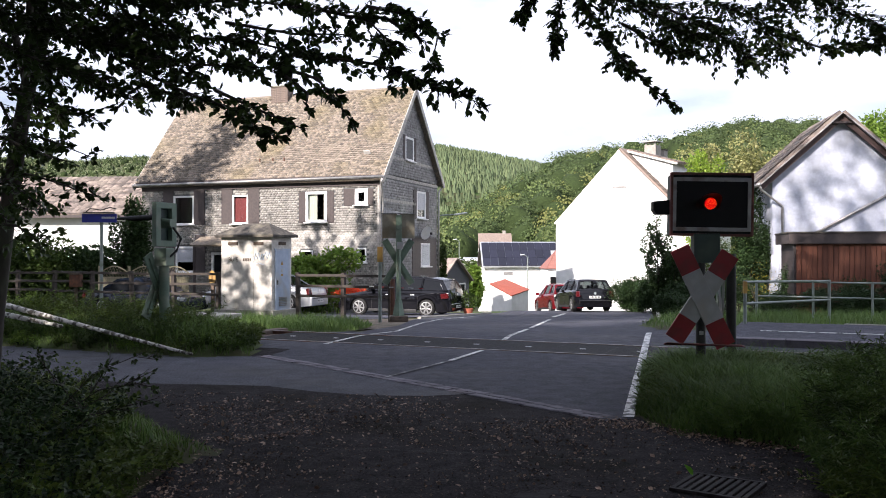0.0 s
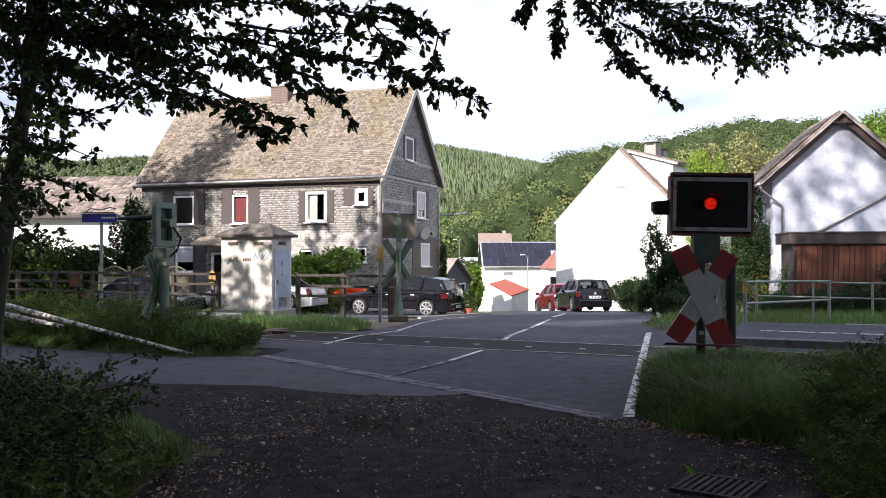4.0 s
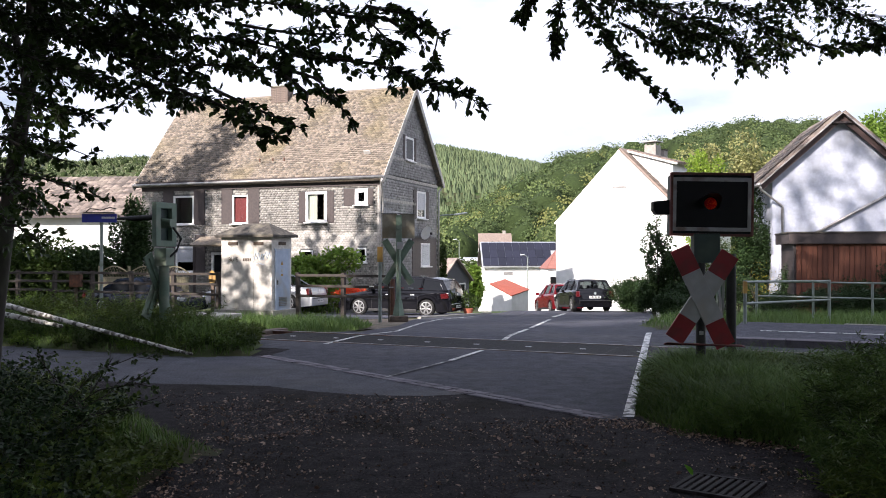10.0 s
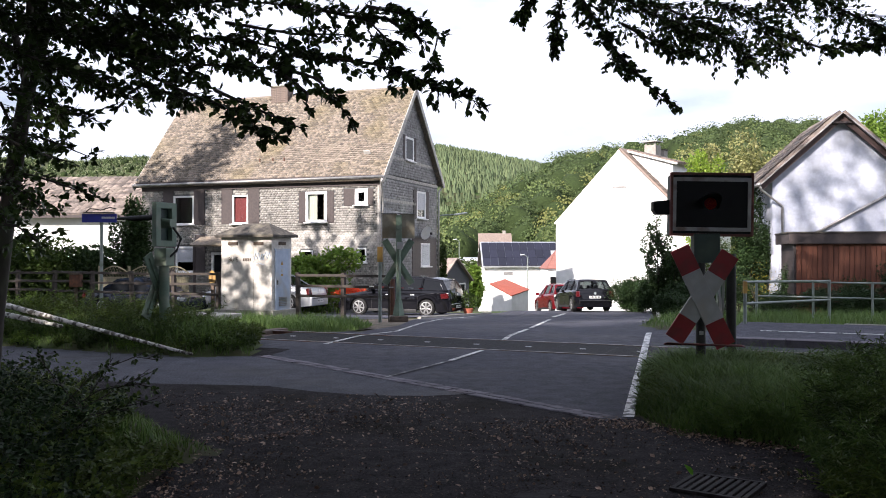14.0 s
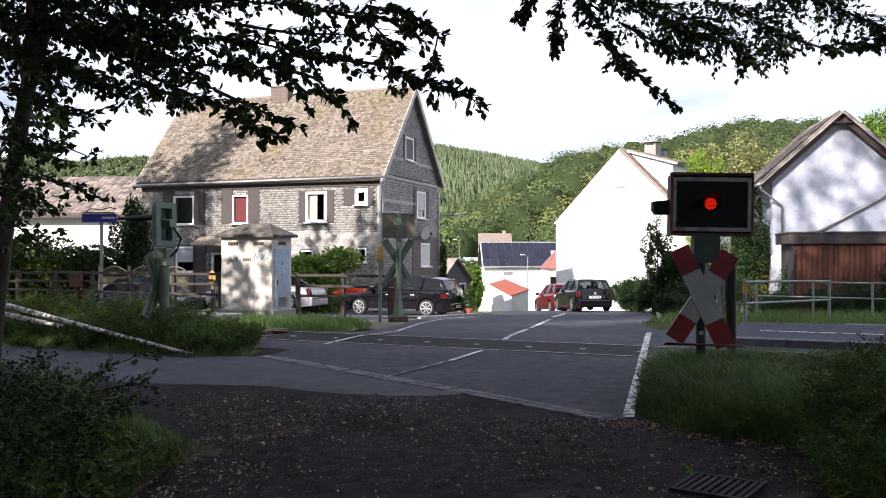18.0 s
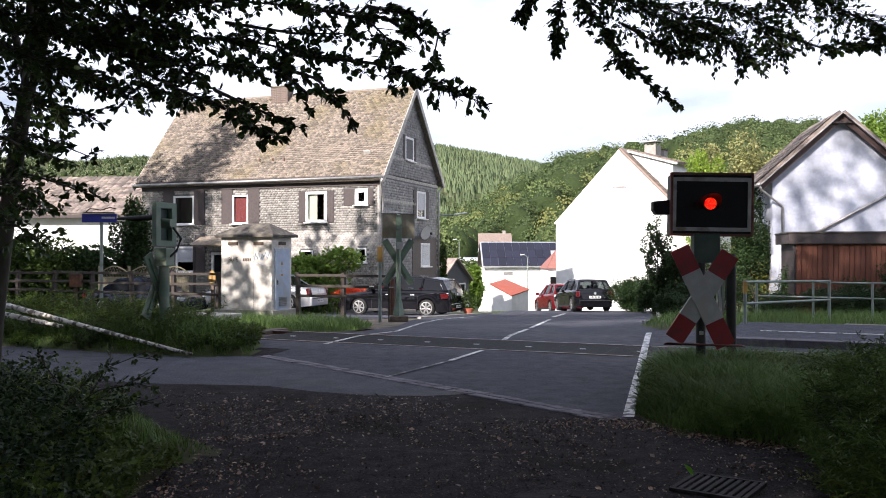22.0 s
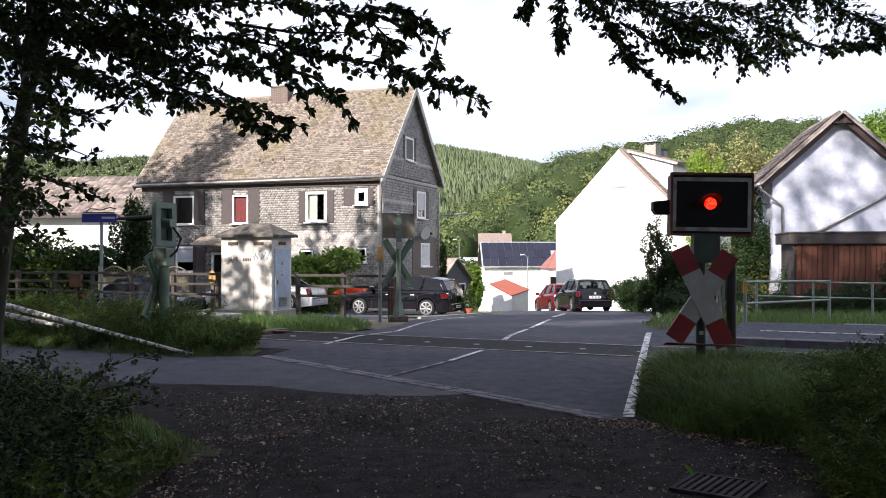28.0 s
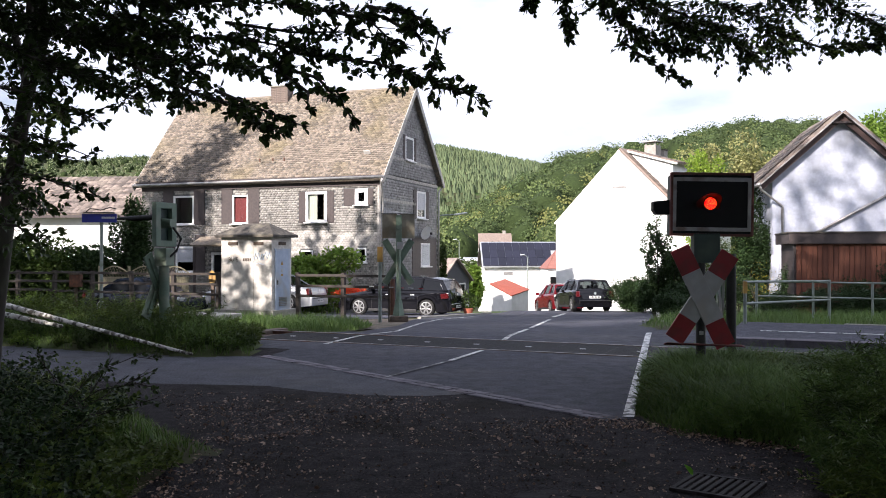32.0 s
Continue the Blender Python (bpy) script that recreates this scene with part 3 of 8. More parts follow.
# painted lines
for name, pts, w in (("edge_line", [(1.68, 7.95), (4.05, 17.2)], 0.105), ("edge_line", [(-1.95, 14.5), (-0.95, 17.9), (-0.57, 23.1), (-0.1, 26.5), (1.1, 30.3)], 0.085),
                     ("centre_dash", [(-0.68, 10.57), (0.1, 12.2)], 0.05), ("centre_dash", [(0.1, 12.2), (0.6, 13.5)], 0.075), ("centre_dash", [(1.06, 15.2), (1.85, 19.1)], 0.09),
                     ("centre_dash", [(1.99, 19.8), (3.25, 26.6)], 0.1), ("centre_dash", [(3.7, 29.4), (4.8, 34.6)], 0.14)):
    tagged(strip(name, pts, w, 0.016, PAINT_FADED if pts[0][1] < 12 and name == "centre_dash" else ROAD_PAINT), "worn white road marking", "marking", kind="structure")

# gutter of small cobbles between forecourt and road
gutter_pts = [(-2.65, 12.85), (-1.2, 11.15), (0.28, 9.44), (0.95, 8.6), (1.55, 7.88)]
bed = strip("cobble_gutter", gutter_pts, 0.25, 0.006, ASPHALT_PALE, step=0.3)
tagged(bed, "shallow gutter of small grey cobbles across the road", "gutter", kind="structure")
cob = cube(bmesh.new(), (0.112, 0.108, 0.03), bevel=0.01)
cob_me = bpy.data.meshes.new("cobble")
cob.to_mesh(cob_me)
cob.free()
cob_me.materials.append(COBBLE)
rng = random.Random(4)
total = 0.0
for (x0, y0), (x1, y1) in zip(gutter_pts, gutter_pts[1:]):
    d = math.hypot(x1 - x0, y1 - y0)
    for i in range(int(d / 0.118)):
        f = (i + 0.5) * 0.118 / d
        for row in (-0.057, 0.057):
            nx, ny = -(y1 - y0) / d * row, (x1 - x0) / d * row
            shared("cobble", cob_me, bed, pose(x0 + (x1 - x0) * f + nx, y0 + (y1 - y0) * f + ny, -0.002 + rng.uniform(-0.004, 0.003), rng.uniform(-3, 3), rng.uniform(-3, 3),
                                               math.degrees(math.atan2(y1 - y0, x1 - x0)) + rng.uniform(-4, 4)))

# track
TRACK_C = 13.53
bedding = strip("track_bed", [on_track(-60, TRACK_C), on_track(40, TRACK_C)], 3.2, 0.004, BALLAST, step=2)
tagged(bedding, "brown ballast of the railway track", "track bed", kind="structure")
for side_c in (-0.75, 0.75):
    rail = thing("rail", pose(*on_track(0, TRACK_C + side_c), 0, 0, 0, math.degrees(math.atan2(RAIL[1], RAIL[0]))), "rusty steel rail with a shiny top, sunk into the crossing", "rail", "rails of the track")
    b = bmesh.new()
    cube(b, (100, 0.065, 0.05), (-10, 0, -0.018))
    cube(b, (100, 0.02, 0.1), (-10, 0, -0.06))
    part("web", b, RUST, rail)
    slab("running_surface", (100, 0.034, 0.006), (-10, 0, 0.0105), RAIL_TOP, rail)
rngs = random.Random(9)
sleeper = cube(bmesh.new(), (0.24, 2.5, 0.14), bevel=0.015)
sl_me = bpy.data.meshes.new("sleeper")
sleeper.to_mesh(sl_me)
sleeper.free()
sl_me.materials.append(WOOD_GREY)
for i in range(46):
    s = -10.1 - 0.62 * i if i < 34 else 3.4 + 0.62 * (i - 34)
    shared("sleeper", sl_me, bedding, pose(*on_track(s, TRACK_C), -0.05, 0, 0, math.degrees(math.atan2(RAIL[1], RAIL[0])) + rngs.uniform(-1, 1)))
crossing = thing("crossing_deck", pose(*on_track(0, TRACK_C), 0, 0, 0, math.degrees(math.atan2(RAIL[1], RAIL[0]))), "dark rubber panels between the rails of the crossing", "crossing panel", kind="structure")
ROT = math.degrees(math.atan2(RAIL[1], RAIL[0]))
for i in range(13):
    s = -9.0 + 0.9 * i
    p = slab("panel", (0.892, 1.36, 0.06), (s, 0, -0.0245), CROSS_PANEL, crossing, bevel=0.008)
    slab("lifting_eye", (0.09, 0.05, 0.006), (0, -0.05, 0.031), ALU, p)
# asphalt wedges left and right of the deck, up to the rails
for c0, c1 in ((11.6, TRACK_C - 0.84), (TRACK_C + 0.84, 15.6)):
    tagged(strip("crossing_approach", [on_track(-9.4, (c0 + c1) / 2), on_track(2.6, (c0 + c1) / 2)], c1 - c0, 0.0055, ASPHALT, step=1), "asphalt laid up to the rails", "road", kind="structure")

# platform and path on the far side of the track
poly_sheet("platform_path", [on_track(-6.2, 15.5), on_track(6.2, 15.05), on_track(6.2, 19.0), on_track(-4.4, 19.2)], 0.0035, ASPHALT, "asphalt path from the road to the platform", "path")
plat = thing("platform", pose(*on_track(0, 0), 0, 0, 0, ROT), "low asphalt platform with a concrete edge beside the track", "platform", kind="structure")
slab("deck", (26, 3.6, 0.14), (11.3, 17.1, 0.05), ASPHALT, plat)
for i in range(26):
    slab("edge_stone", (0.985, 0.3, 0.2), (-1.2 + i, 15.14, 0.03), COBBLE, plat, bevel=0.015)
slab("safety_line", (22, 0.1, 0.005), (9.8, 16.75, 0.1225), ROAD_PAINT, plat)
slab("kerb", (20, 0.14, 0.14), (10.2, 18.98, 0.06), CONCRETE, plat)

# ---- houses ----
def slates(name, u0, v0, u1, v1, w, h, place, material, parent, label="", holes=(), clip=None, proud=0.009, seed=1, singles=None, piece="roof_slate"):
    """Overlapping slates on a wall or roof. place(u, v) gives the matrix of a plane's place; holes are (u0, v0, u1, v1)."""
    rng = np.random.default_rng(seed)
    shape = np.array([(-0.5, 0.62, 0), (0.5, 0.62, 0), (0.5, -0.3, 1), (0.1, -0.5, 1), (-0.5, -0.42, 1),
                      (0.5, -0.3, 0), (0.1, -0.5, 0), (-0.5, -0.42, 0)]) * np.array((w * 0.97, h, proud))
    faces = [(0, 4, 3, 2, 1), (4, 7, 6, 3), (3, 6, 5, 2), (2, 5, 1), (0, 7, 4)]
    me = bpy.data.meshes.new(piece)
    me.from_pydata(shape.tolist(), [], faces)
    me.materials.append({"wall_slate": SLATE_WALL_PIECE, "gable_slate": SLATE_DARK_PIECE, "roof_slate": SLATE_ROOF_PIECE}[piece])
    verts, tris, count, made = [], [], 0, 0
    tri = np.array([(0, 4, 3), (0, 3, 2), (0, 2, 1), (4, 7, 6), (4, 6, 3), (3, 6, 5), (3, 5, 2), (2, 5, 1), (0, 7, 4)])
    rows, cols = int((v1 - v0) / h) + 1, int((u1 - u0) / w) + 1
    holder = new(name)
    holder.parent = parent
    base = np.array(place(0, 0))
    du = np.array(place(1, 0))[:3, 3] - base[:3, 3]
    dv = np.array(place(0, 1))[:3, 3] - base[:3, 3]
    basis = base[:3, :3]
    loose = []
    for r in range(rows):
        for c in range(cols):
            u = u0 + (c + 0.5 + 0.5 * (r % 2)) * w
            v = v0 + (r + 0.5) * h
            if u - w / 2 < u0 - 0.01 or u + w * 0.5 > u1 + w * 0.3 or v > v1:
                continue
            if clip and not clip(u, v):
                continue
            if any(a - w * 0.35 < u < b + w * 0.35 and lo - h * 0.3 < v < hi + h * 0.3 for a, lo, b, hi in holes):
                continue
            jitter = rng.normal(0, 0.006, 2)
            s = shape * np.array((1, 1, rng.uniform(0.7, 1.4)))
            if singles and singles(u, v) and made < 300:
                made += 1
                ob = new(piece, me)
                ob.parent = holder
                ob.matrix_basis = place(u + jitter[0], v + jitter[1])
                continue
            o = base[:3, 3] + du * (u + jitter[0]) + dv * (v + jitter[1])
            verts.append(s @ basis.T + o)
            tris.append(tri + 8 * count)
            count += 1
    if count:
        tagged(mesh_object("slate_cladding", np.concatenate(verts), np.concatenate(tris), material, holder), kind="stuff")
    return tagged(holder, label)


def wall_with_holes(name, u0, u1, v0, v1, holes, thick, place, material, parent, top=None):
    """A wall in the plane of place(u, v), cut by rectangles; thickness goes inwards. top: outline of the gable above v1."""
    us = sorted({u0, u1, *[h[0] for h in holes], *[h[2] for h in holes]})
    vs = sorted({v0, v1, *[h[1] for h in holes], *[h[3] for h in holes]})
    b = bmesh.new()
    for a, c in zip(us, us[1:]):
        for d, e in zip(vs, vs[1:]):
            mu, mv = (a + c) / 2, (d + e) / 2
            if not any(h[0] < mu < h[2] and h[1] < mv < h[3] for h in holes):
                bmesh.ops.create_cube(b, size=1, matrix=place(mu, mv) @ Matrix.Translation((0, 0, -thick / 2)) @ Matrix.Diagonal((c - a, e - d, thick, 1)))
    bmesh.ops.remove_doubles(b, verts=b.verts, dist=0.0005)
    if top:
        vv = [[b.verts.new(place(u, v) @ Vector((0, 0, -k))) for u, v in top] for k in (0, thick)]
        b.faces.new(vv[0])
        b.faces.new(list(reversed(vv[1])))
        for i in range(len(top)):
            j = (i + 1) % len(top)
            b.faces.new((vv[0][i], vv[1][i], vv[1][j], vv[0][j]))
    return part(name, b, material, parent)


def window(parent, place, u0, v0, u1, v1, curtain=None, shutter=0.0, sill=True, frame_w=0.08, bars=0, label="", deep=0.12):
    """A window in a wall: frame, pane, and what shows behind it."""
    w, h = u1 - u0, v1 - v0
    holder = new("window")
    holder.parent = parent
    holder.matrix_basis = place((u0 + u1) / 2, (v0 + v1) / 2)
    tagged(holder, label)
    b = bmesh.new()
    for sx in (-1, 1):
        cube(b, (frame_w, h, 0.09), (sx * (w - frame_w) / 2, 0, -0.02), bevel=0.008)
    for sy in (-1, 1):
        cube(b, (w - 2 * frame_w, frame_w, 0.088), (0, sy * (h - frame_w) / 2, -0.02), bevel=0.008)
    for k in range(bars):
        cube(b, (0.05, h - 2 * frame_w, 0.06), ((k + 1) / (bars + 1) * (w - 2 * frame_w) - (w - 2 * frame_w) / 2, 0, -0.025), bevel=0.006)
    part("frame", b, WHITE_PAINT, holder)
    pane = slab("pane", (w - 2 * frame_w, h - 2 * frame_w, 0.008), (0, 0, -0.035), PANE, holder, bevel=0.001)
    pane.visible_shadow = False
    # shallow box whose dark colour replaces the shade of a room
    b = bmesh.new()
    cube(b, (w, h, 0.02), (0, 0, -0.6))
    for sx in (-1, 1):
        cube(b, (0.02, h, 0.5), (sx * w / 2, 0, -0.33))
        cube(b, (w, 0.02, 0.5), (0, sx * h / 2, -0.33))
    part("reveal", b, ROOM_SHADE, holder)
    if curtain:
        cw = (w - 2 * frame_w)
        for sx, share in curtain[1]:
            b = bmesh.new()
            n = 12
            x0 = -cw / 2 if sx < 0 else cw / 2 - cw * share
            vs = [[b.verts.new((x0 + cw * share * i / n, sy * (h / 2 - frame_w), -0.09 + 0.018 * math.sin(i * 2.4))) for i in range(n + 1)] for sy in (-1, 1)]
            for i in range(n):
                b.faces.new((vs[0][i], vs[0][i + 1], vs[1][i + 1], vs[1][i]))
            part("curtain", b, curtain[0], holder, smooth=True)
    if shutter:
        sh = (h - 2 * frame_w) * shutter
        n = max(4, int(sh / 0.055))
        b = cube(bmesh.new(), (w - 1.6 * frame_w, sh / n * 0.94, 0.02), bevel=0.005)
        slat = part("shutter_slat", b, SHUTTER, holder, "", pose(0, h / 2 - frame_w - sh * 0.5 / n, -0.012))
        for i in range(1, n):
            shared("shutter_slat", slat.data, holder, pose(0, h / 2 - frame_w - sh * (i + 0.5) / n, -0.012))
    if sill:
        slab("sill", (w + 0.12, 0.05, 0.2), (0, -h / 2 - 0.02, 0.06), WHITE_PAINT, holder)
    return holder


PANE = bpy.data.materials.new("window_glass")
PANE.use_nodes = True
pn, pl = PANE.node_tree.nodes, PANE.node_tree.links
pn.clear()
p_out, p_mix, p_tr, p_gl = pn.new("ShaderNodeOutputMaterial"), pn.new("ShaderNodeMixShader"), pn.new("ShaderNodeBsdfTransparent"), pn.new("ShaderNodeBsdfGlossy")
p_fr, p_pow, p_mad = pn.new("ShaderNodeLayerWeight"), pn.new("ShaderNodeMath"), pn.new("ShaderNodeMath")
p_pow.operation, p_mad.operation = "POWER", "MULTIPLY_ADD"
p_pow.inputs[1].default_value, p_mad.inputs[1].default_value, p_mad.inputs[2].default_value = 4.0, 0.6, 0.004
p_gl.inputs["Roughness"].default_value = 0.02
p_tr.inputs["Color"].default_value = (0.85, 0.88, 0.86, 1)
pl.new(p_fr.outputs["Facing"], p_pow.inputs[0])
pl.new(p_pow.outputs[0], p_mad.inputs[0])
pl.new(p_mad.outputs[0], p_mix.inputs[0])
pl.new(p_tr.outputs["BSDF"], p_mix.inputs[1])
pl.new(p_gl.outputs["BSDF"], p_mix.inputs[2])
pl.new(p_mix.outputs["Shader"], p_out.inputs["Surface"])


def slate_house():
    L, W, E, R = 12.7, 7.5, 6.12, 10.5
    E2 = E + 0.3
    h = thing("slate_house", pose(-2.8, 38.75, -1.05, 0, 0, -19.5), "old two-storey house clad in grey slate, steep brown roof", "house")

    def front(u, v):
        return pose(u, 0, v, 90, 0, 0)

    def gable(u, v):
        return pose(0, u, v, 90, 0, 90)
    fh = [(-10.86, 4.0, -9.7, 5.38), (-7.56, 4.0, -6.7, 5.36), (-3.68, 4.02, -2.59, 5.42), (-1.21, 4.77, -0.57, 5.5), (-10.73, 1.7, -9.63, 2.95), (-8.7, 0.3, -7.84, 2.67), (-1.08, 2.2, -0.64, 2.86),
          (-3.9, 1.7, -3.3, 2.75)]
    gh = [(3.0, 7.05, 4.1, 8.2), (4.5, 4.35, 5.75, 5.7), (5.05, 1.96, 6.35, 3.13)]
    wall_with_holes("front_wall", -L, 0, 0, E, fh, 0.3, front, SLATE_JOINT, h)
    wall_with_holes("gable_wall", 0.0, W, 0, E, [g for g in gh if g[1] < E], 0.28, gable, SLATE_JOINT, h,
                    top=[(0, E), (W, E2), (W / 2, R)])
    b = bmesh.new()
    cube(b, (0.28, W - 0.02, E), (-L + 0.14, W / 2 + 0.02, E / 2))
    prism(b, [(0.02, E), (W, E2), (W / 2, R)], 0.2, "x")
    bmesh.ops.translate(b, verts=b.verts[8:], vec=(-L + 0.15, 0, 0))
    cube(b, (L - 0.6, 0.28, E2), (-L / 2, W - 0.14, E2 / 2))
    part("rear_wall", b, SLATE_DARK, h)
    # brown boards around the windows of the upper floor
    boards = [(-11.45, 4.0, -10.86, 6.0), (-9.7, 4.0, -9.1, 6.0), (-8.15, 4.0, -7.56, 6.0), (-6.7, 4.0, -6.1, 6.0), (-4.02, 4.0, -3.68, 5.42), (-2.59, 4.0, -2.25, 5.42), (-1.75, 4.75, -1.21, 5.5), (-0.57, 4.75, -0.3, 5.5),
              (-11.3, 1.6, -10.73, 3.5), (-9.63, 1.6, -9.05, 3.5)]
    for a, lo, c, hi in boards:
        slab("shutter_board", (c - a, hi - lo, 0.035), (0, 0, 0), DARK_TRIM, h, bevel=0.005).matrix_basis = front((a + c) / 2, (lo + hi) / 2) @ pose(0, 0, 0.012)
    near = lambda u, v: u > -5.2 and v > 2.6
    slates("front_slates", -L, 0.3, 0, E, 0.155, 0.105, lambda u, v: front(u, v) @ pose(0, 0, 0.002), SLATE_WALL, h, "grey scale slates, partly bleached", [(a, lo, c, hi) for a, lo, c, hi in fh + boards], proud=0.014, seed=2, singles=near, piece="wall_slate")

    def under(u, v):
        top = E + (R - E) * (u / (W / 2)) if u < W / 2 else E2 + (R - E2) * ((W - u) / (W / 2))
        return v < top - 0.1
    bands = [(0, 6.0, W, 6.2), (0, 6.95, W, 7.1), (0, 4.95, 4.4, 5.1)]
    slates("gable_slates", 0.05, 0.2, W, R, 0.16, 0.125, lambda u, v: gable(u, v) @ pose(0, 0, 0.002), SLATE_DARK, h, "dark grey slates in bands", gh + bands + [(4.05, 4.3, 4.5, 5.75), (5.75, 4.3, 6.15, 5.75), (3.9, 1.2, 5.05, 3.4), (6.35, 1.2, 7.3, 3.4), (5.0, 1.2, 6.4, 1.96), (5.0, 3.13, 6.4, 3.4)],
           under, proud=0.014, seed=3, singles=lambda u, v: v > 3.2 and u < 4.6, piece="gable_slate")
    for a, lo, c, hi in bands:
        w0, w1 = (a, c) if hi < E else (max(0, (hi - E) / (R - E) * W / 2 + 0.1), W - max(0, (hi - E2) / (R - E2) * W / 2 + 0.1))
        slab("slate_band", (w1 - w0, 0.14, 0.03), (0, 0, 0), SLATE_WALL, h, "paler band of slate").matrix_basis = gable((w0 + w1) / 2, (lo + hi) / 2) @ pose(0, 0, 0.012)
    window(h, front, *fh[0], curtain=(CURTAIN_GREEN, ((1, 0.35),)), bars=0)
    window(h, front, *fh[1], curtain=(CURTAIN_RED, ((-1, 0.55), (1, 0.45))), bars=0)
    window(h, front, *fh[2], curtain=(CURTAIN, ((-1, 0.5), (1, 0.12))), frame_w=0.12)
    window(h, front, *fh[3], frame_w=0.17)
    window(h, front, *fh[4], shutter=0.62, frame_w=0.09)
    window(h, front, *fh[6], frame_w=0.07)
    window(h, front, *fh[7], frame_w=0.07)
    window(h, gable, *gh[0], shutter=0.62, frame_w=0.1)
    window(h, gable, *gh[1], shutter=0.72, frame_w=0.1)
    window(h, gable, *gh[2], shutter=1.0, frame_w=0.06)
    # door with its small canopy
    d = new("door")
    d.parent = h
    d.matrix_basis = front(-8.27, 1.48)
    b = bmesh.new()
    cube(b, (0.12, 2.36, 0.1), (-0.37, 0, 0), bevel=0.01)
    cube(b, (0.12, 2.36, 0.1), (0.37, 0, 0), bevel=0.01)
    cube(b, (0.62, 0.12, 0.098), (0, 1.12, 0), bevel=0.01)
    cube(b, (0.62, 0.7, 0.06), (0, -0.83, -0.02), bevel=0.01)
    part("frame", b, WHITE_PAINT, d)
    slab("pane", (0.62, 1.6, 0.01), (0, 0.28, -0.03), CAR_GLASS, d)
    slab("door_canopy", (2.4, 1.0, 0.09), (-8.1, -0.45, 3.18), SLATE_ROOF, h, "small slate porch roof", (24, 0, 0))
    for u in (-9.15, -7.1):
        slab("porch_post", (0.1, 0.1, 2.7), (u, -0.75, 1.6), DARK_TRIM, h)
    # roof
    for sgn, e in ((1, E), (-1, E2)):
        run, rise = W / 2 + 0.25, (R - e) * (W / 2 + 0.25) / (W / 2)
        ang = math.degrees(math.atan2(R - e, W / 2))
        slope = math.hypot(run, rise)
        if sgn > 0:
            def roof(u, v, a=ang, r0=run, z0=R - rise):
                return pose(u, W / 2 - r0 + v * math.cos(radians(a)), z0 + v * math.sin(radians(a)), a, 0, 0)
        else:
            def roof(u, v, a=ang, r0=run, z0=R - rise):
                return pose(-u - L, W / 2 + r0 - v * math.cos(radians(a)), z0 + v * math.sin(radians(a)), a, 0, 180)
        b = bmesh.new()
        bmesh.ops.create_cube(b, size=1, matrix=roof(-L / 2, slope / 2) @ Matrix.Translation((0, 0, 0.05)) @ Matrix.Diagonal((L + 0.5, slope, 0.12, 1)))
        part("roof", b, SLATE_ROOF, h)
        slates("roof_slates", -L - 0.28, 0.0, 0.28, slope - 0.02, 0.18, 0.128, lambda u, v: roof(u, v) @ pose(0, 0, 0.113), SLATE_ROOF, h, "weathered brown roof slates", seed=5, proud=0.022,
               singles=(lambda u, v: u > -5.5 and v > 1.2) if sgn > 0 else None, piece="roof_slate")
    b = bmesh.new()
    rod(b, (-L - 0.3, W / 2, R + 0.1), (0.3, W / 2, R + 0.1), 0.11, seg=8)
    part("ridge", b, SLATE_ROOF, h)
    for sgn, e in ((-1, E), (1, E2)):
        run = W / 2 + 0.27
        rise = (R - e) * run / (W / 2)
        for gu in (0.29, -L - 0.29):
            b = bmesh.new()
            y0, z0 = W / 2 + sgn * run, R - rise
            d = Vector((0, W / 2 - y0, R - z0))
            m = Matrix.Translation((gu, (y0 + W / 2) / 2, (z0 + R) / 2)) @ d.to_track_quat("Z", "X").to_matrix().to_4x4()
            bmesh.ops.create_cube(b, size=1, matrix=m @ Matrix.Diagonal((0.24, 0.035, d.length + 0.1, 1)))
            part("bargeboard", b, SLATE_WALL, h)
    # gutters and pipes
    b = bmesh.new()
    pipe(b, [(-L - 0.3, -0.34, E - 0.2), (0.3, -0.34, E - 0.14)], 0.062, 8)
    part("gutter", b, ZINC, h, "zinc gutter", smooth=True)
    b = bmesh.new()
    pipe(b, [(0.25, -0.34, E - 0.2), (0.2, -0.3, E - 0.42), (0.1, 0.1, E - 1.0), (0.1, 0.14, E - 1.3), (0.1, 0.14, 0.1)], 0.05, 8)
    part("downpipe", b, ZINC, h, smooth=True)
    b = bmesh.new()
    pipe(b, [(0.25, W + 0.3, E2 - 0.2), (0.1, W - 0.05, E2 - 0.6), (0.1, W - 0.12, 0.1)], 0.05, 8)
    part("downpipe", b, ZINC, h, smooth=True)
    slab("eave_board", (L + 0.3, 0.28, 0.2), (-L / 2, -0.15, E - 0.14), DARK_TRIM, h)
    slab("frieze_board", (L, 0.04, 0.26), (-L / 2, -0.025, E - 0.36), DARK_TRIM, h)
    slab("corner_strip", (0.1, 0.03, E - 0.5), (-0.05, -0.02, E / 2), SLATE_WALL, h)
    slab("corner_strip", (0.03, 0.1, E - 0.2), (0.02, 0.035, E / 2), SLATE_WALL, h)
    for u0, v0, u1, v1 in ((4.05, 4.3, 4.46, 5.75), (5.79, 4.3, 6.15, 5.75), (3.9, 1.2, 5.03, 3.4), (6.37, 1.2, 7.3, 3.4), (5.03, 1.2, 6.37, 1.94), (5.03, 3.15, 6.37, 3.4), (2.7, 7.0, 2.97, 8.25), (4.13, 7.0, 4.4, 8.25)):
        slab("gable_board", (0.03, u1 - u0, v1 - v0), (0.012, (u0 + u1) / 2, (v0 + v1) / 2), DARK_TRIM, h)
    # chimney
    c = new("chimney")
    c.parent = h
    c.matrix_basis = pose(-7.0, W / 2 - 0.1, R)
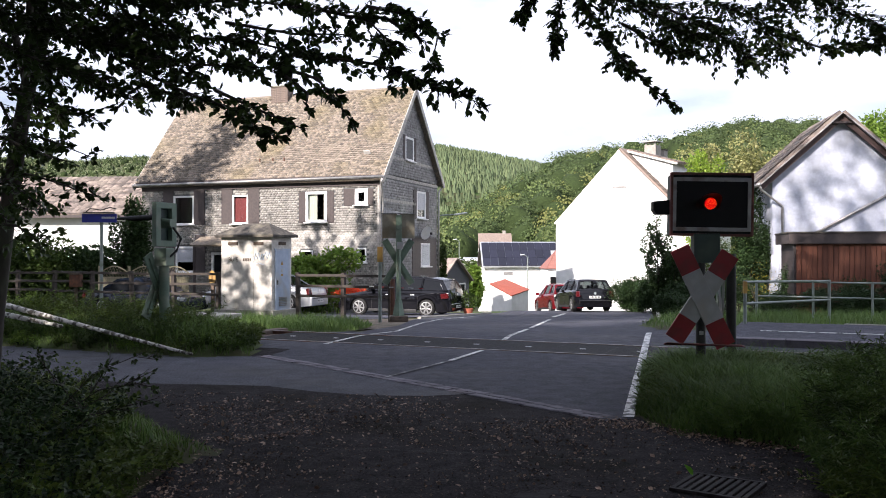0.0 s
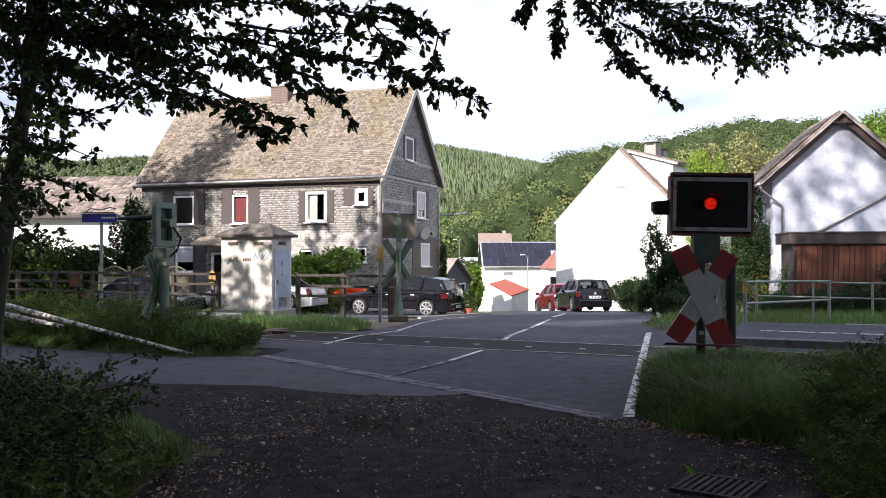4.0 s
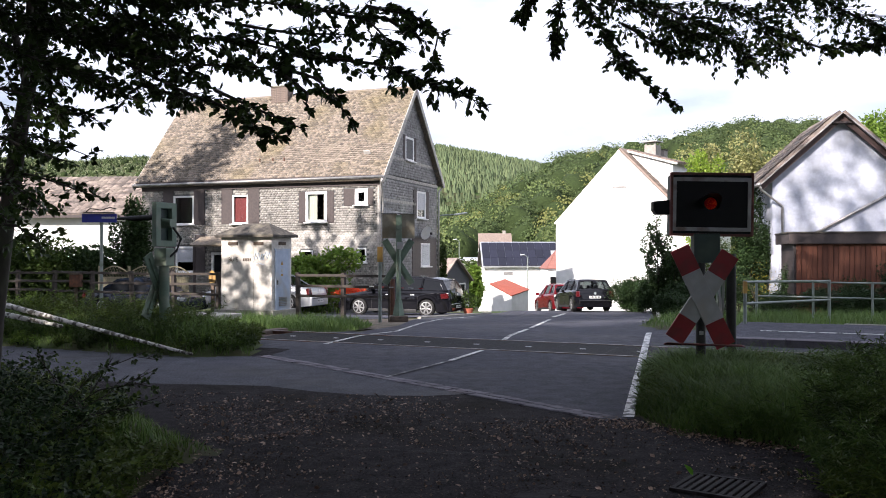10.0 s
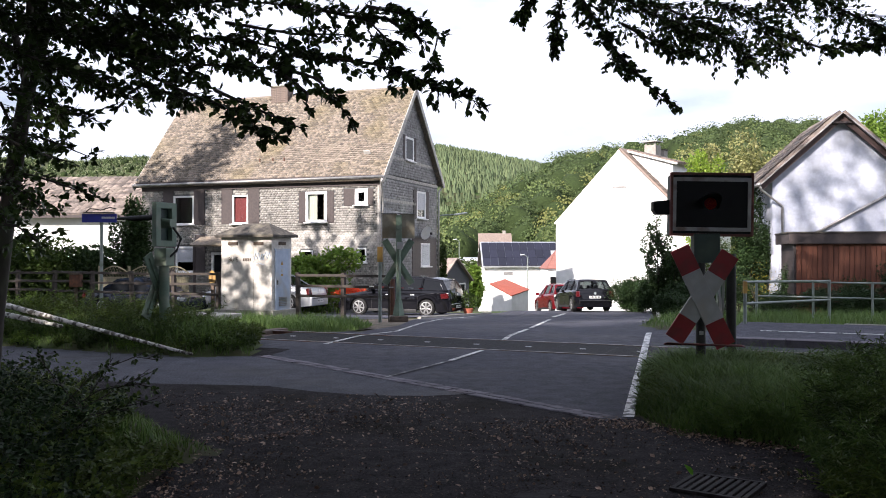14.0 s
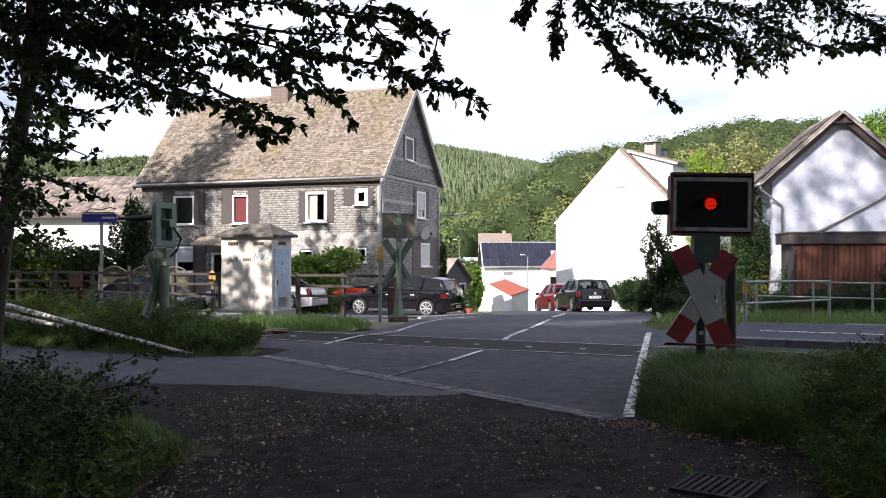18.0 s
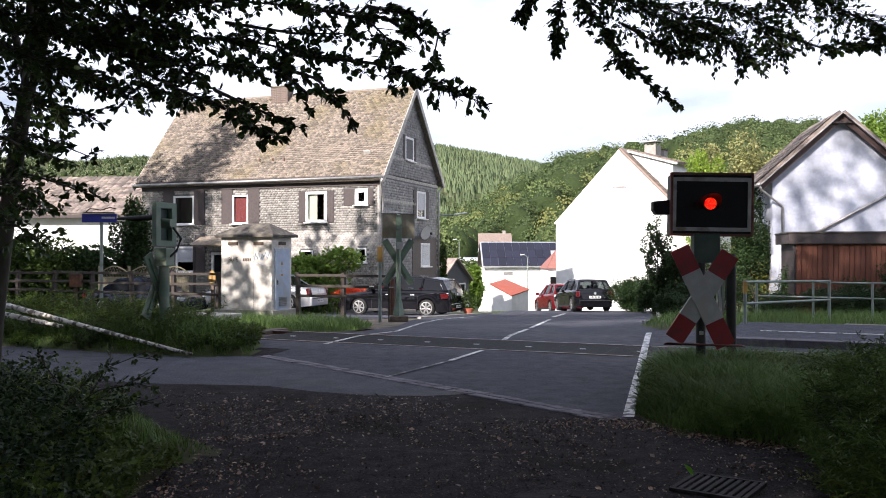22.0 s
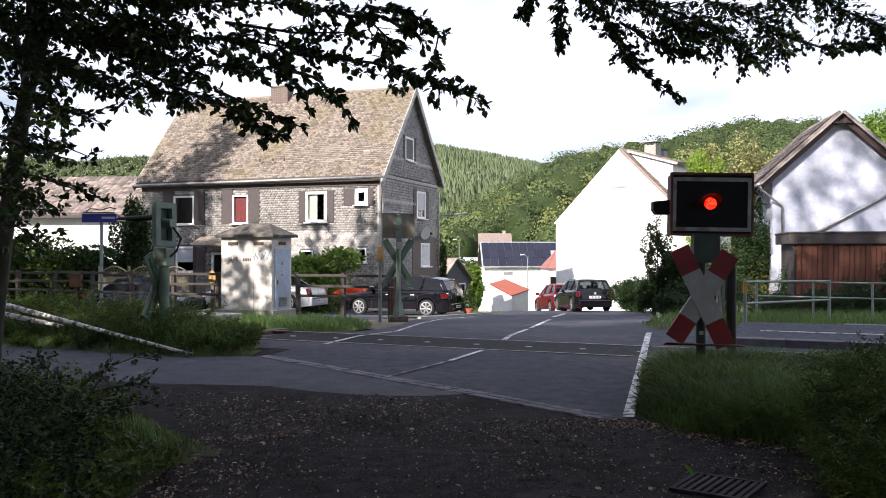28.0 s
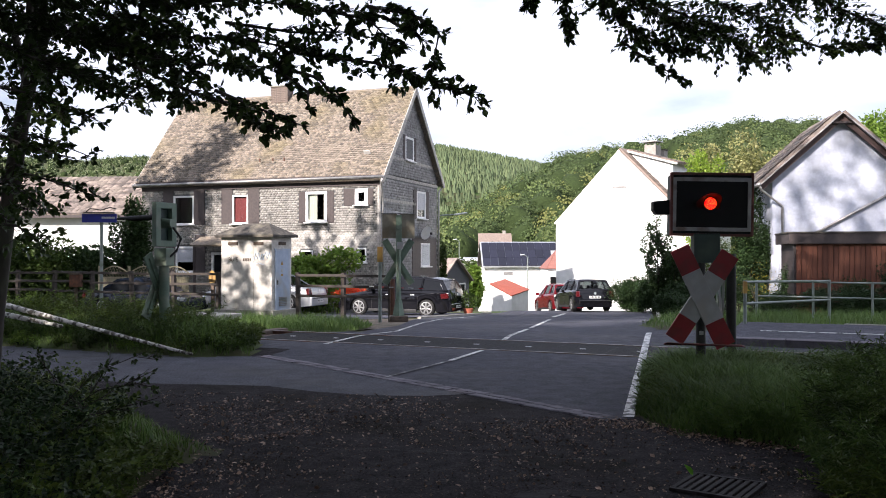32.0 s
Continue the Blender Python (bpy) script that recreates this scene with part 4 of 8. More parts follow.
    slab("stack", (0.92, 0.59, 1.0), (0, 0, -0.1), BRICK, c)
    for i in range(9):
        slab("brick_course", (0.95, 0.62, 0.083), (0, 0, -0.5 + i * 0.09 + 0.3), BRICK, c, bevel=0.008)
    slab("cap", (1.05, 0.72, 0.06), (0, 0, 0.58), CONCRETE, c)
    # satellite dish
    dish = new("satellite_dish")
    dish.parent = h
    dish.matrix_basis = pose(0.35, 5.05, 3.62)
    b = bmesh.new()
    rings = []
    for i in range(5):
        r = 0.31 * i / 4
        rings.append([b.verts.new((r * math.cos(a), r * math.sin(a), 0.5 * r * r)) for a in [2 * math.pi * k / 20 for k in range(20)]] if i else [b.verts.new((0, 0, 0))])
    for k in range(20):
        b.faces.new((rings[0][0], rings[1][k], rings[1][(k + 1) % 20]))
        for i in range(1, 4):
            b.faces.new((rings[i][k], rings[i + 1][k], rings[i + 1][(k + 1) % 20], rings[i][(k + 1) % 20]))
    bmesh.ops.solidify(b, geom=b.faces[:], thickness=0.012)
    part("reflector", b, WHITE_PAINT, dish, "", pose(0, -0.05, 0, 70, 0, -22) @ Matrix.Diagonal((1.08, 1.15, 1, 1)), True)
    b = bmesh.new()
    rod(b, (-0.35, 0.1, -0.25), (0, 0, -0.02), 0.025)
    rod(b, (0, -0.05, -0.4), (0.35, -0.35, -0.05), 0.012)
    rod(b, (-0.3, 0.35, -0.3), (0.05, -0.6, -0.3), 0.018)
    part("arm", b, ZINC, dish)
    b = bmesh.new()
    cube(b, (0.1, 0.1, 0.12), (0.35, -0.35, -0.03), bevel=0.02)
    part("receiver", b, PLASTIC, dish)
    # low dormer vents on the roof
    for u in (-6.3, -5.6, -5.0):
        slab("snow_hook", (0.05, 0.05, 0.16), (u, 0.35, 7.0), RUST, h)
    slab("loose_slate", (0.3, 0.02, 0.22), (-0.9, 0.72, 7.05), WHITE_PAINT, h, "pale replaced slate", (49, 0, 0)).location = (-0.9, 0.62, 7.18)


def gable_box(h, w, d, eave, ridge, wall_mat, holes=(), over=0.3):
    """Walls of a house whose gable faces -y of its thing; local x across the gable."""
    def front(u, v):
        return pose(u, 0, v, 90, 0, 0)
    wall_with_holes("front_wall", -w / 2, w / 2, 0, eave, list(holes), 0.3, front, wall_mat, h, top=[(-w / 2, eave), (w / 2, eave), (0, ridge)])
    slab("side_wall", (0.3, d - 0.31, eave), (-w / 2 + 0.15, d / 2 + 0.155, eave / 2), wall_mat, h)
    slab("side_wall", (0.3, d - 0.31, eave), (w / 2 - 0.15, d / 2 + 0.155, eave / 2), wall_mat, h)
    b = prism(bmesh.new(), [(-w / 2 + 0.31, 0), (w / 2 - 0.31, 0), (w / 2 - 0.31, eave), (0, ridge - 0.3), (-w / 2 + 0.31, eave)], 0.3)
    part("rear_wall", b, wall_mat, h, m=pose(0, d - 0.15, 0))
    return front


def roof_slab(h, w, d, eave, ridge, sgn, over, front_over, material, thick=0.14, tile=None, label=""):
    """One roof slope, with rows of tiles where tile = (width, row height)."""
    run = w / 2 + over
    rise = (ridge - eave) * run / (w / 2)
    ang = math.degrees(math.atan2(ridge - eave, w / 2))
    slope = math.hypot(run, rise)
    turn = Matrix.Translation((sgn * run, 0, ridge - rise)) @ pose(0, 0, 0, 0, 0, 90 if sgn > 0 else -90) @ pose(0, 0, 0, ang, 0, 0)
    b = bmesh.new()
    length = d + front_over
    mid = (d - front_over) / 2
    cube(b, (length, slope, thick), (mid * sgn, slope / 2, thick / 2 + 0.01))
    r = part("roof", b, material, h, label, turn)
    if tile:
        tw, th = tile
        rng = np.random.default_rng(7)
        verts, faces, count = [], [], 0
        for i in range(int(slope / th)):
            for j in range(int(length / tw)):
                x = (-front_over if sgn > 0 else -d) + (j + 0.5) * tw
                y = (i + 0.5) * th
                lift = thick + 0.012
                k = np.array([(-0.48, 0.6, 0), (-0.2, 0.6, 0.035), (0.2, 0.6, 0.0), (0.48, 0.6, 0.03), (-0.48, -0.5, 0.025), (-0.2, -0.5, 0.065), (0.2, -0.5, 0.03), (0.48, -0.5, 0.055),
                              (-0.48, -0.5, 0), (0.48, -0.5, 0)]) * np.array((tw, th, 1)) + np.array((x, y, lift + rng.normal(0, 0.004)))
                verts.append(k)
                faces.append(np.array([(0, 4, 5), (0, 5, 1), (1, 5, 6), (1, 6, 2), (2, 6, 7), (2, 7, 3), (4, 8, 9), (4, 9, 5), (5, 9, 6), (6, 9, 7)]) + 10 * count)
                count += 1
        tagged(mesh_object("tile_covering", np.concatenate(verts), np.concatenate(faces), material, r), kind="stuff")
    return r


def white_house():
    h = thing("white_house", pose(10.49, 52.0, -1.95, 0, 0, -36), "large white rendered house with a plain gable and a tiled roof", "house")
    w, d, e, r = 8.54, 7.2, 5.47, 9.7
    gable_box(h, w, d, e, r, RENDER_WHITE)
    # Left slope coloured white for the glare that washes out its tiles
    roof_slab(h, w, d, e, r, -1, 0.1, 0.0, RENDER_WHITE, 0.05)
    roof_slab(h, w, d, e, r, 1, 0.3, 0.16, TILE_PALE, tile=(0.3, 0.34))
    slab("vent_slot", (0.92, 0.06, 0.12), (0.0, -0.02, 7.49), ZINC, h, "narrow grey vent slot")
    # shed dormer along the slope, its cheek flush behind the verge
    dm = new("dormer")
    dm.parent = h
    slope = (r - e) / (w / 2)
    x0, x1, fall = 0.35, 3.1, 0.3
    top0 = r - 0.12
    cheek = [(x0, r - slope * x0), (x1, r - slope * x1), (x1, top0 - fall * (x1 - x0)), (x0, top0)]
    b = prism(bmesh.new(), cheek, 4.0)
    part("cheek", b, RENDER_WHITE, dm, m=pose(0, 2.45, 0))
    ln_ = math.hypot(x1 + 0.35 - x0, fall * (x1 + 0.35 - x0))
    ang = math.degrees(math.atan(fall))
    cx = (x0 + x1 + 0.35) / 2
    rf = slab("dormer_roof", (ln_, 4.3, 0.12), (cx, 2.45, top0 - fall * (cx - x0) + 0.1), TILE_PALE, dm, "pale brown tiled dormer roof", (0, ang, 0))
    verts, faces, count = [], [], 0
    rng = np.random.default_rng(19)
    for i in range(int(ln_ / 0.34)):
        for j in range(14):
            verts.append(np.array([(0.55, -0.5, 0.0), (0.55, 0, 0.035), (0.55, 0.5, 0.0), (-0.5, -0.5, -0.02), (-0.5, 0, 0.01), (-0.5, 0.5, -0.02)]) * np.array((0.34, 0.3, 1)) + np.array((-ln_ / 2 + 0.34 * (i + 0.5), -2.1 + 0.3 * (j + 0.5), 0.085 + rng.normal(0, 0.006))))
            faces.append(np.array([(0, 1, 4), (0, 4, 3), (1, 2, 5), (1, 5, 4)]) + 6 * count)
            count += 1
    tagged(mesh_object("tile_covering", np.concatenate(verts), np.concatenate(faces), TILE_PALE, rf), kind="stuff")
    slab("verge_board", (ln_, 0.05, 0.1), (cx, 0.28, top0 - fall * (cx - x0) + 0.03), WHITE_PAINT, dm, "white verge board", (0, ang, 0))
    c = new("chimney")
    c.parent = h
    c.matrix_basis = pose(0.0, 5.0, r)
    slab("stack", (0.75, 0.85, 1.5), (0, 0, 0.0), CHIM_RENDER, c)
    for sx in (-1, 1):
        for sy in (-1, 1):
            slab("cap_post", (0.06, 0.06, 0.22), (sx * 0.3, sy * 0.34, 0.84), ZINC, c)
    slab("cap", (1.0, 1.1, 0.08), (0, 0, 0.98), ZINC, c)
    slab("flue", (0.5, 0.55, 1.2), (0.1, 1.35, -0.05), CHIM_RENDER, c)
    slab("flue_cap", (0.6, 0.65, 0.07), (0.1, 1.35, 0.58), BITUMEN, c)


def barn():
    h = thing("barn", pose(15.2, 33.5, -0.75, 0, 0, -9), "rendered white gable barn, weathered, bluish shade in its colour, brown soffits", "barn")
    w, d, e, r = 4.95, 4.2, 5.38, 7.62
    gable_box(h, w, d, e, r, RENDER_BLUE_SHADE)
    roof_slab(h, w, d, e, r, -1, 0.55, 0.36, TILE_BROWN, tile=(0.3, 0.34))
    roof_slab(h, w, d, e, r, 1, 0.55, 0.36, TILE_BROWN)
    for sgn in (-1, 1):
        run = w / 2 + 0.57
        rise = (r - e) * run / (w / 2)
        # the pale outer strip is coloured as the sunlit edge of the tiles
        for y, wid, t, name in ((-0.38, 0.13, 0.05, "bargeboard"), (-0.2, 0.1, 0.36, "soffit")):
            d0 = Vector((-sgn * run, 0, rise))
            m = Matrix.Translation((sgn * run / 2, y, r - rise / 2 + (0.03 if name == "bargeboard" else -0.03))) @ d0.to_track_quat("Z", "Y").to_matrix().to_4x4()
            b = bmesh.new()
            cube(b, (wid if name == "bargeboard" else 0.1, t, d0.length), (0, 0, 0), bevel=0.006)
            bmesh.ops.transform(b, matrix=m, verts=b.verts)
            part(name, b, SOFFIT_BROWN if name == "soffit" else VERGE_SUNLIT, h)
    slab("ridge_cap", (0.7, 0.34, 0.06), (0, -0.19, r - 0.35), DARK_TRIM, h)
    b = bmesh.new()
    pipe(b, [(-w / 2 - 0.6, -0.6, e - 0.45), (-w / 2 - 0.6, d, e - 0.4)], 0.08, 8)
    part("gutter", b, ZINC, h, smooth=True)
    b = bmesh.new()
    pipe(b, [(-w / 2 - 0.58, -0.55, e - 0.5), (-w / 2 - 0.5, -0.45, e - 0.65), (-w / 2 + 0.35, -0.06, e - 1.25), (-w / 2 + 0.38, -0.06, 1.0)], 0.05, 8)
    part("downpipe", b, ZINC, h, smooth=True)
    b = bmesh.new()
    pipe(b, [(-1.05, -0.07, 3.0), (0.75, -0.07, 4.0), (2.35, -0.07, 4.9)], 0.055, 8)
    part("pipe", b, ZINC, h, "slanting grey pipe", smooth=True)
    slab("corner_quoin", (0.3, 0.03, 2.3), (-w / 2 + 0.1, -0.012, 1.1), RENDER_BLUE_SHADE, h)


def shed():
    h = thing("garage", pose(15.15, 29.4, -0.7, 0, 0, -12), "flat-roofed garage clad in red-brown vertical boards", "garage")
    w, d, z = 7.6, 2.6, 2.95
    b = bmesh.new()
    cube(b, (w - 0.06, d - 0.06, z - 0.3), (w / 2 - 3.2, d / 2, (z - 0.3) / 2))
    part("body", b, DARK_TRIM, h)
    slab("fascia", (w + 0.3, d + 0.3, 0.36), (w / 2 - 3.2, d / 2, z - 0.2), DARK_TRIM, h, "dark brown roof fascia", bevel=0.01)
    slab("roof", (w + 0.36, d + 0.36, 0.05), (w / 2 - 3.2, d / 2, z + 0.01), BITUMEN, h)
    n = 44
    bw = (w - 0.15) / n
    bd = cube(bmesh.new(), (bw * 0.93, 0.03, z - 0.42), bevel=0.005)
    me = bpy.data.meshes.new("board")
    bd.to_mesh(me)
    bd.free()
    me.materials.append(SHED_WOOD)
    for i in range(n):
        shared("board", me, h, pose(-3.2 + 0.1 + (i + 0.5) * bw, 0.0, (z - 0.42) / 2 + 0.02))


def far_houses():
    # solar-roofed house in the valley
    h = thing("solar_house", pose(10.0, 86, -4.9, 0, 0, 2), "white valley house with dark solar panels on its roof", "house")
    slab("wall", (12, 7, 5.1), (0, 3.5, 2.55), RENDER_WHITE, h)
    ang = 38
    r = slab("roof", (12.4, 4.0, 0.14), (0, 1.15, 6.45), ALU, h, "pale metal roof", (ang, 0, 0))
    pm = cube(bmesh.new(), (0.74, 1.22, 0.04), bevel=0.006)
    me = bpy.data.meshes.new("solar_panel")
    pm.to_mesh(me)
    pm.free()
    me.materials.append(SOLAR)
    for i in range(16):
        for j in range(3):
            if j < 2 and i > 8:
                continue
            shared("solar_panel", me, r, pose(-5.7 + i * 0.762, -1.3 + j * 1.25, 0.11))
    slab("roof", (12.4, 4.0, 0.14), (0, 5.0, 6.3), BITUMEN, h, "", (-ang, 0, 0))
    slab("window", (1.5, 0.06, 0.5), (1.9, -0.02, 3.9), ROOM_SHADE, h)
    slab("window", (0.9, 0.06, 1.4), (3.2, -0.02, 2.6), ROOM_SHADE, h)
    slab("window", (0.9, 0.06, 0.3), (-3.6, -0.02, 4.6), ZINC, h)
    # tiled extension next to the white house
    e = thing("tiled_annexe", pose(11.55, 76, -5.6, 0, 0, 2), "small white annexe with a red tiled roof", "house")
    slab("wall", (5, 4, 5.75), (0, 2, 2.88), RENDER_WHITE, e)
    b = bmesh.new()
    f = b.faces.new([b.verts.new(p) for p in ((-2.55, -0.15, 5.85), (2.5, -0.15, 5.85), (2.5, 2.0, 7.5), (-1.35, 2.0, 7.5))])
    f2 = b.faces.new([b.verts.new(p) for p in ((-2.55, -0.15, 5.85), (-1.35, 2.0, 7.5), (-2.55, 4.1, 5.85))])
    bmesh.ops.recalc_face_normals(b, faces=b.faces)
    bmesh.ops.solidify(b, geom=[f, f2], thickness=0.1)
    part("roof", b, TILE_ROSE, e, "rose-red tiled hip roof")
    slab("window", (0.5, 0.06, 0.6), (-2.0, -0.02, 4.9), ROOM_SHADE, e)
    # garden shed with a bright red roof
    s = thing("garden_shed", pose(4.5, 60, -2.9), "little white shed with a bright red lean-to roof", "shed")
    top = [(-1.3, 0, 2.45), (-0.1, 1.9, 2.7), (1.45, 0.1, 2.05), (0.1, -1.6, 1.7)]
    b = bmesh.new()
    lo = [b.verts.new((x * 0.92, y * 0.92, 0)) for x, y, z in top]
    hi = [b.verts.new((x * 0.92, y * 0.92, z - 0.08)) for x, y, z in top]
    for k in range(4):
        b.faces.new((lo[k], lo[(k + 1) % 4], hi[(k + 1) % 4], hi[k]))
    b.faces.new(hi)
    bmesh.ops.recalc_face_normals(b, faces=b.faces)
    part("wall", b, RENDER_WHITE, s)
    b = bmesh.new()
    f = b.faces.new([b.verts.new(p) for p in top])
    bmesh.ops.recalc_face_normals(b, faces=b.faces)
    bmesh.ops.solidify(b, geom=[f], thickness=0.07)
    part("roof", b, TILE_RED, s, "bright red sheet roof")
    # grey and white house behind the slate house
    g = thing("valley_house", pose(0.95, 66, -4.3, 0, 0, 52), "grey and white house with a brown roof down the street", "house")
    slab("lower_wall", (3.4, 6, 2.3), (0, 3.0, 1.15), RENDER_WHITE, g)
    b = prism(bmesh.new(), [(-1.7, 2.3), (1.7, 2.3), (1.7, 4.0), (0, 5.5), (-1.7, 4.0)], 6.0)
    part("upper_wall", b, SLATE_BLACK, g, "dark slate upper storey", pose(0, 3.0, 0))
    for sgn in (-1, 1):
        roof_slab(g, 3.4, 6, 4.0, 5.5, sgn, 0.25, 0.25, TILE_BROWN, 0.1)
    for x in (-0.8, 0.8):
        for z in (1.5, 3.2):
            w = slab("window", (0.75, 0.06, 0.95), (x, -0.02, z), WHITE_PAINT, g)
            slab("pane", (0.55, 0.02, 0.75), (0, -0.03, 0), CAR_GLASS, w)
    # roof further away
    f = thing("distant_house", pose(9.9, 165, -6.0), "distant house with a brown roof among trees", "house")
    slab("wall", (6.0, 7, 8.8), (0, 3.5, 4.4), RENDER_WHITE, f)
    slab("roof", (6.4, 4.4, 0.2), (0, 1.4, 10.2), TILE_PALE, f, "pale brown tiled roof", (40, 0, 0))
    slab("chimney", (0.6, 0.6, 1.2), (1.8, 3.2, 11.6), CHIM_RENDER, f)
    slab("annexe", (4.5, 4.0, 6.6), (-4.6, 2.0, 3.3), RENDER_WHITE, f)
    slab("annexe_roof", (4.8, 4.4, 0.16), (-4.6, 1.9, 6.7), ALU, f, "pale flat roof", (8, 0, 0))
    # low tiled building on the other side of the slate house
    t = thing("long_tiled_building", pose(-20.5, 55, -1.6, 0, 0, -6), "long low white building with a pale brown tiled roof", "building")
    slab("wall", (22, 8, 5.5), (0, 4, 2.75), RENDER_WHITE, t)
    rf = slab("roof", (22.8, 5.6, 0.14), (0, 1.85, 6.93), TILE_BROWN, t, "", (29, 0, 0))
    verts, faces, count = [], [], 0
    rng = np.random.default_rng(3)
    for i in range(16):
        for j in range(64):
            k = np.array([(-0.5, 0.6, 0), (0, 0.6, 0.05), (0.5, 0.6, 0), (-0.5, -0.5, 0.04), (0, -0.5, 0.1), (0.5, -0.5, 0.04), (0, -0.5, 0)]) * np.array((0.35, 0.35, 1)) + np.array((-11.2 + 0.35 * (j + 0.5), -2.7 + 0.35 * (i + 0.5), 0.08 + rng.normal(0, 0.008)))
            verts.append(k)
            faces.append(np.array([(0, 3, 4), (0, 4, 1), (1, 4, 5), (1, 5, 2), (3, 6, 4), (4, 6, 5)]) + 7 * count)
            count += 1
    tagged(mesh_object("tile_covering", np.concatenate(verts), np.concatenate(faces), TILE_BROWN, rf), kind="stuff")
    slab("eave_board", (22.8, 0.3, 0.16), (0, -0.5, 5.5), DARK_TRIM, t)


slate_house()
white_house()
barn()
shed()
far_houses()

# ---- signals ----
LENS = bpy.data.materials.new("red_lens")
LENS.use_nodes = True
ln, ll = LENS.node_tree.nodes, LENS.node_tree.links
l_bs = ln["Principled BSDF"]
l_bs.inputs["Base Color"].default_value = (0.16, 0.006, 0.008, 1)
l_bs.inputs["Roughness"].default_value = 0.25
l_tr = ln.new("ShaderNodeBsdfTranslucent")
l_tr.inputs["Color"].default_value = (1.0, 0.045, 0.014, 1)
l_mix = ln.new("ShaderNodeMixShader")
l_mix.inputs[0].default_value = 0.6
l_spread = ln.new("ShaderNodeMath")
l_spread.operation, l_spread.inputs[1].default_value = "MULTIPLY", 1.5
l_col = ln.new("ShaderNodeMixRGB")
l_col.inputs[1].default_value, l_col.inputs[2].default_value = (1.0, 0.19, 0.045, 1), (0.55, 0.003, 0.025, 1)
l_vor = ln.new("ShaderNodeTexVoronoi")
l_vor.inputs["Scale"].default_value = 50
l_co = ln.new("ShaderNodeTexCoord")
l_bump = ln.new("ShaderNodeBump")
l_bump.inputs["Strength"].default_value, l_bump.inputs["Distance"].default_value = 0.6, 0.004
ll.new(l_vor.outputs["Distance"], l_spread.inputs[0])
ll.new(l_spread.outputs[0], l_col.inputs[0])
ll.new(l_col.outputs["Color"], l_tr.inputs["Color"])
ll.new(l_co.outputs["Object"], l_vor.inputs["Vector"])
ll.new(l_vor.outputs["Distance"], l_bump.inputs["Height"])
ll.new(l_bump.outputs["Normal"], l_bs.inputs["Normal"])
ll.new(l_bs.outputs["BSDF"], l_mix.inputs[1])
ll.new(l_tr.outputs["BSDF"], l_mix.inputs[2])
ll.new(l_mix.outputs["Shader"], ln["Material Output"].inputs["Surface"])
GLOW = bpy.data.materials.new("lamp_glow")
GLOW.use_nodes = True
g_bs = GLOW.node_tree.nodes["Principled BSDF"]
g_bs.inputs["Base Color"].default_value = (0.8, 0.3, 0.1, 1)
g_bs.inputs["Emission Color"].default_value = (1.0, 0.3, 0.08, 1)
g_bs.inputs["Emission Strength"].default_value = 22.0
CORE = bpy.data.materials.new("lamp_filament")
CORE.use_nodes = True
c_bs = CORE.node_tree.nodes["Principled BSDF"]
c_bs.inputs["Emission Color"].default_value = (1.0, 0.5, 0.2, 1)
c_bs.inputs["Emission Strength"].default_value = 34.0


def cross_bar(parent, length, width, z, lean, y, front=True):
    """One bar of the crossing sign: white middle, red ends."""
    bar = new("cross_bar")
    bar.parent = parent
    bar.matrix_basis = pose(0, y, z, 0, lean, 0)
    if front:
        slab("middle", (width, 0.03, length * 0.5), (0, 0, 0), SIGN_WHITE, bar, "white reflective middle", bevel=0.004)
        for s in (-1, 1):
            slab("red_end", (width, 0.03, length * 0.25 - 0.002), (0, 0, s * length * 0.376), SIGN_RED, bar, "red reflective end", bevel=0.004)
        slab("backing", (width - 0.01, 0.012, length - 0.01), (0, 0.022, 0), GREEN_PAINT, bar)
    else:
        slab("plate", (width, 0.03, length), (0, 0, 0), GREEN_PAINT, bar, "faded green back of the bar", bevel=0.004)
        slab("rib", (0.05, 0.03, length * 0.9), (0, -0.031, 0), GREEN_PAINT, bar)
    return bar


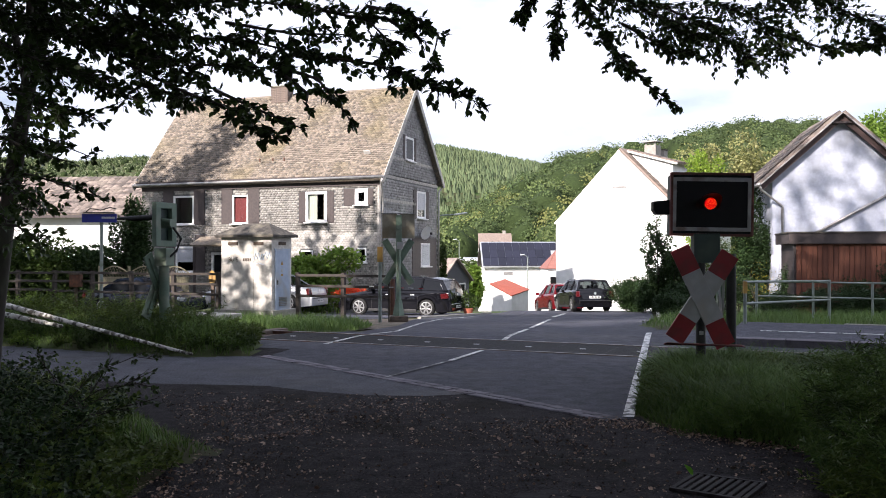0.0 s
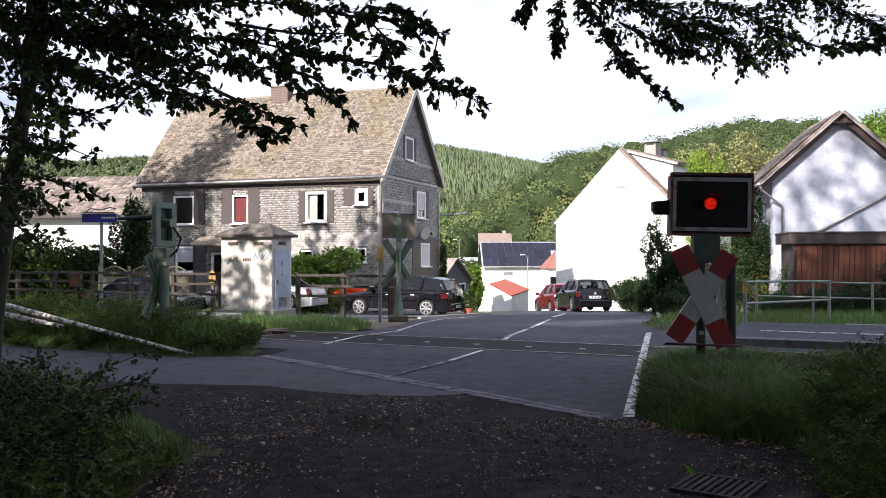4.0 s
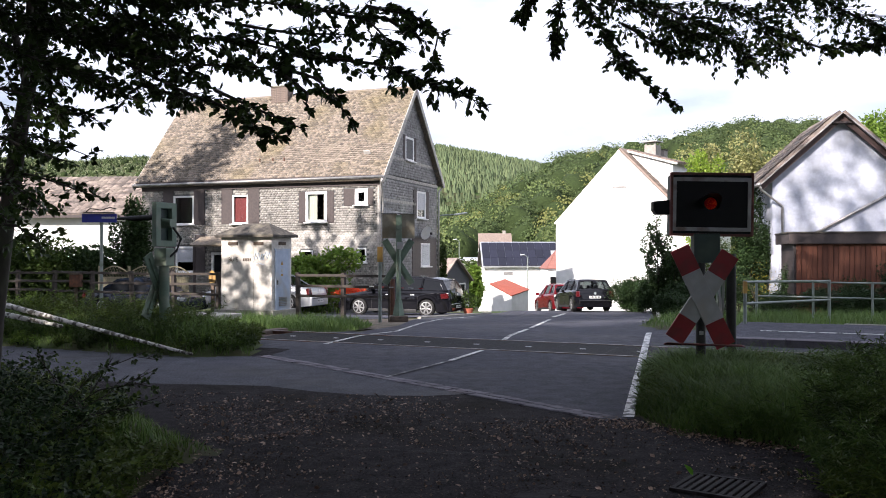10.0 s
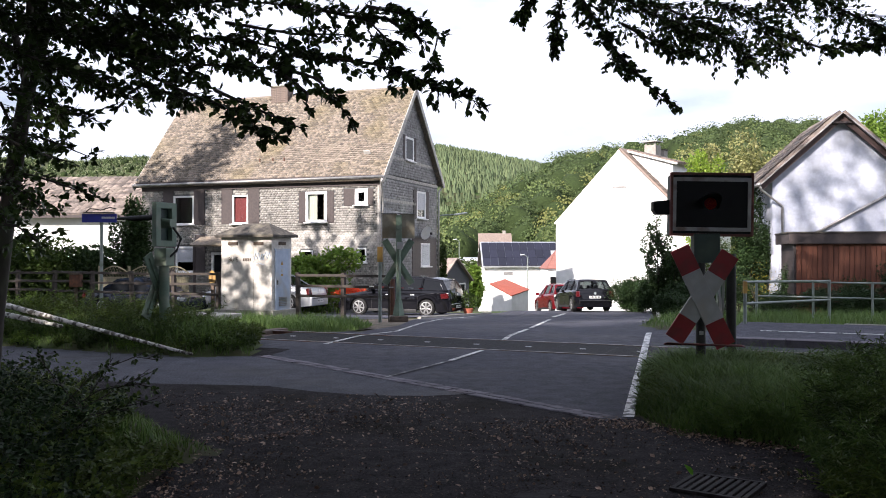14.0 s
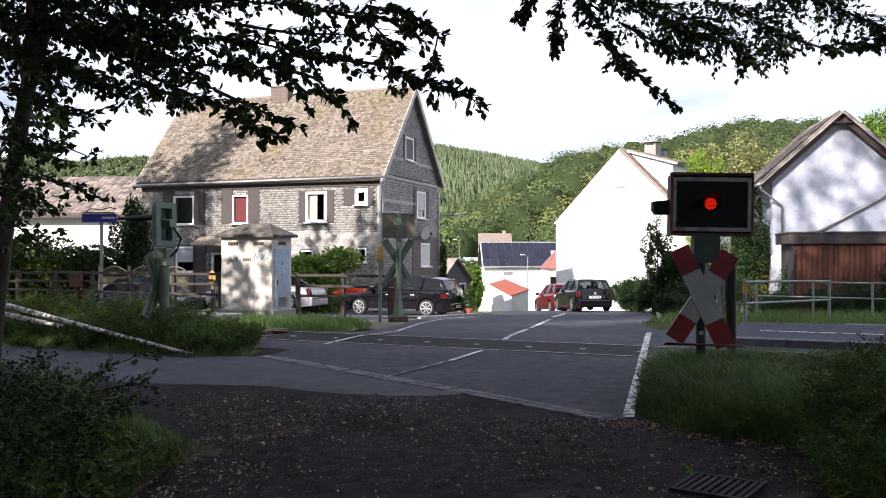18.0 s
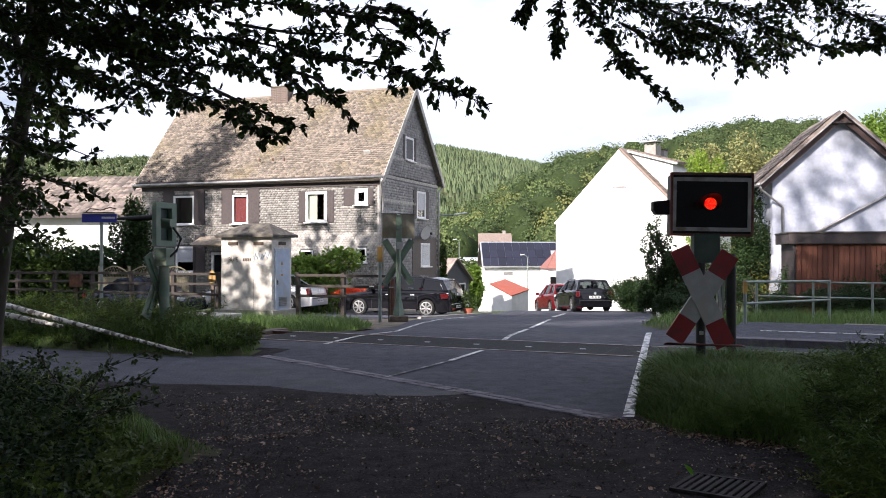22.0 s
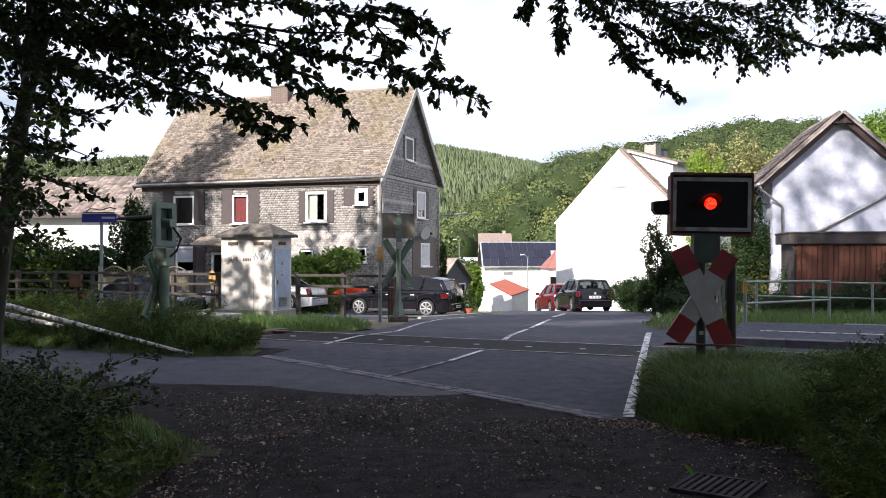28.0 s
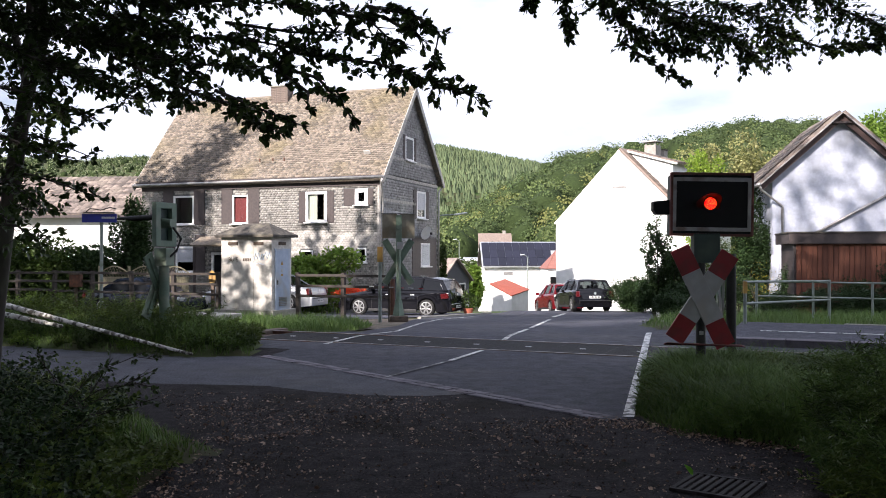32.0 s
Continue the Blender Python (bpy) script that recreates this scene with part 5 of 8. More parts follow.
def near_signal():
    t = thing("crossing_signal", pose(3.0, 10.2, 0, 0, 0, -4), "level crossing signal with black lamp board and red-white cross", "signal")
    b = bmesh.new()
    rod(b, (0, 0, -0.3), (0, 0, 1.45), 0.058, 0.055, 14)
    part("pole", b, POST_DARK, t, "dark steel pole", smooth=True)
    slab("neck", (0.3, 0.2, 0.34), (0.06, 0.02, 1.56), GREEN_DARK, t, "dark green terminal box", bevel=0.015)
    bd = new("lamp_board")
    bd.parent = t
    bd.matrix_basis = pose(0.125, 0, 2.07, 0, 1, 0)
    # board with a round hole for the lamp
    b = bmesh.new()
    W2, H2, R = 0.46, 0.355, 0.068
    lx, lz = -0.015, 0.01
    outer = [(W2, H2), (-W2, H2), (-W2, -H2), (W2, -H2)]
    n = 32
    for y in (-0.02,):
        inner = [b.verts.new((lx + R * math.cos(2 * math.pi * k / n), y, lz + R * math.sin(2 * math.pi * k / n))) for k in range(n)]
        edge = []
        for k in range(n):
            a = 2 * math.pi * k / n
            c, s = math.cos(a), math.sin(a)
            f = min((W2 - lx * (1 if c > 0 else -1)) / max(abs(c), 1e-6), (H2 - lz * (1 if s > 0 else -1)) / max(abs(s), 1e-6))
            edge.append(b.verts.new((lx + f * c, y, lz + f * s)))
        for k in range(n):
            j = (k + 1) % n
            b.faces.new((inner[k], edge[k], edge[j], inner[j]))
    cs = [b.verts.new((x, -0.02, z)) for x, z in outer]
    for (x, z), v in zip(outer, cs):
        near = sorted([e for e in b.verts if e not in cs and abs(abs(e.co.x) - W2) < 1e-4 or abs(abs(e.co.z) - H2) < 1e-4 and e not in cs], key=lambda e: (e.co.x - x) ** 2 + (e.co.z - z) ** 2)
        side = [e for e in near if abs(e.co.x - x) < 1e-4][:1] + [e for e in near if abs(e.co.z - z) < 1e-4][:1]
        if len(side) == 2:
            b.faces.new((v, side[0], side[1]))
    bmesh.ops.recalc_face_normals(b, faces=b.faces)
    bmesh.ops.solidify(b, geom=b.faces[:], thickness=0.012)
    part("board", b, BLACK_PLATE, bd, "matt black board")
    b = bmesh.new()
    for s in (-1, 1):
        cube(b, (0.045, 0.012, 0.62), (s * 0.43, -0.03, 0))
        cube(b, (0.815, 0.012, 0.045), (0, -0.0305, s * 0.29))
    part("border", b, SIGN_GREY, bd, "dirty white border stripe")
    b = bmesh.new()
    for s in (-1, 1):
        cube(b, (0.03, 0.08, 0.74), (s * 0.46, 0.0, 0), bevel=0.006)
        cube(b, (0.89, 0.08, 0.03), (0, 0.0, s * 0.355), bevel=0.006)
    part("rim", b, RED_RIM, bd, "rusty dark red rim")
    b = bmesh.new()
    cube(b, (0.9, 0.02, 0.7), (0, 0.3, 0))
    for s in (-1, 1):
        cube(b, (0.02, 0.29, 0.7), (s * 0.44, 0.145, 0))
        cube(b, (0.86, 0.29, 0.02), (0, 0.146, s * 0.34))
    part("housing", b, GREEN_DARK, bd, "dark green housing")
    lamp = new("lamp")
    lamp.parent = bd
    lamp.matrix_basis = pose(lx, 0, lz)
    b = bmesh.new()
    rings = []
    for i in range(4):
        r = 0.0715 * i / 3
        y = -0.042 + 0.02 * (i / 3) ** 2
        rings.append([b.verts.new((r * math.cos(2 * math.pi * k / 24), y, r * math.sin(2 * math.pi * k / 24))) for k in range(24)] if i else [b.verts.new((0, y, 0))])
    for k in range(24):
        j = (k + 1) % 24
        b.faces.new((rings[0][0], rings[1][k], rings[1][j]))
        for i in (1, 2):
            b.faces.new((rings[i][k], rings[i + 1][k], rings[i + 1][j], rings[i][j]))
    part("lens", b, LENS, lamp, "red fluted glass lens", smooth=True)
    b = bmesh.new()
    rod(b, (0, -0.02, 0), (0, 0.28, 0), 0.069, caps=False, seg=24)
    part("tube", b, TUBE_BLACK, lamp)
    # hood over the lens, long at the top and towards one side
    b = bmesh.new()
    n = 26
    ring = []
    for k in range(n + 1):
        a = radians(-40 + 260 * k / n)
        c, s = math.cos(a), math.sin(a)
        reach = 0.05 + 0.22 * max(0.0, s) ** 0.7 + 0.16 * max(0.0, -c) * max(0, s + 0.7)
        ring.append((b.verts.new((0.085 * c, -0.02, 0.085 * s)), b.verts.new((0.1 * c - 0.1 * max(0, -c), -0.02 - reach, 0.1 * s))))
    for k in range(n):
        b.faces.new((ring[k][0], ring[k][1], ring[k + 1][1], ring[k + 1][0]))
    bmesh.ops.solidify(b, geom=b.faces[:], thickness=0.006)
    part("hood", b, BLACK_PLATE, lamp, "black hood over the lamp", smooth=True)
    b = bmesh.new()
    rod(b, (0, -0.018, 0), (0, 0.025, 0), 0.036, 0.034, 24)
    bulb = part("reflector", b, TUBE_BLACK, lamp, "turning lamp insert")
    b = bmesh.new()
    bmesh.ops.create_cone(b, cap_ends=True, segments=24, radius1=0.034, radius2=0.034, depth=0.004, matrix=pose(0, -0.0205, 0, 90, 0, 0))
    part("bulb", b, GLOW, bulb, "glowing lamp")
    b = bmesh.new()
    bmesh.ops.create_cone(b, cap_ends=True, segments=16, radius1=0.012, radius2=0.01, depth=0.006, matrix=pose(0, -0.026, 0, 90, 0, 0))
    part("filament", b, CORE, bulb, "bright filament")
    b = bmesh.new()
    prism(b, [(-0.66, 0.03), (-0.47, 0.05), (-0.47, -0.12), (-0.62, -0.12), (-0.66, -0.07)], 0.18)
    part("side_hood", b, BLACK_PLATE, bd, "black hood of the lamp that faces the lane", pose(0, 0.12, 0))
    cross_bar(t, 1.24, 0.225, 1.0, -25, -0.1)
    cross_bar(t, 1.18, 0.225, 1.0, 33, -0.068)
    b = bmesh.new()
    pipe(b, [(-0.42, -0.16, 0.47), (-0.44, -0.13, 0.455), (-0.4, -0.08, 0.45), (0.45, -0.06, 0.44), (0.47, -0.1, 0.43), (0.42, -0.15, 0.44), (-0.42, -0.16, 0.47)], 0.012, 6)
    part("guard_bar", b, RED_RIM, t, "thin rusty guard bar", smooth=True)
    slab("clamp", (0.16, 0.14, 0.05), (0, 0, 1.18), POST_DARK, t)
    slab("clamp", (0.16, 0.14, 0.05), (0, 0, 0.75), POST_DARK, t)
    slab("sticker", (0.05, 0.004, 0.045), (-0.005, -0.062, 0.58), SIGN_WHITE, t)
    # second cross for the lane, seen on edge
    u = thing("lane_cross_sign", pose(3.62, 11.0, 0, 0, 0, 78), "second crossing sign on a dark post, seen edge-on", "sign")
    b = bmesh.new()
    rod(b, (0, 0, -0.2), (0, 0, 1.5), 0.06, seg=12)
    part("post", b, POST_DARK, u, smooth=True)
    cross_bar(u, 1.2, 0.2, 0.95, -28, 0.11)
    cross_bar(u, 1.2, 0.2, 0.95, 28, 0.145)
    return bulb


BULB = near_signal()


def far_signal():
    t = thing("crossing_signal", pose(-1.03, 20.3, 0.0, 0, 0, 8), "back of the crossing signal beyond the track, faded green", "signal")
    b = bmesh.new()
    rod(b, (0, 0, 0.0), (0, 0, 2.4), 0.06, 0.05, 12)
    part("pole", b, GREEN_PAINT, t, smooth=True)
    b = bmesh.new()
    rod(b, (0, 0, -0.05), (0, 0, 0.45), 0.16, 0.075, 4)
    part("foot", b, GREEN_PAINT, t)
    slab("footing", (0.42, 0.42, 0.14), (0, 0, 0.01), WOOD_GREY, t, "rusty footing", bevel=0.03)
    for s in (-1, 1):
        slab("board_half", (0.34, 0.03, 0.56), (s * 0.205, 0.02, 2.15), SIGN_BACK, t, "weathered beige back of the lamp board", bevel=0.005)
    slab("board_rim", (0.8, 0.05, 0.02), (0, 0.02, 2.44), POST_DARK, t)
    slab("mast_box", (0.13, 0.1, 0.62), (0, -0.06, 2.1), GREEN_PAINT, t)
    b = bmesh.new()
    rod(b, (0, -0.18, 2.12), (0, 0.0, 2.12), 0.055, 0.07, 16)
    part("lamp_back", b, GREEN_PAINT, t, smooth=True)
    cross_bar(t, 1.2, 0.16, 1.32, -32, 0.09, False)
    cross_bar(t, 1.2, 0.16, 1.32, 32, 0.125, False)
    slab("plate", (0.14, 0.02, 0.2), (0.03, -0.05, 1.72), SIGN_WHITE, t)
    b = bmesh.new()
    rod(b, (0.0, -0.07, 0.2), (0.0, -0.07, 1.6), 0.018, seg=8)
    part("conduit", b, GREEN_PAINT, t)
    p = thing("marker_post", pose(-1.48, 20.6, 0.0), "grey steel post with a yellow box on top", "post")
    b = bmesh.new()
    rod(b, (0, 0, -0.1), (0, 0, 1.35), 0.04, seg=10)
    part("post", b, GALV, p, smooth=True)
    slab("box", (0.13, 0.1, 0.36), (0, 0, 1.5), YELLOW, p, "weathered yellow box", bevel=0.01)


def lane_signal():
    t = thing("crossing_signal", pose(-4.55, 14.3, 0.0, 0, 0, 70), "green crossing signal beside the lane, seen from the side", "signal")
    b = bmesh.new()
    rod(b, (0, 0, -0.2), (0, 0, 1.4), 0.085, 0.08, 14)
    part("pole", b, GREEN_PAINT, t, smooth=True)
    slab("neck", (0.22, 0.24, 0.3), (0, 0, 1.45), GREEN_PAINT, t, bevel=0.02)
    b = bmesh.new()
    for s in (-1, 1):
        cube(b, (0.12, 0.09, 0.72), (s * 0.2, 0, 1.98), bevel=0.01)
        cube(b, (0.29, 0.088, 0.1), (0, 0, 1.98 + s * 0.31), bevel=0.01)
    part("board_frame", b, GREEN_PAINT, t, "faded green box frame")
    slab("board", (0.3, 0.03, 0.54), (0, 0.06, 1.98), GREEN_DARK, t)
    b = bmesh.new()
    rod(b, (0.0, -0.16, 2.0), (0.0, 0.05, 2.0), 0.07, 0.085, 16)
    part("lamp_back", b, GREEN_PAINT, t, smooth=True)
    b = bmesh.new()
    pipe(b, [(0.05, -0.12, 1.95), (0.1, -0.25, 1.75), (0.05, -0.2, 1.55), (0, -0.1, 1.45)], 0.02, 7)
    part("cable", b, POST_DARK, t, smooth=True)
    b = bmesh.new()
    n = 16
    a = [b.verts.new((0.14 * math.cos(math.pi * k / n), 0.08, 2.06 + 0.1 * math.sin(math.pi * k / n))) for k in range(n + 1)]
    c = [b.verts.new((0.14 * math.cos(math.pi * k / n), 0.85, 2.06 + 0.06 * math.sin(math.pi * k / n))) for k in range(n + 1)]
    for k in range(n):
        b.faces.new((a[k], c[k], c[k + 1], a[k + 1]))
    bmesh.ops.solidify(b, geom=b.faces[:], thickness=0.01)
    part("hood", b, BLACK_PLATE, t, "long black lamp hood", smooth=True)
    cross_bar(t, 1.15, 0.2, 0.98, -28, 0.12, False)
    cross_bar(t, 1.15, 0.2, 0.98, 28, 0.16, False)


far_signal()
lane_signal()


# ---- railway hut ----
def hut():
    t = thing("signal_hut", pose(-4.89, 25.0, -0.3, 0, 0, -24), "whitewashed concrete railway hut with a felt roof and graffiti", "hut")
    w, d, z = 1.78, 1.0, 2.3
    b = bmesh.new()
    cube(b, (w, d, z), (-w / 2, d / 2, z / 2), bevel=0.02)
    part("body", b, HUT_WALL, t, "stained white wall")
    slab("joint", (0.015, 0.01, z - 0.25), (-0.62, -0.002, z / 2), CONCRETE, t)
    dr = slab("door", (0.05, 0.72, 1.75), (0.012, 0.5, 1.05), HUT_DOOR_SHADE, t, "steel door, bluish shade of its side put into the colour")
    slab("door_edge", (0.04, 0.8, 0.04), (0.02, 0.5, 1.95), HUT_DOOR_SHADE, t)
    slab("handle", (0.05, 0.03, 0.13), (0.03, -0.28, -0.05), POST_DARK, dr)
    b = bmesh.new()
    for i in range(6):
        cube(b, (0.02, 0.4, 0.025), (0.03, 0, -0.72 + 0.045 * i), (0, 25, 0))
    part("louvre", b, ZINC, dr)
    b = bmesh.new()
    prism(b, [(-0.06, 0), (0.06, 0), (0, 0.11)], 0.006, "x")
    part("warning_triangle", b, YELLOW, dr, m=pose(0.032, -0.05, 0.45))
    slab("notice", (0.006, 0.1, 0.1), (0.032, -0.05, 0.28), SIGN_WHITE, dr)
    slab("notice", (0.006, 0.1, 0.06), (0.032, -0.05, 0.16), YELLOW, dr)
    for u in (-1.35, -0.45):
        slab("vent", (0.34, 0.03, 0.09), (u, -0.012, 2.12), WOOD_GREY, t)
    slab("vent", (0.03, 0.34, 0.09), (0.016, 0.5, 2.12), WOOD_GREY, t)
    # painted letters and a scrawl
    cu = bpy.data.curves.new("lettering", "FONT")
    cu.body, cu.size, cu.extrude = "BÜ E -", 0.17, 0.001
    ob = new("lettering", cu)
    ob.parent = t
    ob.matrix_basis = pose(-1.52, -0.004, 1.6, 90, 0, 0)
    cu.materials.append(WOOD_GREY)
    for i in range(5):
        slab("letter_bar", (0.045, 0.004, 0.09), (-0.98 + i * 0.06, -0.003, 1.65), WOOD_GREY, t)
    b = bmesh.new()
    pts = [(-0.62, 1.62), (-0.56, 1.85), (-0.5, 1.68), (-0.44, 1.86), (-0.4, 1.64), (-0.34, 1.8), (-0.26, 1.8), (-0.28, 1.66), (-0.36, 1.66), (-0.2, 1.85), (-0.16, 1.68), (-0.08, 1.88), (-0.04, 1.74)]
    pipe(b, [(x, -0.006, zz) for x, zz in pts], 0.018, 5)
    pipe(b, [(-0.6, -0.006, 1.5), (-0.45, -0.006, 1.56), (-0.25, -0.006, 1.5)], 0.01, 5)
    part("scrawl", b, SPRAY_BLUE, t, "pale spray-paint scrawl")
    b = bmesh.new()
    o = 0.14
    low = [b.verts.new(p) for p in ((-w - o, -o, z), (o, -o, z), (o, d + o, z), (-w - o, d + o, z))]
    up = [b.verts.new((p.co.x, p.co.y, z + 0.07)) for p in low]
    r1, r2 = b.verts.new((-w + 0.45, d / 2, z + 0.42)), b.verts.new((-0.45, d / 2, z + 0.42))
    b.faces.new(list(reversed(low)))
    for k in range(4):
        b.faces.new((low[k], low[(k + 1) % 4], up[(k + 1) % 4], up[k]))
    b.faces.new((up[0], up[1], r2, r1))
    b.faces.new((up[1], up[2], r2))
    b.faces.new((up[2], up[3], r1, r2))
    b.faces.new((up[3], up[0], r1))
    part("roof", b, BITUMEN, t, "mossy grey felt hip roof")
    slab("plinth", (w + 0.3, d + 0.3, 0.3), (-w / 2, d / 2, 0.05), CONCRETE, t)
    s = thing("concrete_block", pose(*on_track(-13.6, 16.6), -0.22, 0, 0, ROT), "low concrete block beside the track", "block")
    slab("block", (1.6, 0.9, 0.35), (0, 0, 0.15), CONCRETE, s, bevel=0.03)


hut()


# ---- cars ----
CAR_WINDOW = bpy.data.materials.new("car_window")
CAR_WINDOW.use_nodes = True
vn, vl = CAR_WINDOW.node_tree.nodes, CAR_WINDOW.node_tree.links
vn.clear()
v_out, v_mix, v_tr, v_gl, v_fr = vn.new("ShaderNodeOutputMaterial"), vn.new("ShaderNodeMixShader"), vn.new("ShaderNodeBsdfTransparent"), vn.new("ShaderNodeBsdfGlossy"), vn.new("ShaderNodeLayerWeight")
v_pow, v_mad = vn.new("ShaderNodeMath"), vn.new("ShaderNodeMath")
v_pow.operation, v_mad.operation = "POWER", "MULTIPLY_ADD"
v_pow.inputs[1].default_value, v_mad.inputs[1].default_value, v_mad.inputs[2].default_value = 4.0, 0.18, 0.022
v_gl.inputs["Roughness"].default_value = 0.03
v_tr.inputs["Color"].default_value = (0.28, 0.31, 0.31, 1)
vl.new(v_fr.outputs["Facing"], v_pow.inputs[0])
vl.new(v_pow.outputs[0], v_mad.inputs[0])
vl.new(v_mad.outputs[0], v_mix.inputs[0])
vl.new(v_tr.outputs["BSDF"], v_mix.inputs[1])
vl.new(v_gl.outputs["BSDF"], v_mix.inputs[2])
vl.new(v_mix.outputs["Shader"], v_out.inputs["Surface"])


def car(name, m, paint, label, length=4.4, width=1.76, height=1.45, base=2.6, tail="hatch", wheel_r=0.315):
    """A car: nose towards +x of its thing, wheels on z = 0."""
    t = thing(name, m, label, "car", "parked cars")
    L, hw, k = length / 2, width / 2, height / 1.45
    # shell: a loft of many sections, its lower edge cut by round wheel arches
    if tail == "saloon":
        line = ((-1, 0.62), (-0.985, 0.8), (-0.94, 0.92), (-0.6, 0.95), (0, 0.93), (0.42, 0.93), (0.55, 0.9), (0.85, 0.78), (0.95, 0.7), (0.99, 0.6), (1, 0.52))
    else:
        line = ((-1, 0.6), (-0.988, 0.82), (-0.96, 0.99), (-0.6, 0.99), (0, 0.96), (0.42, 0.93), (0.55, 0.9), (0.85, 0.78), (0.95, 0.7), (0.99, 0.6), (1, 0.5))
    xs = sorted({round(v, 4) for v in [L * (-1 + 2 * q / 30) for q in range(31)] + [L * f for f, z in line] + [sx * base / 2 + (wheel_r + 0.055) * math.sin(radians(6 + 84 * q / 6)) * sg for sx in (-1, 1) for q in range(7) for sg in (-1, 1)]})
    b = bmesh.new()
    rings = []
    arch = wheel_r + 0.055
    for x in xs:
        u = x / L
        w = hw * float(np.interp(abs(u), (0, 0.7, 0.86, 0.95, 0.985, 1), (1, 1, 0.975, 0.92, 0.86, 0.78)))
        z1 = k * float(np.interp(u, [f for f, z in line], [z for f, z in line]))
        zl = float(np.interp(abs(u), (0, 0.9, 1), (0.18, 0.17, 0.2)))
        for xw in (-base / 2, base / 2):
            if abs(x - xw) < arch - 1e-4:
                zl = max(zl, wheel_r + math.sqrt(arch ** 2 - (x - xw) ** 2))
        zs = max(z1 - 0.1, zl + 0.04)
        half = [(w * 0.975, zl), (w * 0.995, zl + (zs - zl) * 0.3), (w, zl + (zs - zl) * 0.62), (w * 0.985, zl + (zs - zl) * 0.9), (w * 0.955, zs + 0.03), (w * 0.88, z1 - 0.01), (w * 0.6, z1 + 0.005), (0, z1 + 0.02)]
        ring = half + [(-y, z) for y, z in reversed(half[:-1])]
        rings.append([b.verts.new((x, y, z)) for y, z in ring])
    for a, c in zip(rings, rings[1:]):
        for j in range(len(a) - 1):
            b.faces.new((a[j], a[j + 1], c[j + 1], c[j]))
    b.faces.new(rings[0])
    b.faces.new(list(reversed(rings[-1])))
    bmesh.ops.recalc_face_normals(b, faces=b.faces)
    part("body", b, paint, t, smooth=True)
    slab("underbody", (length - 0.36, width * 0.74, 0.44), (0, 0, 0.42), TYRE, t, "dark underside and wheel wells", bevel=0.03)
    # glasshouse
    zd = (0.97 if tail == "wagon" else 0.93) * k
    if tail == "saloon":
        g = [(-L * 0.68, zd), (-L * 0.36, height - 0.05), (-0.05, height), (L * 0.12, height - 0.03), (L * 0.5, zd - 0.03)]
    elif tail == "wagon":
        g = [(-L + 0.1, zd), (-L + 0.36, height - 0.1), (-L * 0.3, height), (L * 0.08, height - 0.02), (L * 0.47, zd - 0.03)]
    else:
        g = [(-L + 0.06, zd), (-L + 0.36, height - 0.07), (-L * 0.3, height), (L * 0.08, height - 0.02), (L * 0.46, zd - 0.03)]
    wt, wb = hw * 0.68, hw * 0.92

    def half_w(z):
        return wb + (wt - wb) * (z - zd) / (height - zd)
    b = bmesh.new()
    lft = [b.verts.new((x, half_w(z), z)) for x, z in g]
    rgt = [b.verts.new((x, -half_w(z), z)) for x, z in g]
    b.faces.new(lft)
    b.faces.new(list(reversed(rgt)))
    for i in range(len(g) - 1):
        b.faces.new((lft[i], rgt[i], rgt[i + 1], lft[i + 1]))
    bmesh.ops.recalc_face_normals(b, faces=b.faces)
    part("cabin", b, CAR_WINDOW if tail == "hatch" else CAR_GLASS, t, "windows coloured dark for the unlit cabin")
    # seats and dashboard behind the glass
    for xs_ in (0.1 * L, -0.42 * L):
        for s in (-1, 1):
            st = slab("seat", (0.16, 0.46, 0.5), (xs_, s * hw * 0.42, zd - 0.14), PLASTIC, t, "dark seat", (0, -12, 0), 0.05)
            slab("headrest", (0.1, 0.24, 0.15), (-0.03, 0, 0.32), PLASTIC, st, bevel=0.04)
    slab("dashboard", (0.4, hw * 1.6, 0.12), (L * 0.36, 0, zd - 0.02), PLASTIC, t, bevel=0.03)
    # roof skin, curved over and towards its ends
    b = bmesh.new()
    rows = []
    x_a, x_b = g[1][0] - 0.05, g[3][0] + 0.05
    for q in range(9):
        x = x_a + (x_b - x_a) * q / 8
        zr = float(np.interp(x, [p[0] for p in g], [p[1] for p in g]))
        rows.append([b.verts.new((x, (half_w(zr) + 0.014) * y, zr + 0.012 + 0.035 * (1 - y * y))) for y in (-1, -0.93, -0.7, -0.35, 0, 0.35, 0.7, 0.93, 1)])
    for a, c in zip(rows, rows[1:]):
        for i in range(8):
            b.faces.new((a[i], a[i + 1], c[i + 1], c[i]))
    bmesh.ops.recalc_face_normals(b, faces=b.faces)
    bmesh.ops.solidify(b, geom=b.faces[:], thickness=0.03)
    part("roof", b, paint, t, smooth=True)
    # painted frames round the side windows, the windscreen and the rear window
    cx, cz = sum(p[0] for p in g) / 5, (zd + height) / 2

    def frame_part(pname, outer, inner, lift, mt):
        bb = bmesh.new()
        o = [bb.verts.new(Vector(p) + Vector(lift)) for p in outer]
        n_ = [bb.verts.new(Vector(p) + Vector(lift)) for p in inner]
        for i in range(len(o)):
            q = (i + 1) % len(o)
            bb.faces.new((o[i], o[q], n_[q], n_[i]))
        bmesh.ops.recalc_face_normals(bb, faces=bb.faces)
        bmesh.ops.solidify(bb, geom=bb.faces[:], thickness=0.014)
        return part(pname, bb, mt, t)
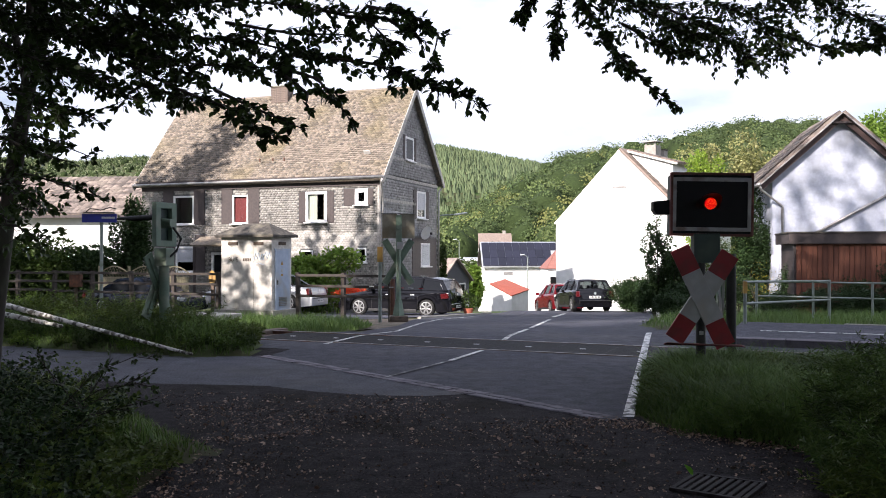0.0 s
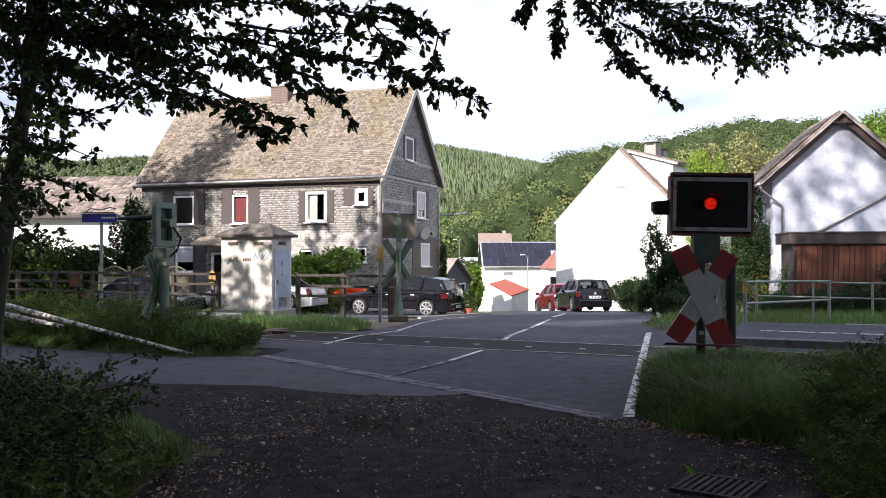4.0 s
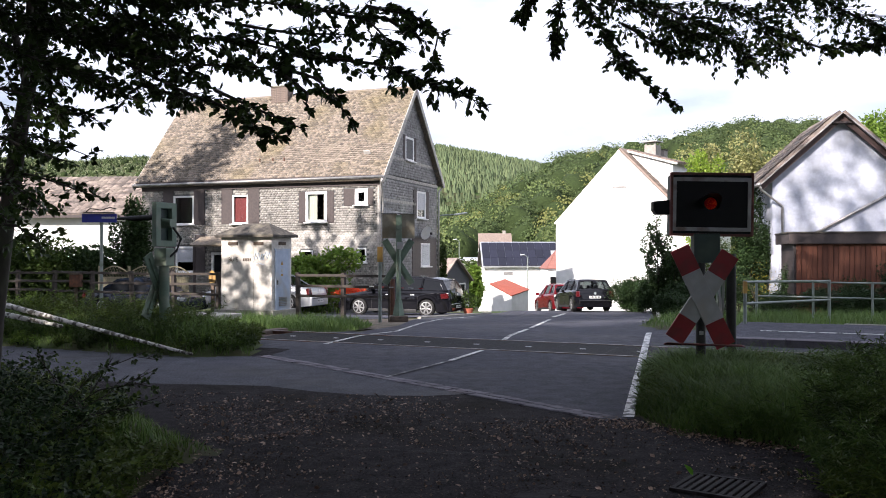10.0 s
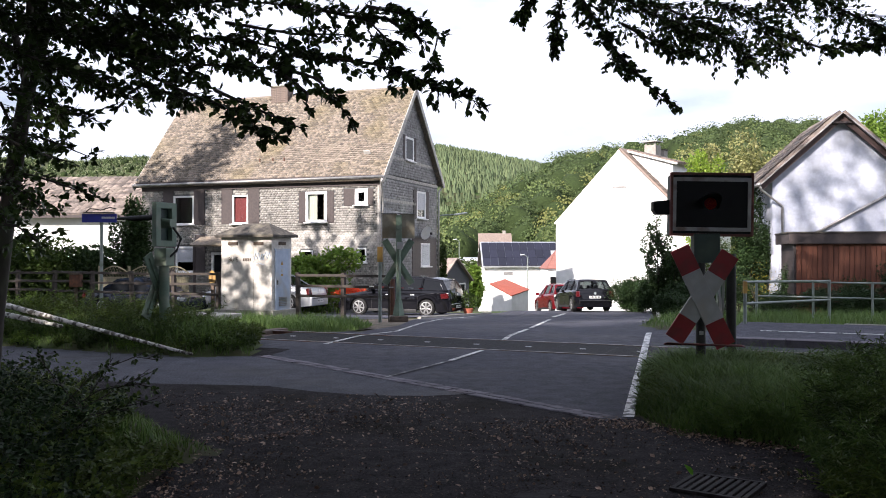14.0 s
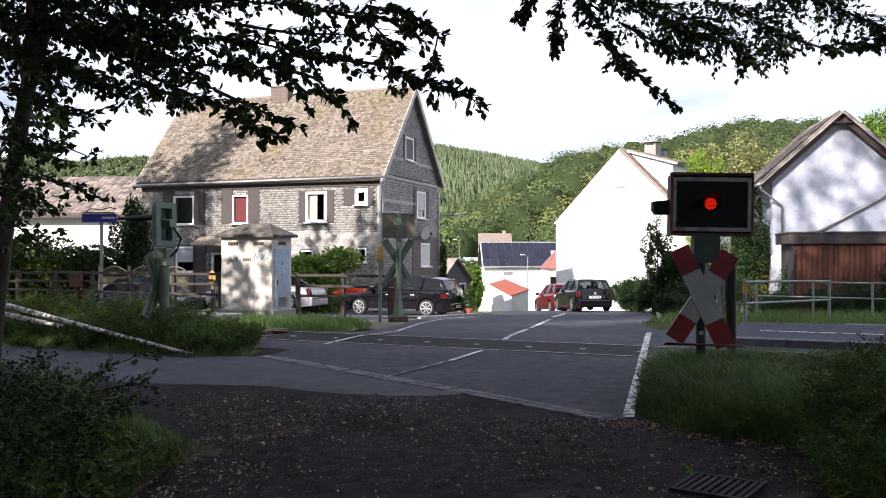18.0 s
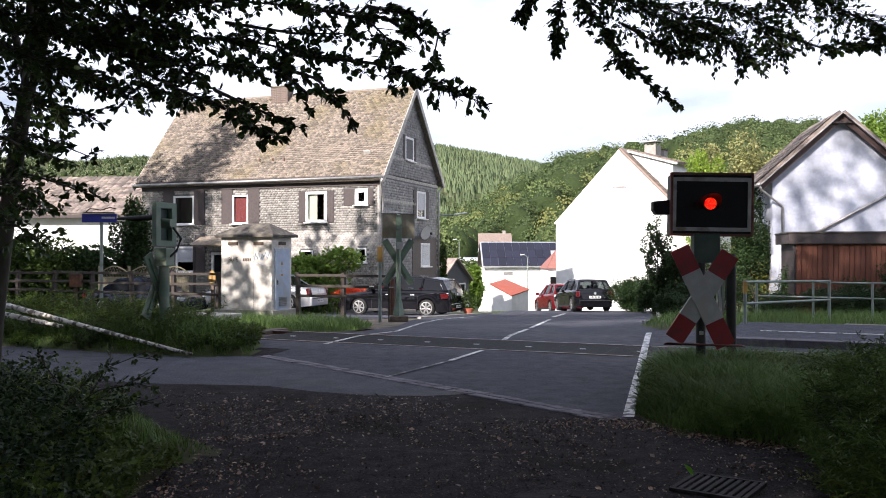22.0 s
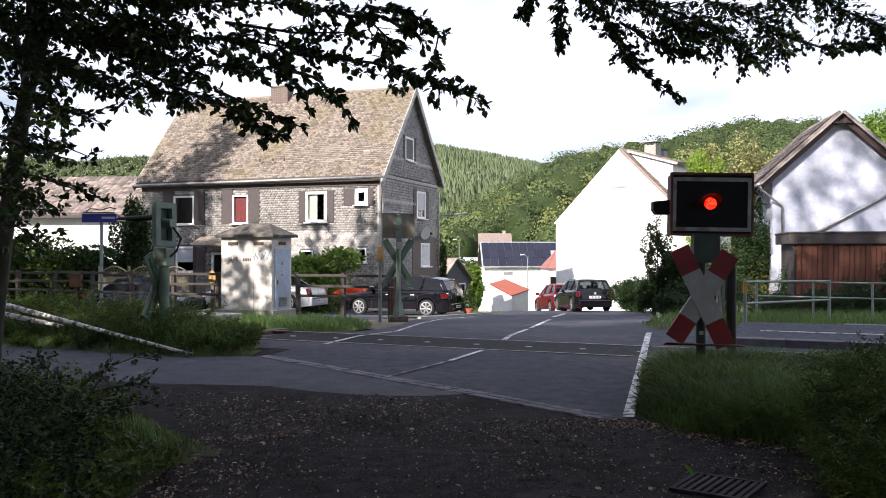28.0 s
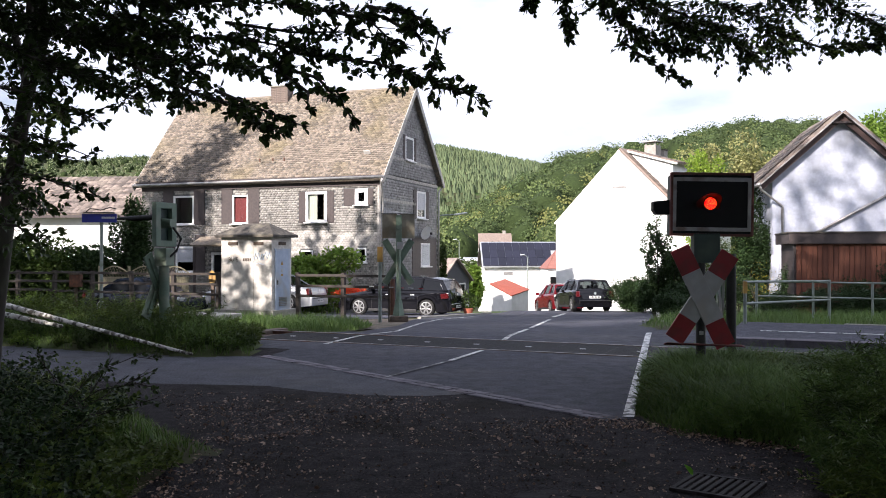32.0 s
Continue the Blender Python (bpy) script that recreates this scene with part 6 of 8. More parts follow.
    for s in (-1, 1):
        inner = []
        for x, z in g:
            z2 = zd + 0.03 if z < cz else z - 0.065
            x2 = x + (0.16 if x < cx else -0.16) * (1.0 if z < cz else 0.75)
            inner.append((x2, s * half_w(z2), z2))
        frame_part("window_frame", [(x, s * half_w(z), z) for x, z in g], inner, (0, s * 0.012, 0), paint)
        posts = [0.0] if tail == "saloon" else [0.0, -L * 0.5]
        for x0 in posts:
            z2 = height - 0.07
            bb = bmesh.new()
            rod(bb, (x0, s * half_w(zd), zd), (x0 - 0.05, s * half_w(z2), z2), 0.045, 0.04, 6)
            part("pillar", bb, paint, t)
        if tail == "wagon":
            bb = bmesh.new()
            pipe(bb, [(x, s * (half_w(z) + 0.022), z - 0.05) for x, z in ((g[0][0] + 0.18, zd + 0.08), (g[1][0] + 0.12, g[1][1]), g[2], (g[3][0] - 0.05, g[3][1]))], 0.011, 6)
            part("window_trim", bb, ALU, t, "chrome strip over the windows", smooth=True)
    for (xa, za), (xb, zb) in ((g[0], g[1]), (g[4], g[3])):
        out = [(xa, -half_w(za), za), (xa, half_w(za), za), (xb, half_w(zb), zb), (xb, -half_w(zb), zb)]
        c = Vector(((xa + xb) / 2, 0, (za + zb) / 2))
        inn = [tuple(c + Vector(((p[0] - c.x) * 0.78, p[1] * 0.87, (p[2] - c.z) * 0.78))) for p in out]
        frame_part("window_frame", out, inn, (-0.01 if xa < 0 else 0.01, 0, 0.008), paint)
    # wheels
    for x in (-base / 2, base / 2):
        for s in (-1, 1):
            wh = new("wheel")
            wh.parent = t
            wh.matrix_basis = pose(x, s * (hw - 0.115), wheel_r, 0, 0, 0 if s < 0 else 180)
            b = bmesh.new()
            bmesh.ops.create_cone(b, cap_ends=True, segments=28, radius1=wheel_r, radius2=wheel_r, depth=0.2, matrix=pose(0, 0, 0, 90, 0, 0))
            bmesh.ops.bevel(b, geom=[e for e in b.edges if len(e.link_faces) == 2 and e.calc_face_angle(0) > 1], offset=0.03, segments=2, affect="EDGES")
            part("tyre", b, TYRE, wh, smooth=False)
            b = bmesh.new()
            bmesh.ops.create_cone(b, cap_ends=True, segments=24, radius1=0.07, radius2=0.05, depth=0.03, matrix=pose(0, -0.11, 0, 90, 0, 0))
            for i in range(7):
                a = 360 / 7 * i
                cube(b, (0.05, 0.025, wheel_r * 0.62), (math.sin(radians(a)) * wheel_r * 0.38, -0.108, math.cos(radians(a)) * wheel_r * 0.38), (0, a, 0), 0.008)
            ring = []
            for r, y in ((wheel_r * 0.76, -0.115), (wheel_r * 0.64, -0.118)):
                ring.append([b.verts.new((r * math.cos(2 * math.pi * q / 28), y, r * math.sin(2 * math.pi * q / 28))) for q in range(28)])
            for q in range(28):
                b.faces.new((ring[0][q], ring[0][(q + 1) % 28], ring[1][(q + 1) % 28], ring[1][q]))
            part("rim", b, ALLOY, wh)
    # lights, bumpers, plate, mirrors
    for s in (-1, 1):
        if tail == "wagon":
            slab("tail_light", (0.34, 0.1, 0.2), (-L + 0.2, s * (hw - 0.055), 0.76 * k), TAIL, t, "wide red tail light", (0, 6, s * -9), 0.03)
        else:
            slab("tail_light", (0.14, 0.2, 0.26), (-L + 0.07, s * (hw - 0.12), 0.77 * k), TAIL, t, "red tail light", (0, 8, s * -14), 0.04)
        slab("headlight", (0.26, 0.28, 0.13), (L - 0.22, s * (hw - 0.2), 0.66 * k), ALU, t, "clear headlight", (0, 10, s * -20), 0.03)
        slab("mirror", (0.12, 0.2, 0.13), (L * 0.36, s * (hw + 0.07), 0.99 * k), paint, t, bevel=0.03)
        for xd in (0.12 * L, -0.32 * L):
            slab("door_handle", (0.16, 0.03, 0.03), (xd - 0.1, s * (hw + 0.0), 0.79 * k), ALU if tail == "wagon" else paint, t)
        for xd in (0.36 * L, -0.04 * L, -0.46 * L):
            slab("door_gap", (0.012, 0.006, 0.5 * k), (xd, s * (hw + 0.0015), 0.52 * k), PLASTIC, t, bevel=0.001)
        slab("sill", (base - 0.8, 0.06, 0.1), (0, s * (hw - 0.04), 0.22), PLASTIC, t)
    slab("rear_bumper", (0.2, width * 0.86, 0.36), (-L + 0.06, 0, 0.36), paint, t, bevel=0.07)
    slab("front_bumper", (0.16, width * 0.84, 0.24), (L - 0.05, 0, 0.36), paint, t, bevel=0.05)
    slab("bumper_trim", (0.03, width * 0.8, 0.025), (-L - 0.045, 0, 0.47), ALU if tail == "wagon" else PLASTIC, t, bevel=0.008)
    pl = slab("number_plate", (0.012, 0.52, 0.11), (-L - 0.05 if tail != "hatch" else -L - 0.012, 0, 0.63 if tail == "hatch" else 0.36), PLATE_WHITE, t, "white number plate with dark bars")
    for i in range(7):
        slab("plate_bar", (0.004, 0.04, 0.07), (-0.007, -0.2 + 0.066 * i, 0), PLASTIC, pl)
    b = bmesh.new()
    bmesh.ops.create_cone(b, cap_ends=True, segments=20, radius1=0.055, radius2=0.05, depth=0.015, matrix=pose(-L - 0.004, 0, 0.8 * k, 0, 90, 0))
    part("badge", b, ALU, t)
    return t


wagon = car("estate_car", pose(-1.6, 33.6, -0.79, 0, 0, 159), CAR_BLACK, "black estate car with alloy wheels parked before the house", 4.6, 1.77, 1.46, 2.76, "wagon")
golf = car("hatchback", pose(6.4, 40.3, -1.07, 0, 2.5, 97), CAR_BLACK, "black hatchback parked at the roadside, seen from behind", 4.15, 1.74, 1.44, 2.51, "hatch")
red = car("hatchback", pose(6.0, 45.6, -1.5, 0, 4, 100), CAR_RED, "small red hatchback parked ahead of the black one", 3.8, 1.66, 1.45, 2.4, "hatch", 0.29)
coupe = car("coupe", pose(-6.9, 34.2, -0.62, 0, 0, 164), CAR_SILVER, "silver coupe parked behind the fence", 4.5, 1.8, 1.38, 2.7, "saloon")
dark = car("saloon", pose(-11.6, 34.2, -0.82, 0, 0, -18), CAR_NAVY, "dark blue saloon parked behind the fence", 4.6, 1.76, 1.43, 2.7, "saloon")


# ---- fences ----
def wood_fence(a, b_, n, group):
    t = thing("wooden_fence", pose(a[0], a[1], 0), "brown weathered post-and-rail fence along the street", "fence", group)
    dx, dy = b_[0] - a[0], b_[1] - a[1]
    ln_ = math.hypot(dx, dy)
    ang = math.degrees(math.atan2(dy, dx))
    r = random.Random(int(ln_ * 100))
    for i in range(n + 1):
        f = i / n
        z = float(gz(a[0] + dx * f, a[1] + dy * f))
        slab("post", (0.11, 0.11, 1.15 - z), (dx * f, dy * f, (0.98 + z - 0.17) / 2), WOOD_BROWN, t, turn=(r.uniform(-2, 2), r.uniform(-2, 2), ang))
    for hgt in (0.9, 0.61, 0.31):
        for i in range(n):
            f0, f1 = i / n, (i + 1) / n
            b = bmesh.new()
            cube(b, (ln_ / n + 0.05, 0.045, 0.075), bevel=0.01)
            part("rail", b, WOOD_BROWN, t, "", pose(dx * (f0 + f1) / 2 + 0.07 * dy / ln_, dy * (f0 + f1) / 2 - 0.07 * dx / ln_, hgt + r.uniform(-0.02, 0.02), 0, r.uniform(-0.6, 0.6), ang))


wood_fence((-17.5, 31.1), (-6.75, 26.3), 7, "street fences")
wood_fence((-4.2, 25.4), (-1.45, 24.2), 2, "street fences")


def steel_fence(places, rails, group):
    """Posts at places (x, y, foot, top), and rails at shares of their height."""
    x0, y0 = places[0][:2]
    t = thing("steel_railing", pose(x0, y0, 0), "galvanised tubular railing with two rails", "railing", group)
    for x, y, lo, hi in places:
        b = bmesh.new()
        rod(b, (x - x0, y - y0, lo - 0.15), (x - x0, y - y0, hi + 0.03), 0.034, seg=10)
        part("post", b, GALV, t, smooth=True)
    for drop in rails:
        for p, q in zip(places, places[1:]):
            b = bmesh.new()
            rod(b, (p[0] - x0, p[1] - y0, p[3] - drop), (q[0] - x0, q[1] - y0, q[3] - drop), 0.024, seg=10)
            part("rail", b, GALV, t, smooth=True)
    return t


near_rail = steel_fence([(6.0, 17.4, 0.0, 0.95), (8.95, 20.3, -0.2, 0.88)], (0.0, 0.43), "railings by the platform")
slab("post_sleeve", (0.075, 0.075, 0.24), (0, 0, 0.84), YELLOW, near_rail, "weathered yellow sleeve on the end post", bevel=0.01)
steel_fence([(8.95 + 1.36 * i, 25.0 - 0.6 * i, -0.4 + 0.02 * i, 0.74 - 0.012 * i) for i in range(7)], (0.0, 0.42), "railings by the platform")


def station_sign():
    t = thing("platform_sign", pose(-11.7, 30.0, -0.6, 0, 0, 6), "blue station name board on a grey post", "sign")
    b = bmesh.new()
    rod(b, (0, 0, 0), (0, 0, 3.2), 0.06, seg=12)
    part("post", b, GALV, t, smooth=True)
    slab("board", (1.15, 0.07, 0.3), (-0.05, -0.08, 3.35), BLUE_SIGN, t, "dark blue board", bevel=0.01)
    for i in range(8):
        slab("letter_bar", (0.05, 0.006, 0.07), (0.06 + i * 0.055, -0.118, 3.36), SIGN_WHITE, t)
    slab("cap", (1.0, 0.2, 0.04), (-0.05, -0.08, 3.53), POST_DARK, t)
    b = bmesh.new()
    pipe(b, [(-0.5, -0.08, 3.55), (-0.35, -0.1, 3.68), (0, -0.1, 3.62), (0.3, -0.1, 3.72), (0.5, -0.1, 3.66)], 0.02, 6)
    part("lamp_bracket", b, POST_DARK, t, smooth=True)


station_sign()


def white_pole():
    t = thing("white_pole", pose(0, 0, 0), "peeling white boom pole sloping down beside the lane", "pole")
    b = bmesh.new()
    pipe(b, [(-3.62, 12.65, 0.05), (-4.6, 13.1, 0.22), (-5.6, 13.55, 0.4), (-6.6, 14.0, 0.58), (-8.2, 14.72, 0.87)], [0.022, 0.027, 0.034, 0.043, 0.056], 12)
    part("pole", b, POLE_WHITE, t, smooth=True)
    b = bmesh.new()
    pipe(b, [(-6.0, 13.8, 0.36), (-7.0, 14.2, 0.5), (-8.2, 14.75, 0.66)], [0.03, 0.045, 0.05], 10)
    part("lower_pole", b, POLE_WHITE, t, smooth=True)
    for y, x, z in ((14.6, -7.9, 0.8),):
        b = bmesh.new()
        rod(b, (x, y, -0.1), (x, y, z), 0.04, seg=8)
        part("support", b, WOOD_GREY, t)


white_pole()


def drain():
    t = thing("drain_grate", pose(1.75, 5.57, 0.004, 0, 0, -35) @ Matrix.Diagonal((0.76, 0.84, 1, 1)), "cast-iron street drain grate", "grate")
    b = bmesh.new()
    for s in (-1, 1):
        cube(b, (0.62, 0.04, 0.03), (0, s * 0.27, 0.004), bevel=0.005)
        cube(b, (0.04, 0.5, 0.03), (s * 0.29, 0, 0.004), bevel=0.005)
    part("frame", b, IRON, t)
    for i in range(8):
        slab("bar", (0.04, 0.5, 0.028), (-0.235 + 0.067 * i, 0, 0.004), IRON, t)
    # Thin dark sheet in place of the shade below the bars
    slab("pit", (0.56, 0.5, 0.002), (0, 0, -0.001), SETT, t)
    st = thing("setts", pose(1.16, 5.0, 0.0, 0, 0, -22), "worn dark paving bricks beside the drain", "paving", kind="structure")
    me = bpy.data.meshes.new("brick")
    b = cube(bmesh.new(), (0.2, 0.14, 0.03), bevel=0.008)
    b.to_mesh(me)
    b.free()
    me.materials.append(SETT)
    r = random.Random(2)
    for i in range(7):
        for j in range(6):
            shared("brick", me, st, pose(-0.7 + i * 0.208 + 0.1 * (j % 2), -0.5 + j * 0.148, -0.004 + r.uniform(-0.004, 0.003), r.uniform(-1, 1), r.uniform(-1, 1), r.uniform(-2, 2)))


drain()


# ---- smaller things beyond the track ----
def trellis():
    t = thing("trellis_fence", pose(-14.0, 37.3, -0.72, 0, 0, -18), "arched wooden trellis fence before the hedge", "fence")
    for i in range(3):
        p = new("panel")
        p.parent = t
        p.matrix_basis = pose(i * 1.5, 0, 0)
        b = bmesh.new()
        pipe(b, [(-0.7 + 1.4 * k / 10, 0, 1.45 + 0.28 * math.sin(math.pi * k / 10)) for k in range(11)], 0.03, 5)
        cube(b, (1.4, 0.05, 0.06), (0, 0, 1.25), bevel=0.006)
        cube(b, (1.4, 0.05, 0.06), (0, 0, 0.35), bevel=0.006)
        part("arch", b, TRELLIS, p)
        b = bmesh.new()
        for k in range(9):
            x = -0.6 + 0.15 * k
            top = 1.45 + 0.28 * math.sin(math.pi * (x + 0.7) / 1.4)
            for s in (-1, 1):
                x2 = max(-0.68, min(0.68, x + s * 0.22))
                rod(b, (x, 0.01 * s, 1.26), (x2, 0.01 * s, min(top, 1.44 + 0.28 * math.sin(math.pi * (x2 + 0.7) / 1.4))), 0.009, seg=4)
        part("lattice", b, TRELLIS, p)
        for k in range(12):
            slab("slat", (0.1, 0.02, 0.9), (-0.62 + 0.113 * k, 0, 0.8), TRELLIS, p)
        slab("post", (0.09, 0.09, 1.75), (-0.75, 0, 0.87), TRELLIS, p)


def small_signs():
    t = thing("oval_sign", pose(-7.05, 26.75, -0.2, 0, 0, -10), "yellow oval hydrant sign on a wooden post", "sign")
    slab("post", (0.1, 0.1, 1.25), (0, 0.06, 0.55), WOOD_GREY, t)
    b = bmesh.new()
    bmesh.ops.create_cone(b, cap_ends=True, segments=24, radius1=0.15, radius2=0.15, depth=0.02, matrix=pose(0, 0, 1.0, 90, 0, 0) @ Matrix.Diagonal((0.75, 1.45, 1, 1)))
    part("plate", b, YELLOW, t, "worn yellow plate")
    slab("bar", (0.03, 0.006, 0.24), (0, -0.013, 0.98), RUST, t)
    slab("bar", (0.1, 0.006, 0.03), (0, -0.0135, 1.09), RUST, t)
    p = thing("litter_bin", pose(-11.9, 28.4, -0.45), "rust-orange box on the fence post", "bin")
    slab("box", (0.34, 0.25, 0.4), (0, 0, 1.1), RUST, p, bevel=0.02)
    slab("lid", (0.38, 0.3, 0.05), (0, 0, 1.33), WOOD_GREY, p)
    slab("leg", (0.08, 0.08, 0.95), (0, 0, 0.45), WOOD_GREY, p)
    q = thing("barrier_stake", pose(-1.23, 21.3, -0.15), "rusty stake with red and white tape", "stake")
    b = bmesh.new()
    rod(b, (0, 0, 0), (0, 0, 1.05), 0.06, 0.055, 8)
    part("stake", b, RUST, q, smooth=True)
    for i in range(6):
        slab("tape_band", (0.12, 0.01, 0.025), (-0.5 + 0.24 * i, -0.07, 0.87 - 0.01 * i), SIGN_RED if i % 2 else SIGN_WHITE, q)
    pl = thing("flower_pot", pose(0.95, 33.0, -0.8), "terracotta flower pot beside the estate car", "pot")
    b = bmesh.new()
    rod(b, (0, 0, 0), (0, 0, 0.28), 0.14, 0.19, 16)
    part("pot", b, TERRA, pl, smooth=True)
    tagged(foliage("plant", 77, 500, (0, 0, 0.55), (0.35, 0.3, 0.35), 0.08, LEAF_SHRUB, pl), kind="stuff")


def street_lamp(at, pole_h, arm, label, scale=1.0):
    t = thing("street_lamp", pose(*at), label, "street lamp", "street lamps")
    b = bmesh.new()
    rod(b, (0, 0, 0), (0, 0, pole_h), 0.07 * scale, 0.045 * scale, 10)
    part("pole", b, GALV, t, smooth=True)
    b = bmesh.new()
    pipe(b, [(0, 0, pole_h - 0.02), (arm * 0.3, 0, pole_h + 0.14 * scale), (arm * 0.85, 0, pole_h + 0.2 * scale)], 0.035 * scale, 8)
    part("arm", b, GALV, t, smooth=True)
    b = bmesh.new()
    cube(b, (min(0.75, abs(arm) * 0.8), 0.26 * scale, 0.1 * scale), (arm * 0.9, 0, pole_h + 0.22 * scale), (0, -8, 0), 0.04 * scale)
    part("lamp_head", b, ALU, t, "pale grey lamp head")
    return t


trellis()
small_signs()
street_lamp((-0.6, 48.5, -1.8), 5.35, 1.75, "grey street lamp behind the slate house")
street_lamp((7.35, 76, -4.4), 5.7, -0.5, "slim street lamp before the solar house")
street_lamp((2.0, 108, -6.4), 9.6, -0.6, "distant street lamp on the valley road")

# kerb of the road beyond the crossing
for (x0, y0), (x1, y1), n in (((5.6, 22.4), (8.7, 35.5), 14), ((-0.75, 27.6), (1.9, 35.0), 8)):
    k = thing("kerb", pose(0, 0, 0), "row of grey concrete kerb stones along the road", "kerb", kind="structure")
    for i in range(n):
        f = (i + 0.5) / n
        x, y = x0 + (x1 - x0) * f, y0 + (y1 - y0) * f
        slab("kerb_stone", (math.hypot(x1 - x0, y1 - y0) / n - 0.012, 0.12, 0.2), (x, y, float(gz(x, y)) - 0.03), CONCRETE, k, turn=(0, 2.5, math.degrees(math.atan2(y1 - y0, x1 - x0))), bevel=0.015)


# a fresh green leaf standing by the drain, and tar seams in the old asphalt
fl = thing("green_leaf", pose(1.66, 5.8, 0.03), "fresh bright green leaf lying beside the drain", "leaf")
part("blade", prism(bmesh.new(), [(-0.012, 0.0), (0.014, 0.03), (0.018, 0.07), (-0.012, 0.125), (-0.022, 0.08), (-0.022, 0.03)], 0.003), FRESH_LEAF, fl, "", pose(0, 0, 0, -40, -35, 0) @ Matrix.Diagonal((0.75, 1, 0.75, 1)))
seams = thing("tar_seams", pose(0, 0, 0), "dark tar seams and cracks in the worn asphalt", "seam", kind="structure")
rs = random.Random(6)
for (x0, y0), (x1, y1), w in (((-3.7, 11.2), (-2.35, 10.95), 0.02), ((-2.35, 10.95), (-1.74, 10.25), 0.014), ((-1.74, 10.25), (-0.8, 9.2), 0.016), ((-0.8, 9.2), (-0.3, 8.7), 0.012), ((-1.3, 6.8), (1.3, 6.3), 0.008),
                              ((0.2, 11.2), (2.3, 10.4), 0.015), ((1.6, 20.4), (5.0, 19.0), 0.05), ((0.9, 22.6), (5.6, 21.2), 0.04)):
    pts = [(x0 + (x1 - x0) * i / 14 + rs.uniform(-0.03, 0.03) * (0 < i < 14), y0 + (y1 - y0) * i / 14 + rs.uniform(-0.04, 0.04) * (0 < i < 14)) for i in range(15)]
    strip("seam", pts, w, 0.0075, TAR, seams, step=5)

# ---- overhanging trees ----
SWAY = {}


def spray(t, seed, pts, leaves, spread, size, group, wood=0.014):
    """A leafy branch along points: the wood, and its leaves as a part of it. It swings about its first point."""
    rng = np.random.default_rng(seed)
    o = Vector(pts[0])
    P = np.array(pts)
    base = np.array(t.matrix_basis.translation)
    b = bmesh.new()
    pipe(b, [Vector(p) - o for p in pts], [max(0.003, wood * (1 - 0.75 * i / (len(pts) - 1))) for i in range(len(pts))], 6)
    seg = rng.integers(0, len(pts) - 1, leaves)
    f = rng.random((leaves, 1))
    c = P[seg] * (1 - f) + P[seg + 1] * f
    along = (seg[:, None] + f) / (len(pts) - 1)
    # side twigs hold the leaves in flat fans
    twigs = max(4, leaves // 9)
    ts = rng.integers(0, len(pts) - 1, twigs)
    tf = rng.random((twigs, 1))
    tp = P[ts] * (1 - tf) + P[ts + 1] * tf
    way = unit(P[ts + 1] - P[ts])
    td = unit(way * 0.9 + rng.normal(0, 0.75, (twigs, 3)) * np.array((1, 1, 0.55)))
    tl = spread * 1.7 * rng.uniform(0.4, 1.1, (twigs, 1)) * (1.1 - 0.5 * (ts[:, None] + tf) / (len(pts) - 1))
    which = rng.integers(0, twigs, leaves)
    r = rng.random((leaves, 1)) ** 0.7
    place = tp[which] + td[which] * tl[which] * r + rng.normal(0, size * 0.12, (leaves, 3))
    place[:, 2] -= 0.12 * (tl[which][:, 0] * r[:, 0]) ** 1.0
    for k in range(twigs):
        rod(b, Vector(tp[k]) - o, Vector(tp[k] + td[k] * tl[k]) - o, 0.004, 0.0015, 3, False)
    ob = part("branch", b, TWIG, t, "", Matrix.Translation(o - Vector(base)))
    v, fc = leaf_arrays(rng, place - np.array(o), td[which], size, True, 0.2, 0.65)
    mesh_object("leaves", v, fc, LEAF_BEECH, ob)
    SWAY.setdefault(group, []).append(ob)
    return ob


